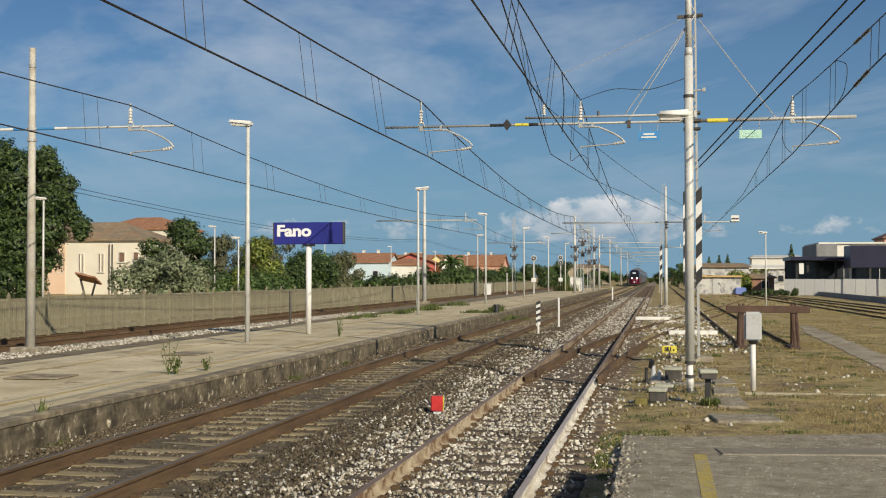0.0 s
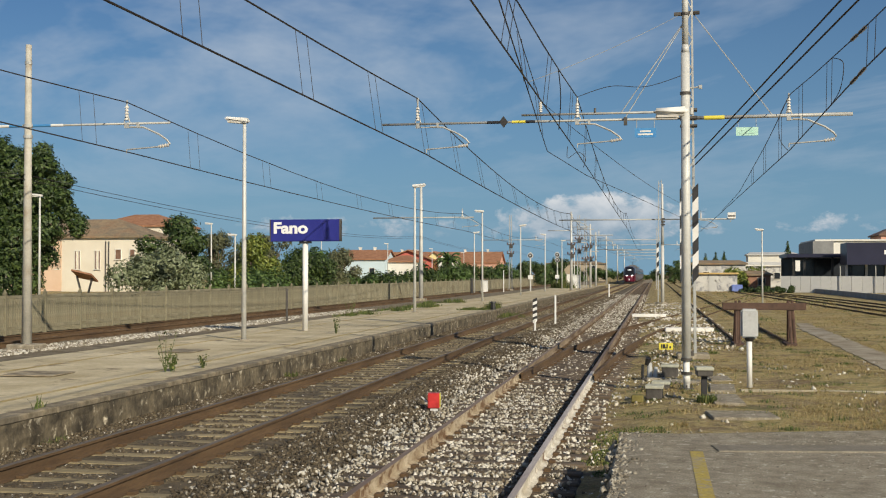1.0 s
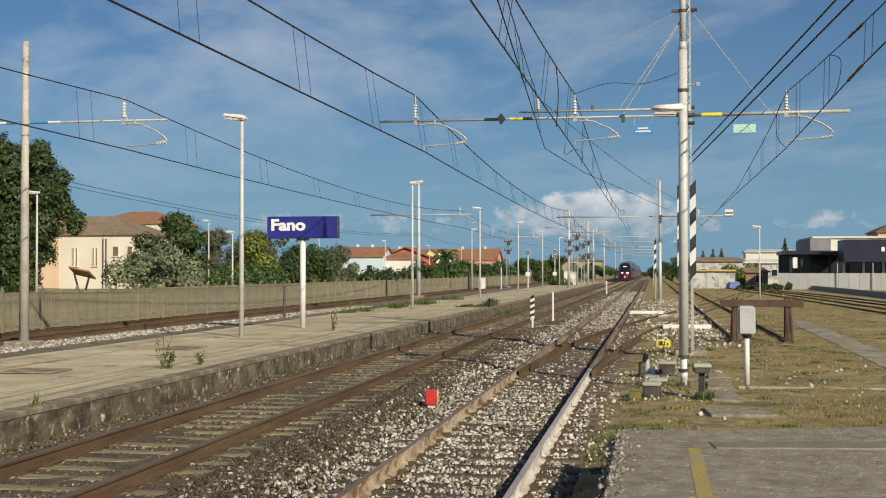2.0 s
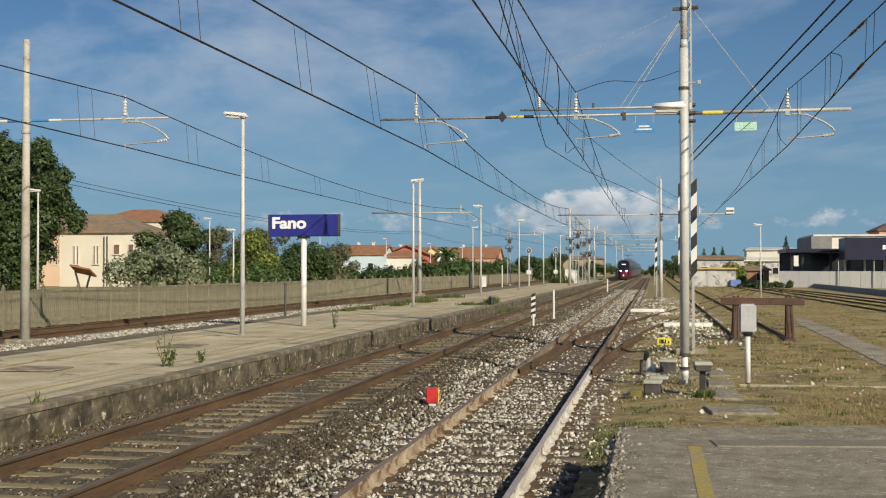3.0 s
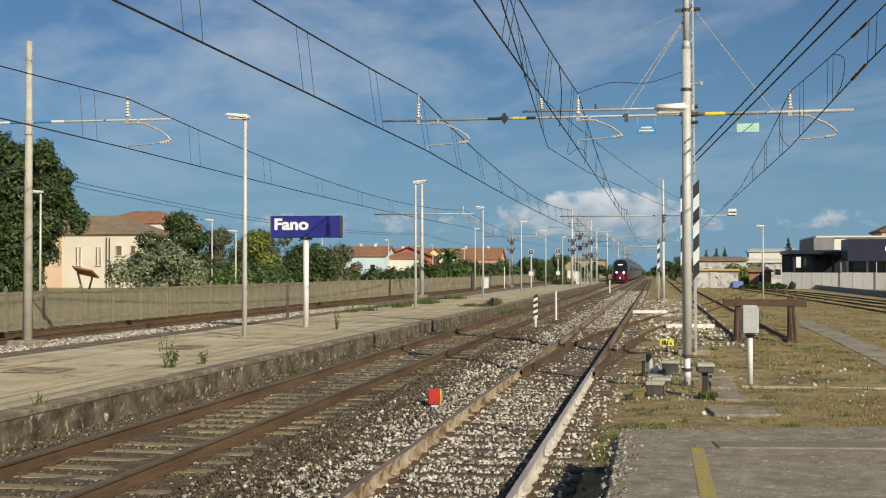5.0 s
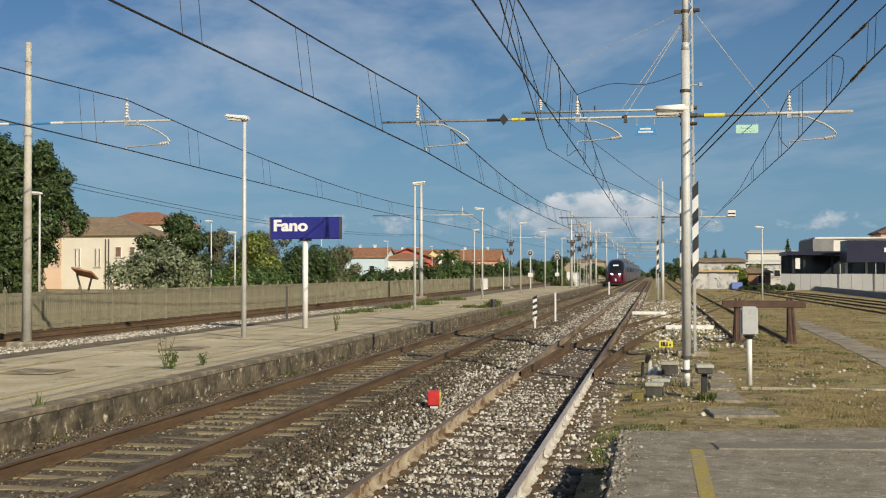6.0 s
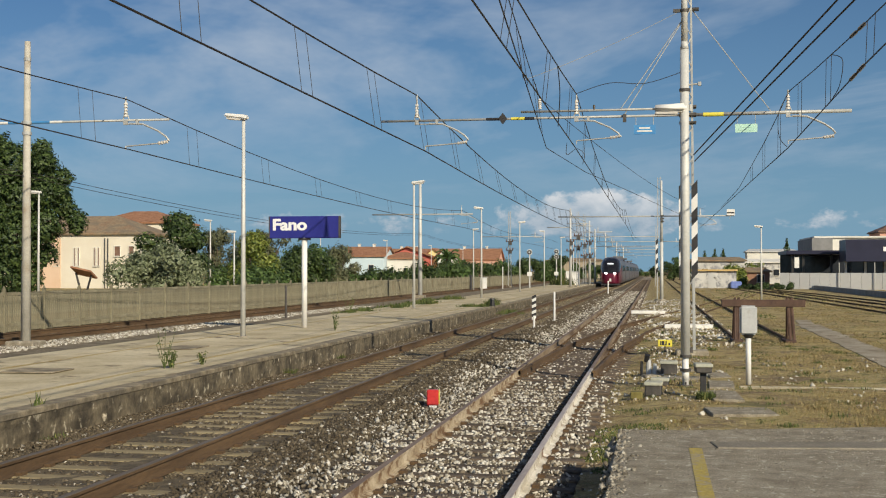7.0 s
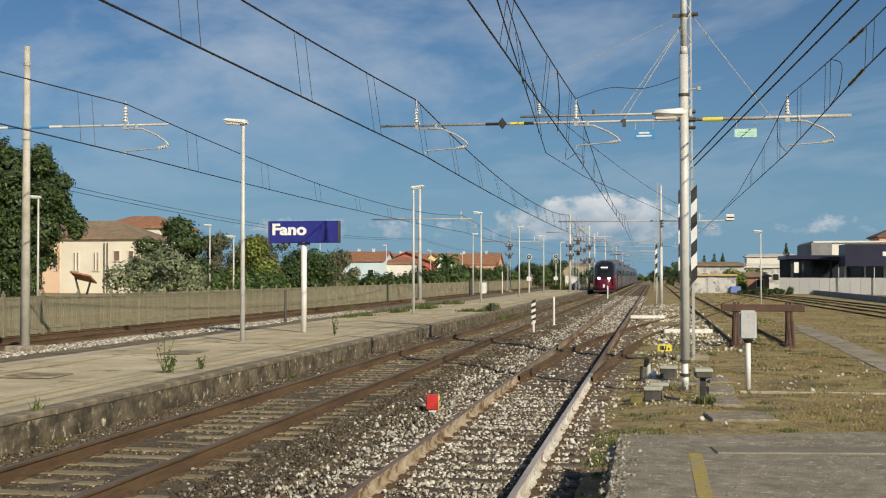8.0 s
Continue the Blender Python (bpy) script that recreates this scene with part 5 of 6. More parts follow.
gable_house("white low house with brown tiles", (-45.2, 216, 0.1), 6.0, 8, 4.0, 5.1, M_OFFW, M_TILE, 0, wins=[(-1.5, 1.9, 0.8, 1.0, "w"), (1.2, 1.9, 0.8, 1.0, "w")], hip=2.5)
gable_house("red house with a low pitched roof", (-47.6, 236, 0.1), 9.0, 10, 4.5, 6.5, M_REDW, M_TILE, 0, wins=[(-3, 4.2, 1.2, 1.0, "w"), (1, 3.0, 1.0, 1.0, "w")], axis="y", over=0.6)
gable_house("white terrace house with tiled roof", (-54, 246, 0.1), 16, 9, 4.5, 6.3, M_OFFW, M_TILE, 0, wins=[(-5, 4, 1, 1.2, "w"), (-1, 4, 1, 1.2, "w"), (3, 4, 1, 1.2, "w")], chimneys=((2, 0), (5, 1)))
gable_house("yellow gabled house with tiled roof", (-43.0, 238, 0.1), 3.6, 9, 4.6, 6.2, M_YELW, M_TILE, 0, wins=[(-1, 3.2, 0.8, 1.0, "w"), (1, 4.8, 0.7, 0.7, "w")], axis="y")
gable_house("white gabled house with tiled roof", (-40.5, 236, 0.1), 2.6, 9, 4.6, 6.0, M_WHITE, M_TILE, 0, axis="y")
gable_house("pink house with a long tiled roof", (-39.2, 262, 0.1), 12, 10, 4.2, 6.6, M_PINKW, M_TILE, 0, wins=[(-4, 2.8, 1, 1.2, "w"), (0, 2.8, 1, 1.2, "w"), (4, 2.8, 1, 1.2, "w")], chimneys=((-2, 0), (3, 0)))
gable_house("far brick block among trees", (-21, 330, 0.1), 15, 12, 4.6, 5.2, M_TANW, M_TILEOLD, 0, wins=[(-5, 3.5, 1.2, 1.4, "w"), (0, 3.5, 1.2, 1.4, "w"), (5, 3.5, 1.2, 1.4, "w")], hip=3)


def hut():
    t = thing("lineside_hut", "white graffiti-marked hut with an orange roof edge", "hut", (7.2, 152, -0.13))
    bm = bmesh.new()
    box(bm, 0, 0, 1.05, 5.2, 4, 2.1)
    w = part("wall", bm, M_HUT, t)
    bm = bmesh.new()
    box(bm, 0, -0.1, 2.2, 5.5, 4.5, 0.2)
    part("roof", bm, mat("ochre_edge", (0.5, 0.34, 0.13), (0.56, 0.4, 0.18), 1, 0.8), t)
    bm = bmesh.new()
    box(bm, -0.3, -2.02, 1.0, 0.9, 0.08, 2.0)
    part("door", bm, M_GREYW, t)
    bm = bmesh.new()
    for k in range(16):
        x, z = rng.uniform(-2.4, 2.4), rng.uniform(0.4, 1.7)
        box(bm, x, -2.03 - 0.002 * k, z, rng.uniform(0.15, 0.5), 0.02, rng.uniform(0.08, 0.16), 0, 0, rng.uniform(-80, 80))
    tagged(part("paint_strokes", bm, M_GREYW, t), kind="stuff")
    t = thing("container", "bright blue bin beside the hut", "container", (9.75, 150, -0.13))
    bm = bmesh.new()
    box(bm, 0, 0, 0.42, 1.3, 0.9, 0.84)
    bevel(bm, 0.08, 2)
    part("body", bm, mat("bright_blue", (0.14, 0.2, 0.5), (0.18, 0.25, 0.56), 2, 0.5), t)
    for x, y, w2, h2, wm, rm, lab in ((9.8, 195, 8, 3.6, M_HUT, M_TILEOLD, "low pale house with flat brown roof"), (13.5, 178, 5, 1.9, M_BRICKW, M_TILEOLD, "low brown brick outbuilding"),
                                      (17.5, 205, 8, 3.4, M_HUT, M_OFFW, "white low industrial unit"), (24, 260, 10, 6.0, M_OFFW, M_GREYW, "far pale flat-roofed block")):
        gable_house(lab, (x, y, -0.13), w2, 6, h2, h2 + 0.5, wm, rm, 0, wins=[(-w2 / 4, h2 * 0.55, 0.9, 1.0, "w"), (w2 / 4, h2 * 0.55, 0.9, 1.0, "w")], hip=1.0)
    t = gable_house("brown upper house behind the shop", (43, 215, 0.0), 12, 10, 8.4, 10.3, M_PINKW, M_SHUTTER, 0, wins=[(-3, 8.0, 0.9, 1.3, "w"), (0, 8.0, 0.9, 1.3, "w")], hip=4)


hut()


# ---- trees ----
M_BARK = mat("bark", (0.09, 0.065, 0.045), (0.16, 0.12, 0.085), 6, 0.95, bump=0.8, bscale=20, fine=0.3)


def leaf_mat(name, c1, c2, c3):
    return mat(name, c1, c3, 3, 0.6, bump=0.0, bscale=20, fine=0.15, island=[(0.0, c1), (0.5, c2), (1.0, c3)])


L_DARK = leaf_mat("dark_leaves", (0.012, 0.026, 0.006), (0.034, 0.064, 0.013), (0.085, 0.125, 0.028))
L_OLIVE = leaf_mat("silver_leaves", (0.07, 0.09, 0.04), (0.16, 0.19, 0.10), (0.27, 0.30, 0.18))
L_BRIGHT = leaf_mat("bright_leaves", (0.05, 0.08, 0.01), (0.14, 0.18, 0.025), (0.26, 0.28, 0.06))
L_MID = leaf_mat("mid_leaves", (0.02, 0.042, 0.01), (0.055, 0.1, 0.02), (0.1, 0.16, 0.035))
L_DRY = leaf_mat("dry_leaves", (0.045, 0.052, 0.024), (0.10, 0.11, 0.05), (0.15, 0.15, 0.075))


def leaves(blobs, count, size, seed):
    """Small bent leaf clumps spread through blobs, each (x, y, z, rx, ry, rz)."""
    g = np.random.default_rng(seed)
    vol = np.array([b[3] * b[5] for b in blobs])
    who = g.choice(len(blobs), count, p=vol / vol.sum())
    B = np.array(blobs)[who]
    d = g.normal(size=(count, 3))
    d /= np.linalg.norm(d, axis=1)[:, None]
    lump = np.array([noise.noise((p[0] * 2.2 + b, p[1] * 2.2, p[2] * 2.2)) for p, b in zip(d, who * 3.7)])
    lump2 = np.array([noise.noise((p[0] * 5.5 + b, p[1] * 5.5, p[2] * 5.5)) for p, b in zip(d, who * 1.3)])
    r = g.uniform(0.5, 1.0, count) ** 0.5 * (1 + 0.6 * lump + 0.35 * lump2)
    c = B[:, :3] + d * B[:, 3:6] * r[:, None]
    out = d + np.array([0, 0, 0.35]) + g.normal(0, 0.42, (count, 3))
    a = np.cross(out, g.normal(size=(count, 3)))
    a /= np.linalg.norm(a, axis=1)[:, None]
    b = np.cross(a, out)
    b /= np.linalg.norm(b, axis=1)[:, None]
    s = (size * g.uniform(0.5, 1.3, count))[:, None]
    n = np.cross(a, b)
    v = np.stack([c - a * s, c - b * s * 0.45 + n * s * 0.15, c + a * s, c + b * s * 0.45 + n * s * 0.15], 1).reshape(-1, 3)
    return v, np.arange(count * 4).reshape(-1, 4)


def tree(name, label, at, trunk_h, blobs, leaf_m, count, size, seed, r=0.18, category="tree"):
    t = thing(name, label, category, at)
    g = random.Random(seed)
    bm = bmesh.new()
    p, q = Vector((0, 0, -0.1)), Vector((g.uniform(-0.1, 0.1), 0, trunk_h))
    rod(bm, p, q, r, r * 0.7, 8)
    for b in blobs[:9]:
        c = Vector(b[:3])
        m = q.lerp(c, 0.5) + Vector((g.uniform(-0.2, 0.2), g.uniform(-0.2, 0.2), -0.1))
        rod(bm, q - Vector((0, 0, trunk_h * 0.12)), m, r * 0.5, r * 0.32, 6)
        rod(bm, m, c, r * 0.32, r * 0.1, 6)
    part("trunk", bm, M_BARK, t)
    v, f = leaves(blobs, count, size, seed)
    ob = new("crown", np_mesh("crown", v, f, leaf_m))
    ob.parent = t
    return t


def scatter_blobs(w, d, z0, z1, n, seed, br=(0.6, 1.0)):
    g = random.Random(seed)
    out = []
    for k in range(n):
        z = g.uniform(z0, z1)
        f = math.sqrt(max(0.08, 1 - ((z - (z0 + z1) * 0.45) / ((z1 - z0) * 0.62)) ** 2))
        out.append((g.uniform(-w, w) * f, g.uniform(-d, d) * f, z, *(g.uniform(*br) for _ in range(3))))
    return out


BIG = [((u - 30) * 0.0296, 0.6 * math.sin(k * 2.1), (480 - v) * 0.0296 + 1.87, r * 0.0296, r * 0.03, r * 0.0296) for k, (u, v, r) in enumerate(((20, 285, 48), (68, 290, 34), (95, 275, 22), (80, 252, 20), (112, 305, 20), (130, 335, 18), (152, 398, 15), (30, 345, 60), (98, 332, 28), (122, 358, 24), (142, 382, 20), (95, 395, 34), (30, 420, 60), (72, 445, 28), (15, 490, 45), (60, 495, 22), (-45, 330, 70), (-45, 430, 70), (-20, 260, 45)))]
tree("tree", "large dark green broadleaf tree with an uneven crown", (-35.05, 62, 0.1), 3.0, BIG, L_DARK, 60000, 0.115, 3, 0.3)
tree("tree", "dark green tree behind the shrubs", (-35.3, 85, 0.1), 2.4, scatter_blobs(1.9, 2, 1.6, 5.5, 22, 5, (0.6, 1.0)), L_DARK, 14000, 0.15, 5)
tree("tree", "silver-grey olive tree by the fence", (-26.7, 62, 0.1), 1.0, scatter_blobs(1.9, 1.4, 0.9, 2.8, 24, 6, (0.5, 0.85)), L_OLIVE, 14000, 0.11, 6, 0.14)
tree("tree", "bright yellow-green rounded tree", (-27.2, 80, 0.1), 1.6, scatter_blobs(1.5, 1.2, 1.0, 3.9, 16, 8, (0.6, 0.9)), L_BRIGHT, 12000, 0.13, 8)
tree("tree", "dull green tree behind the name board", (-27.3, 93, 0.1), 1.6, scatter_blobs(1.6, 1.4, 1.0, 3.3, 18, 9, (0.7, 1.1)), L_DARK, 11000, 0.13, 9)
tree("tree", "thin dry grey-green tree", (-31.4, 96, 0.1), 2.0, scatter_blobs(3.2, 1.4, 1.5, 4.6, 18, 10, (0.6, 1.0)), L_DRY, 8000, 0.13, 10)
tree("tree", "dull green tree beside the bright one", (-28.6, 97, 0.1), 1.6, scatter_blobs(1.6, 1.2, 1.0, 3.6, 14, 19, (0.7, 1.0)), L_MID, 9000, 0.13, 19)
tree("tree", "grey-green thin tree near the name board", (-28.3, 106, 0.1), 1.6, scatter_blobs(1.4, 1.2, 1.0, 3.6, 14, 20, (0.6, 0.9)), L_DRY, 6000, 0.13, 20)
tree("tree", "grey-green half bare tree beside the farmhouse", (-37.6, 100, 0.1), 2.2, scatter_blobs(1.6, 1.3, 1.2, 5.0, 16, 22, (0.5, 0.9)), L_DRY, 7000, 0.12, 22)
tree("hedge", "green shrubs below the half bare tree", (-33.6, 95, 0.1), 0.8, scatter_blobs(2.6, 1.5, 0.7, 2.3, 16, 23, (0.6, 0.9)), L_MID, 8000, 0.13, 23, 0.1, "hedge")
tree("hedge", "low green hedge behind the fence", (-24.4, 72, 0.1), 0.6, scatter_blobs(1.8, 5, 0.7, 1.5, 18, 11, (0.7, 1.0)), L_MID, 9000, 0.12, 11, 0.08, "hedge")
for k, (x, y, w, hh, m) in enumerate([(-29.5, 150, 2.4, 2.3, L_DARK), (-26.5, 158, 2.6, 2.2, L_MID), (-24.5, 170, 2.5, 2.6, L_DARK), (-22.6, 185, 2.4, 2.9, L_MID), (-30, 175, 3, 3.2, L_DARK), (-21.0, 205, 2.6, 4.6, L_DARK), (-19.0, 215, 2.4, 3.0, L_MID), (-18.6, 250, 3, 5.0, L_DARK), (-36, 140, 3, 1.1, L_MID), (-42, 150, 4, 1.2, L_MID), (-32, 142, 3, 1.4, L_DARK), (-39, 146, 3, 1.0, L_DARK), (-46, 155, 3.5, 1.1, L_MID), (-33, 118, 2.6, 0.9, L_MID), (3.5, 330, 4, 3.6, L_DARK), (-2, 440, 6, 2.2, L_MID), (-10, 430, 6, 2.4, L_DARK), (-14, 300, 4, 3.2, L_MID), (-17, 290, 3, 3.4, L_MID)]):
    tree("tree", "dense green shrubs and trees far along the fence", (x, y, 0.1), hh * 0.35, scatter_blobs(w, 1.6, 0.6, hh, 14, 30 + k, (0.7, 1.1)), m, 4500, 0.2, 30 + k)
for k, (x, y, w, hh, m) in enumerate([(4.0, 260, 2.2, 3.6, L_DARK), (6.5, 300, 3, 5.2, L_MID), (9.5, 290, 3, 4.2, L_DARK), (14.8, 185, 1.6, 2.6, L_BRIGHT), (10.9, 168, 1.3, 2.4, L_BRIGHT)]):
    tree("tree", "far green tree beyond the yard", (x, y, -0.1), hh * 0.35, scatter_blobs(w, 1.6, 0.6, hh, 12, 60 + k, (0.6, 1.0)), m, 3000, 0.2, 60 + k)
for k, (x, y, w) in enumerate(((11.2, 139, 0.8), (12.4, 140, 0.9), (13.6, 140.5, 0.8), (10.2, 142, 0.6), (15.0, 139, 0.5))):
    tree("shrub", "low dark shrub against the white fence", (x, y, -0.13), 0.3, scatter_blobs(w, 0.5, 0.1, 0.55, 7, 120 + k, (0.2, 0.36)), L_DARK, 1200, 0.1, 120 + k, 0.05, "shrub")
for k, (x, y, hh) in enumerate(((26.2, 250, 8.4), (14.0, 290, 7.0), (16.5, 300, 7.3), (12.5, 310, 7.0))):
    tree("conifer", "narrow dark cypress far off", (x, y, -0.1), 1.5, [(0, 0, hh * (0.15 + 0.8 * j / 8), 1.6 * (1 - j / 9.5), 1.6 * (1 - j / 9.5), hh * 0.1) for j in range(9)], L_DARK, 2500, 0.2, 80 + k, 0.15)


def palm():
    t = thing("palm_tree", "date palm with arching dark fronds", "palm", (-28.5, 166, 0.1))
    bm = bmesh.new()
    rod(bm, (0, 0, 0), (0, 0, 3.6), 0.35, 0.28, 10)
    part("trunk", bm, M_BARK, t)
    g = random.Random(4)
    bm = bmesh.new()
    for k in range(46):
        a, up2 = g.uniform(0, 6.28), g.uniform(0.1, 1.35)
        L = g.uniform(1.9, 2.6)
        prev = Vector((0, 0, 3.7))
        for j in range(5):
            f = (j + 1) / 5
            ang = up2 - f * f * 1.5
            nxt = prev + Vector((math.cos(a) * math.cos(ang), math.sin(a) * math.cos(ang), math.sin(ang))) * L / 5
            side = Vector((-math.sin(a), math.cos(a), 0)) * (0.26 * (1 - 0.6 * f))
            droop = Vector((0, 0, -0.14))
            v = [bm.verts.new(c) for c in (prev, nxt, nxt + side + droop, prev + side + droop, nxt - side + droop, prev - side + droop)]
            bm.faces.new((v[0], v[1], v[2], v[3]))
            bm.faces.new((v[1], v[0], v[5], v[4]))
            prev = nxt
    part("fronds", bm, L_MID, t)


palm()


# ---- the train ----
M_TRED = mat("train_crimson", (0.095, 0.006, 0.022), (0.13, 0.009, 0.03), 0.6, 0.3, metal=0.1, bump=0.02, fine=0.05)
M_TGREY = mat("train_silver_grey", (0.13, 0.115, 0.125), (0.17, 0.155, 0.165), 0.4, 0.4, metal=0.3, bump=0.02, fine=0.05)
M_TBLACK = mat("train_windshield", (0.012, 0.012, 0.014), (0.02, 0.02, 0.024), 0.6, 0.12, bump=0.0, fine=0.05)
M_TROOF = mat("train_roof_grey", (0.12, 0.12, 0.125), (0.17, 0.17, 0.175), 0.8, 0.6, bump=0.1, fine=0.1)
M_LIGHT = mat("headlight", (1.0, 0.97, 0.92), (1.0, 0.97, 0.92), 1, 0.3, bump=0, fine=0.0, emit=3.0)
M_DISPLAY = mat("display_glow", (0.85, 0.9, 0.95), (0.85, 0.9, 0.95), 1, 0.3, bump=0, fine=0.0, emit=0.5)


def section(hw, zt, zb, n=28):
    out = []
    zt = zb + (zt - zb) * 0.96
    hz, cz = (zt - zb) / 2, (zt + zb) / 2
    for k in range(n):
        a = 2 * math.pi * (k + 0.5) / n
        c, s = math.cos(a), math.sin(a)
        e = 0.62 if s > 0 else 0.3
        out.append((hw * math.copysign(abs(c) ** e, c) * (0.97 if s > 0 else 1), cz + hz * math.copysign(abs(s) ** e, s)))
    return out


def loft(rows, pick):
    """Split a lofted skin into meshes by what pick says of each face's centre."""
    rings = [[Vector((x, s, z)) for x, z in section(hw, zt, zb)] for s, hw, zt, zb in rows]
    out = {}
    n = len(rings[0])
    quads = [(r0[k], r0[(k + 1) % n], r1[(k + 1) % n], r1[k]) for r0, r1 in zip(rings, rings[1:]) for k in range(n)]
    quads.append(tuple(rings[0]))
    quads.append(tuple(rings[-1]))
    for q in quads:
        c = sum(q, Vector()) / len(q)
        key = pick(c)
        bm = out.setdefault(key, bmesh.new())
        bm.faces.new([bm.verts.new(p) for p in q])
    for bm in out.values():
        bmesh.ops.remove_doubles(bm, verts=bm.verts, dist=0.001)
        bmesh.ops.recalc_face_normals(bm, faces=bm.faces)
    return out


def high_speed_train():
    t = thing("high_speed_train", "crimson and grey high-speed train with a rounded black windscreen", "train", (-5.68, 140, 0))
    rows = [(0.0, 0.45, 1.3, 0.45), (0.12, 0.75, 1.7, 0.32), (0.35, 0.95, 2.1, 0.26), (0.7, 1.1, 2.55, 0.22), (1.1, 1.2, 2.95, 0.2), (1.6, 1.28, 3.33, 0.2), (2.2, 1.34, 3.63, 0.2), (3.0, 1.39, 3.85, 0.2), (3.6, 1.42, 3.95, 0.2), (4.6, 1.445, 4.0, 0.2), (6.0, 1.45, 4.02, 0.2), (12.0, 1.45, 4.02, 0.2), (24.2, 1.45, 4.02, 0.2)]

    def pick(c):
        if c.y < 3.2 and c.z > 1.62 + 0.10 * c.y:
            return "windshield"
        if c.y < 3.4 and c.z < 1.9:
            return "nose"
        return "roof" if c.z > 3.75 else "body"
    mats = {"windshield": (M_TBLACK, "large curved black windscreen"), "nose": (M_TRED, "glossy crimson nose"), "body": (M_TGREY, ""), "roof": (M_TROOF, "dark grey roof")}
    for key, bm in loft(rows, pick).items():
        part(key, bm, mats[key][0], t, mats[key][1], True)
    for sx in (-1, 1):
        bm = bmesh.new()
        box(bm, sx * 0.56, 0.2, 1.66, 0.34, 0.2, 0.22, sx * 16, -30, sx * -18)
        bevel(bm, 0.03, 2)
        part("headlight", bm, M_LIGHT, t, "lit white headlight")
        bm = bmesh.new()
        box(bm, sx * 0.98, 0.55, 1.3, 0.06, 0.7, 0.9, sx * 10)
        bevel(bm, 0.02)
        part("nose_fin", bm, M_TRED, t)
    bm = bmesh.new()
    box(bm, 0, 1.06, 2.93, 0.8, 0.08, 0.16, 0, -38)
    part("destination_display", bm, M_DISPLAY, t, "pale unreadable destination display")
    bm = bmesh.new()
    box(bm, 0, 0.0, 0.8, 0.3, 0.06, 0.42)
    bevel(bm, 0.05, 2)
    part("coupler_cover", bm, M_WHITE, t, "small pale emblem plate")
    bm = bmesh.new()
    box(bm, 0, 1.2, 0.2, 2.5, 2.2, 0.22)
    bevel(bm, 0.05)
    part("snow_plough", bm, M_BLACK, t)
    # following cars
    car_rows = [(0, 1.40, 3.98, 0.22), (0.15, 1.45, 4.02, 0.2), (25.0, 1.45, 4.02, 0.2), (25.15, 1.40, 3.98, 0.22)]
    for c in range(1, 7):
        y0 = 24.8 + (c - 1) * 25.75
        rows2 = [(s + y0, a, b, d) for s, a, b, d in car_rows]
        for key, bm in loft(rows2, lambda p: "roof" if p.z > 3.75 else ("skirt" if p.z < 0.7 else "car_body")).items():
            part(key, bm, {"roof": M_TROOF, "skirt": M_TROOF, "car_body": M_TGREY}[key], t)
        bm = bmesh.new()
        box(bm, 0, y0 - 0.3, 2.0, 2.5, 0.62, 3.3)
        part("gangway", bm, M_BLACK, t)
    bm = bmesh.new()
    box(bm, 0, 0, 0, 0.03, 1.5, 0.75)
    bevel(bm, 0.01)
    win = mesh_of("window", bm, M_TBLACK)
    bm = bmesh.new()
    box(bm, 0, 0, 0, 0.03, 0.95, 2.1)
    bevel(bm, 0.01)
    door = mesh_of("door", bm, M_TGREY)
    for c in range(0, 7):
        y0 = 24.8 + (c - 1) * 25.75 if c else -1.0
        for sx in (-1, 1):
            for k in range(10):
                if c == 0 and k < 2:
                    continue
                ob = new("window", win)
                ob.parent = t
                ob.matrix_local = pose(sx * 1.455, y0 + 3.6 + k * 2.0, 2.35)
            for yy in ((2.2 if c else 5.4), 23.6):
                ob = new("door", door)
                ob.parent = t
                ob.matrix_local = pose(sx * 1.455, y0 + yy - (0 if c else 0.2), 1.75)
    # bogies
    for c in range(0, 7):
        y0 = 24.8 + (c - 1) * 25.75 if c else 0.0
        for yy in (5.0, 20.5):
            bm = bmesh.new()
            for sx in (-1, 1):
                box(bm, sx * 1.0, y0 + yy, 0.5, 0.2, 3.0, 0.25)
                for dy in (-1.25, 1.25):
                    rod(bm, (sx * 0.68, y0 + yy + dy, 0.46), (sx * 0.82, y0 + yy + dy, 0.46), 0.46, None, 20)
            part("bogie", bm, M_BLACK, t)
    # pantograph and roof boxes
    bm = bmesh.new()
    for y0 in (29, 55, 106):
        box(bm, 0, y0 + 6, 4.15, 1.6, 3.0, 0.3)
    part("roof_box", bm, M_TROOF, t)
    bm = bmesh.new()
    y0 = 40
    rod(bm, (0, y0, 4.1), (0, y0 + 1.3, 4.6), 0.05)
    rod(bm, (0, y0 + 1.3, 4.6), (0, y0 + 0.2, 5.05), 0.04)
    rod(bm, (-0.75, y0 + 0.2, 5.08), (0.75, y0 + 0.2, 5.08), 0.04)
    part("pantograph", bm, M_DARKSTEEL, t)
    return t


train = high_speed_train()


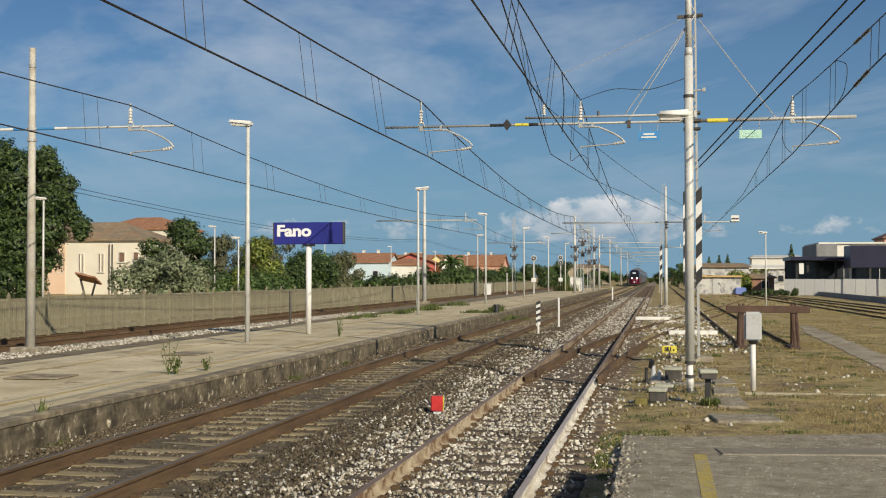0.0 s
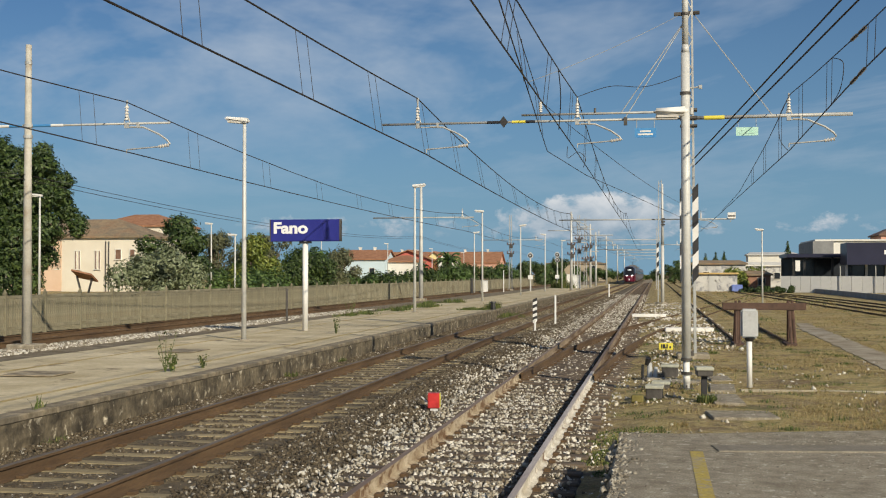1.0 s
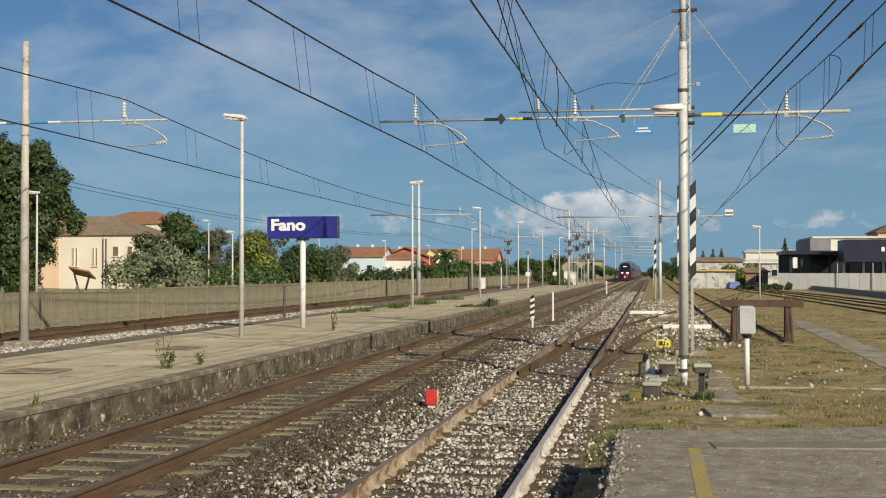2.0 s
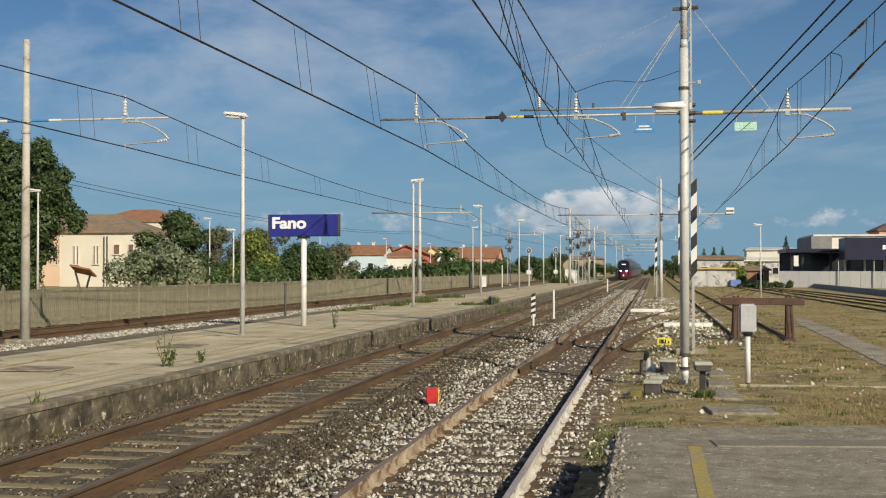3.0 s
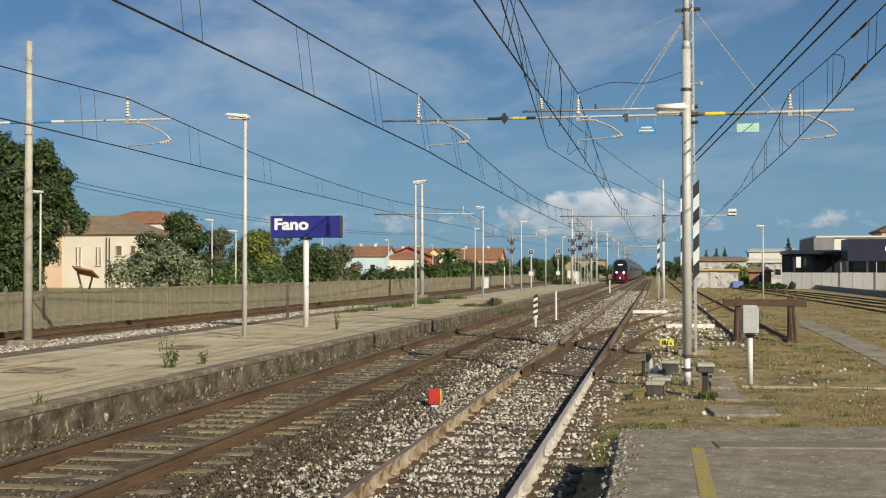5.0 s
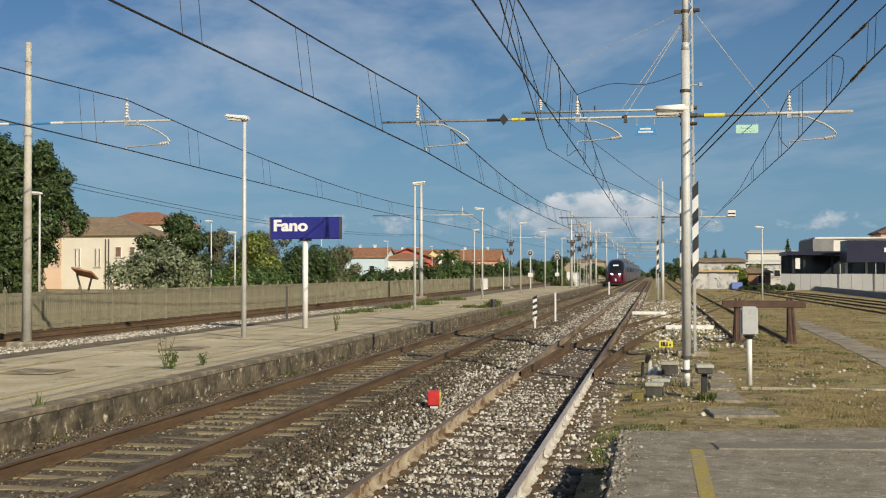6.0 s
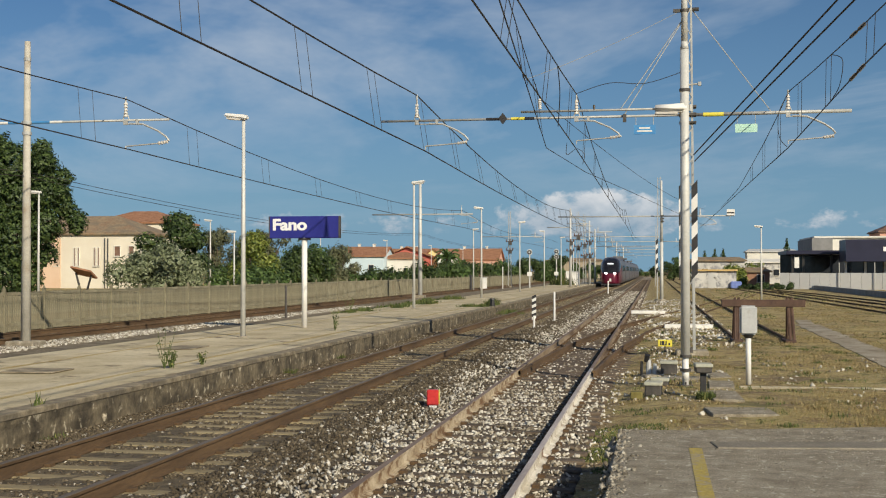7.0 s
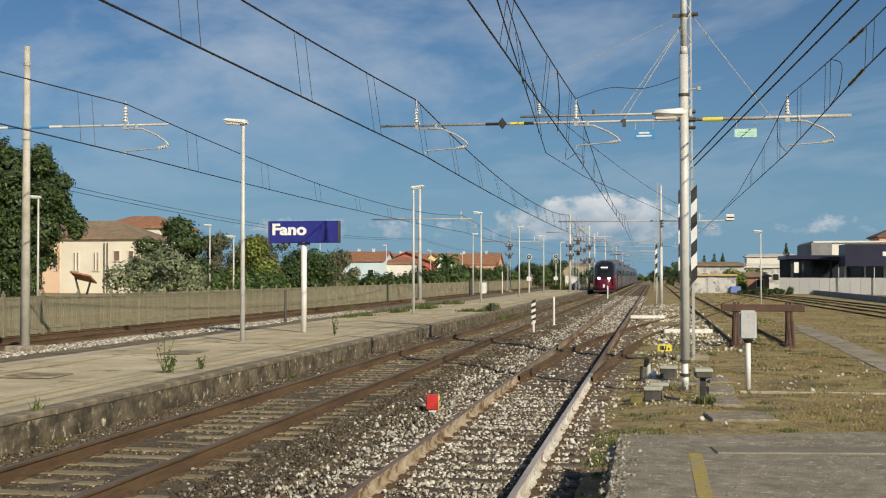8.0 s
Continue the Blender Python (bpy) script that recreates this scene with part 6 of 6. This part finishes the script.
# ---- signals and lineside clutter along the fence ----
def rail_signal(x, y, h, heads):
    t = thing("railway_signal", "colour light signal with round dark targets on a mast", "railway signal", (x, y, 0.15))
    bm = bmesh.new()
    rod(bm, (0, 0, 0), (0, 0, h), 0.08, 0.07, 8)
    part("mast", bm, M_GALV, t)
    for k in range(heads):
        z = h - 0.35 - k * 0.65
        bm = bmesh.new()
        rod(bm, (0, -0.1, z), (0, -0.06, z), 0.30, 0.30, 20)
        hd = part("target", bm, M_WHITE, t, "white rimmed round target")
        bm = bmesh.new()
        rod(bm, (0, -0.14, z), (0, -0.095, z), 0.24, 0.24, 20)
        part("face", bm, M_BLACK, hd)
        bm = bmesh.new()
        rod(bm, (0, -0.24, z), (0, -0.13, z), 0.11, 0.1, 12)
        part("lamp_hood", bm, M_CABGREY, hd)
    bm = bmesh.new()
    box(bm, 0, -0.1, 1.5, 0.5, 0.15, 0.45)
    part("plate", bm, M_WHITE, t)


rail_signal(-13.3, 130, 4.2, 1)
rail_signal(-12.0, 150, 4.6, 2)


def relay_cabinet(x, y, w, h, z=0.12):
    t = thing("relay_cabinet", "white lineside equipment cabinet", "cabinet", (x, y, z))
    bm = bmesh.new()
    box(bm, 0, 0, h / 2, w, 0.6, h)
    bevel(bm, 0.02)
    part("body", bm, M_WHITE, t)
    bm = bmesh.new()
    box(bm, 0, 0, h + 0.03, w * 1.1, 0.7, 0.07)
    part("roof", bm, M_CABGREY, t)


relay_cabinet(-17.2, 122, 0.65, 1.15)
relay_cabinet(-11.4, 165, 1.0, 1.7, 0.25)
relay_cabinet(-9.9, 152, 1.2, 1.6, 0.25)


def round_post(label, at, h, r, m):
    t = thing("post", label, "post", at)
    bm = bmesh.new()
    rod(bm, (0, 0, 0), (0, 0, h), r, r * 0.9, 8)
    part("shaft", bm, m, t)
    bm = bmesh.new()
    rod(bm, (0, 0, h - 0.08), (0, 0, h), r * 1.3, r * 1.1, 8)
    part("cap", bm, m, t)


round_post("thin dark post beside the far track", (-14.4, 46, 0.1), 1.3, 0.05, M_DARKSTEEL)
round_post("black post by the far track", (-17.0, 112, 0.1), 1.5, 0.14, M_BLACK)
round_post("white short post by the far track", (-14.5, 72, 0.1), 0.9, 0.05, M_WHITE)
round_post("leaning white pole by the fence", (-15.6, 125, 0.1), 2.3, 0.05, M_WHITE)
round_post("slim white stake beside the main track", (-4.2, 112, -0.15), 1.2, 0.07, M_WHITE)
round_post("black lever stand in the grass", (-7.75, 58, 0.2), 0.45, 0.12, M_BLACK)


def shelter():
    t = thing("shade_canopy", "small brown tiled garden canopy behind the fence", "canopy", (-46.0, 92, 0.1))
    bm = bmesh.new()
    box(bm, 0, 0, 1.75, 1.8, 1.6, 0.14, 0, -22, 12)
    part("roof", bm, M_TILE, t)
    for sx in (-0.7, 0.7):
        bm = bmesh.new()
        rod(bm, (sx * 0.3, 0, 0), (sx, 0, 1.72), 0.09)
        part("strut", bm, M_BLACK, t)


shelter()


# ---- loose stone, straw and weeds ----
CUBE = np.array([[-1, -1, -1], [1, -1, -1], [1, 1, -1], [-1, 1, -1], [-1, -1, 1], [1, -1, 1], [1, 1, 1], [-1, 1, 1]], float)
CUBE_Q = np.array([[0, 3, 2, 1], [4, 5, 6, 7], [0, 1, 5, 4], [1, 2, 6, 5], [2, 3, 7, 6], [3, 0, 4, 7]])


def stones(name, x, y, z, size, material, label):
    n = len(x)
    v = CUBE[None] * rng.uniform(0.68, 1.0, (n, 8, 1)) * rng.choice([0.38, 0.6, 0.85, 1.15], (n, 1, 3)) * size[:, None, None] * 0.62
    q = rng.normal(size=(n, 4))
    q /= np.linalg.norm(q, axis=1)[:, None]
    w, a, b, c = q.T
    R = np.stack([1 - 2 * (b * b + c * c), 2 * (a * b - c * w), 2 * (a * c + b * w), 2 * (a * b + c * w), 1 - 2 * (a * a + c * c), 2 * (b * c - a * w),
                  2 * (a * c - b * w), 2 * (b * c + a * w), 1 - 2 * (a * a + b * b)], -1).reshape(n, 3, 3)
    v = np.einsum("nij,nkj->nki", R, v) + np.stack([x, y, z], -1)[:, None]
    f = (CUBE_Q[None] + 8 * np.arange(n)[:, None, None]).reshape(-1, 4)
    return tagged(new(name, np_mesh(name, v.reshape(-1, 3), f, material)), label, "gravel", kind="stuff")


def spread(x0, x1, y0, y1, per_m2):
    n = int((x1 - x0) * (y1 - y0) * per_m2)
    return rng.uniform(x0, x1, n), rng.uniform(y0, y1, n)


def lineside_stones():
    parts_d, parts_w = [], []
    for y0, y1, dens, s in ((6.5, 14, 780, 0.033), (14, 22, 620, 0.036), (22, 34, 320, 0.040), (34, 60, 200, 0.046), (60, 130, 60, 0.066)):
        x, y = spread(-7.65, -0.55, y0, y1, dens)
        sz = s * rng.uniform(0.55, 1.35, len(x))
        rails = np.min(np.abs(x[:, None] - np.array([-6.6, -5.1, -2.8, -1.3])[None]), 1)
        on_main = (x < -4.6) & (x > -7.1)
        ph = np.abs(((y + 10) / 0.6 + 0.5) % 1.0 - 0.5) * 0.6
        over = ph < 0.13
        keep = rails > 0.075
        keep &= ~(on_main & over & (rng.random(len(x)) > 0.035))
        in_side = (x > -3.35) & (x < -0.75)
        keep &= ~(in_side & over & (rng.random(len(x)) > 0.32))
        keep &= ~(in_side & (rails < 0.12) & (rng.random(len(x)) > 0.3))
        keep &= ~((x > -1.52) & (x < -1.3) & (rng.random(len(x)) > 0.3))
        # trodden dark between the rails of the turnout
        keep &= ~((x > -2.75) & (x < -1.35) & (y > 23.5) & (y < 46) & (rng.random(len(x)) > 0.3))
        # stone thins out towards the earth by the concrete
        keep &= rng.random(len(x)) < np.interp(x, [-1.12, -0.8], [1.0, 0.12])
        pw = np.interp(x, [-4.5, -3.95, -3.4, -2.9], [0.02, 0.2, 0.72, 0.95])
        patch = np.array([noise.noise((a * 0.9, b * 0.5, 3)) for a, b in zip(x, y)])
        white = rng.random(len(x)) < np.clip(pw + (pw > 0.05) * patch * 0.6, 0, 1)
        z = np.where(x < -4.6, -0.179, np.interp(x, [-3.85, -3.75, -3.57, -3.4], [-0.168, -0.182, -0.226, -0.232])) + rng.uniform(-0.012, 0.014, len(x)) + np.where(on_main, 0.0, 0.005)
        z = np.where(x > -0.85, -0.25, z)
        z = np.where(x < -7.1, -0.17, z)
        big = np.where(white & (x > -4.3), 1.05, 0.92)
        sz = sz * big
        keep &= ~(white & (rng.random(len(x)) > 0.52))
        keep &= ~(~white & (x > -3.7) & (rng.random(len(x)) > 0.3))
        d, w = keep & ~white, keep & white
        parts_d.append(np.stack([x, y, z, sz], -1)[d])
        parts_w.append(np.stack([x, y, z, sz], -1)[w])
    D, W = np.concatenate(parts_d), np.concatenate(parts_w)
    stones("track_gravel", *D.T, M_STONE_D, "brown angular track gravel")
    stones("pale_gravel", *W.T, M_STONE_W, "white and tan broken stone")
    # sparse stones on the earth to the right and by the far track
    parts = []
    for x0, x1, y0, y1, dens, s in ((-0.9, 1.4, 14.5, 34, 22, 0.045), (1.6, 8, 13.6, 30, 5, 0.05), (-0.8, 2.6, 34, 90, 16, 0.08), (-15.75, -14.6, 20, 62, 190, 0.05)):
        x, y = spread(x0, x1, y0, y1, dens)
        patch = np.array([noise.noise((a * 0.7, b * 0.35, 9)) for a, b in zip(x, y)])
        k = ((patch > -0.05) | (x < -14)) & ~((x > -0.2) & (x < 8) & (y < 18) & (rng.random(len(x)) > 0.12))
        x, y = x[k], y[k]
        z = ground_z(x, y) + 0.012
        parts.append(np.stack([x, y, np.where(x < -14.1, 0.11, z), s * rng.uniform(0.5, 1.3, len(x))], -1))
    P = np.concatenate(parts)
    stones("scattered_stones", *P.T, M_STONE_W, "pale stones scattered over dry earth")


lineside_stones()


def blade_mat(name, stops):
    return mat(name, stops[0][1], stops[-1][1], 3, 0.8, bump=0.0, fine=0.1, island=stops)


M_STRAW = blade_mat("straw", [(0.0, (0.17, 0.115, 0.04)), (0.45, (0.32, 0.24, 0.095)), (0.85, (0.42, 0.34, 0.17)), (1.0, (0.14, 0.16, 0.04))])
M_WEED = blade_mat("weed_green", [(0.0, (0.04, 0.06, 0.012)), (0.6, (0.09, 0.125, 0.028)), (1.0, (0.2, 0.2, 0.06))])


def blades(name, x, y, z, h, w, material, label, lean=0.5, category="grass"):
    n = len(x)
    a = rng.uniform(0, 2 * np.pi, n)
    d = np.stack([np.cos(a), np.sin(a), np.zeros(n)], -1)
    s = np.stack([-np.sin(a), np.cos(a), np.zeros(n)], -1)
    base = np.stack([x, y, z], -1)
    up = np.array([0, 0, 1.0])
    L = rng.normal(0, lean, n)[:, None]
    hh = h[:, None]
    mid = base + up * hh * 0.55 + d * hh * L * 0.35
    tip = base + up * hh * np.maximum(0.35, 1 - 0.3 * np.abs(L)) + d * hh * L
    ww = (w * rng.uniform(0.6, 1.3, n))[:, None]
    v = np.stack([base - s * ww, base + s * ww, mid + s * ww * 0.7, mid - s * ww * 0.7, tip + s * ww * 0.1, tip - s * ww * 0.1], 1).reshape(-1, 3)
    f = np.concatenate([np.array([[0, 1, 2, 3]]) + 6 * np.arange(n)[:, None], np.array([[3, 2, 4, 5]]) + 6 * np.arange(n)[:, None]])
    return tagged(new(name, np_mesh(name, v, f, material)), label, category, kind="stuff")


def lineside_grass():
    out_s, out_g = [], []
    for y0, y1, dens, h, w in ((13.3, 24, 620, 0.032, 0.0035), (24, 40, 260, 0.036, 0.0055), (40, 75, 60, 0.045, 0.011), (75, 150, 10, 0.07, 0.025)):
        x, y = spread(-0.55, 13.5, y0, y1, dens)
        m = np.array([noise.noise((a * 0.45, b * 0.3, 1)) + 0.6 * noise.noise((a * 1.6, b * 1.1, 2)) for a, b in zip(x, y)])
        g = np.array([noise.noise((a * 0.5 + 20, b * 0.25, 6)) + 0.5 * noise.noise((a * 1.9, b * 1.4, 8)) for a, b in zip(x, y)])
        path = np.abs(x - np.interp(y, [16, 26.7, 48.6, 62, 80], [5.0, 5.3, 5.8, 5.9, 5.5])) < 0.42
        near_pts = (x < 1.4) & (y < 30) & (rng.random(len(x)) > 0.35)
        keep = (m > -0.12) & (rng.random(len(x)) < np.interp(x, [0.0, 2.2, 3.8], [0.12, 0.25, 1.0]) + 0.6 * (y < 20)) & ~path & ~near_pts & (y > 13.3 + 0.28 * np.maximum(x, 0))
        z = ground_z(x, y) - 0.01 + 0.02 * (x > 0.6)
        P = np.stack([x, y, z, h * rng.uniform(0.4, 1.6, len(x)) * (1 + 0.8 * np.maximum(0, m)), np.full(len(x), w)], -1)
        gr = keep & (g > 0.33)
        out_s.append(P[keep & ~gr])
        out_g.append(P[gr])
    for k in range(420):
        cx, cy = rng.uniform(-0.5, 9.5), 13.6 + 30 * rng.random() ** 1.5
        if abs(cx - np.interp(cy, [16, 26.7, 48.6], [5.0, 5.3, 5.8])) < 0.6 or cy < 13.6 + 0.3 * max(cx, 0):
            continue
        m = int(rng.uniform(30, 90))
        r = rng.uniform(0.06, 0.22)
        xx, yy = cx + rng.normal(0, r, m), cy + rng.normal(0, r * 0.8, m)
        P = np.stack([xx, yy, ground_z(xx, yy), rng.uniform(0.35, 1.0) * rng.uniform(0.03, 0.1, m), np.full(m, 0.003 + 0.00022 * cy)], -1)
        (out_g if rng.random() < 0.42 else out_s).append(P)
    S, G = np.concatenate(out_s), np.concatenate(out_g)
    blades("dry_grass", *S.T, M_STRAW, "short dry golden grass over earth", 1.7)
    blades("green_weeds", *G.T, M_WEED, "low green weeds in the dry grass")
    # growth between slab and siding, at the platform foot and on the platform
    cl = []
    for cx, cy, r, hh, n in ((-0.55, 14.6, 0.45, 0.032, 1000), (-0.5, 13.4, 0.2, 0.03, 300), (-0.4, 16.4, 0.6, 0.03, 900), (0.3, 14.2, 0.5, 0.028, 500), (2.6, 14.6, 0.6, 0.035, 700), (0.82, 20.2, 0.16, 0.12, 350), (0.36, 11.75, 0.09, 0.07, 160),
                             (-7.6, 14.3, 0.2, 0.16, 350), (-7.55, 24.3, 0.2, 0.2, 350), (-7.6, 28.6, 0.15, 0.2, 250), (-7.5, 60, 1.0, 0.3, 1200), (-8.4, 58, 0.7, 0.12, 900), (-12.4, 62, 0.9, 0.18, 1000), (-12.8, 50, 0.9, 0.15, 700), (-12.8, 72, 1.1, 0.22, 900), (-12.6, 56, 0.8, 0.2, 700), (4.0, 17.5, 0.6, 0.1, 700), (-11.4, 150, 1.5, 0.9, 600)):
        a, rr = rng.uniform(0, 6.28, n), r * np.sqrt(rng.random(n))
        xx, yy = cx + rr * np.cos(a), cy + rr * np.sin(a) * 1.4
        if r > 0.6:
            tuft = rng.uniform(-1, 1, (9, 2)) * r * np.array([1.0, 1.8])
            pick = rng.integers(0, 9, n)
            xx = cx + tuft[pick, 0] + rng.normal(0, 0.16, n)
            yy = cy + tuft[pick, 1] + rng.normal(0, 0.35, n)
        zz = np.where((xx < -7.75) & (xx > -12.7), 0.24, np.where(xx < -12.7, 0.1, ground_z(xx, yy)))
        cl.append(np.stack([xx, yy, zz, hh * rng.uniform(0.4, 1.4, n), np.full(n, 0.006 + 0.0002 * cy)], -1))
    C = np.concatenate(cl)
    blades("edge_weeds", *C.T, M_WEED, "weeds growing from joints and edges", 0.7)


lineside_grass()


def weed_plant(at, h, n, label):
    t = thing("weed_plant", label, "weed", at)
    g = random.Random(int(abs(at[0] * 100 + at[1])))
    bm = bmesh.new()
    tips = []
    for k in range(5):
        a, L = g.uniform(0, 6.28), h * g.uniform(0.6, 1.0)
        tip = Vector((math.cos(a) * L * 0.35, math.sin(a) * L * 0.35, L))
        rod(bm, (0, 0, 0), tip, 0.008, 0.003, 5)
        tips.append(tip)
    part("stem", bm, M_WEED, t)
    blobs = [(*(p * f), 0.05, 0.05, 0.06) for p in tips for f in (0.25, 0.5, 0.75, 0.95)]
    v, f = leaves(blobs, n // 2, 0.03, g.randrange(999))
    ob = new("foliage", np_mesh("foliage", v, f, M_WEED))
    ob.parent = t


for at, h, n in (((-8.52, 20.1, 0.25), 0.72, 90), ((-8.45, 20.2, 0.25), 0.34, 420), ((-8.2, 21.1, 0.25), 0.22, 200), ((-9.05, 33.6, 0.25), 0.55, 260), ((-12.2, 47.5, 0.2), 0.7, 200)):
    weed_plant(at, h, n, "thin green weed growing from the platform paving")


# ---- broken edge of the near slab and loose paving ----
def slab_rubble():
    n = 900
    y = rng.uniform(8.0, 12.9, n)
    x = -0.36 + np.abs(rng.normal(0, 0.09, n))
    z = 0.288 + rng.uniform(-0.03, 0.012, n)
    stones("slab_rubble", x, y, z, rng.uniform(0.012, 0.038, n), M_RUBBLE, "broken pale concrete along the slab edge")
    n = 260
    y = rng.uniform(8.5, 12.8, n)
    stones("edge_rubble", -0.41 + rng.normal(0, 0.012, n), y, rng.uniform(-0.1, 0.27, n), rng.uniform(0.02, 0.06, n), M_RUBBLE, "rough broken stone in the slab side")
    n = 4200
    x, y = rng.uniform(-0.2, 5.5, n), 13.1 - np.abs(rng.normal(0, 2.2, n))
    stones("slab_grit", x, y, np.full(n, 0.302), rng.uniform(0.004, 0.013, n), M_RUBBLE, "loose pale grit on the slab")


M_RUBBLE = mat("broken_concrete", (0.25, 0.22, 0.17), (0.5, 0.46, 0.38), 8, 0.95, bump=0.5, bscale=40, fine=0.3, island=[(0.0, (0.13, 0.11, 0.08)), (0.5, (0.28, 0.25, 0.195)), (1.0, (0.46, 0.43, 0.36))])
slab_rubble()


def loose_paving(at, w, d, rz):
    t = thing("paving_slab", "flat weathered concrete slab sunk in the earth", "paving slab", at, rz)
    bm = bmesh.new()
    v = box(bm, 0, 0, -0.005, w, d, 0.07)
    bevel(bm, 0.012)
    part("slab", bm, M_SLAB, t)


for at, w, d, rz in (((1.25, 24.6, -0.12), 0.42, 1.0, 3), ((1.2, 22.6, -0.12), 0.45, 1.3, -2), ((1.15, 20.6, -0.12), 0.5, 1.5, 2), ((1.25, 18.3, -0.12), 0.95, 0.9, 6), ((0.35, 25.9, -0.14), 0.9, 0.5, 8), ((0.5, 24.0, -0.13), 0.7, 0.6, -6)):
    loose_paving(at, w, d, rz)


def motions():
    walk(train, [(t, pose(-5.68, 289 - 18.6 * t, 0)) for t in range(9)])


motions()
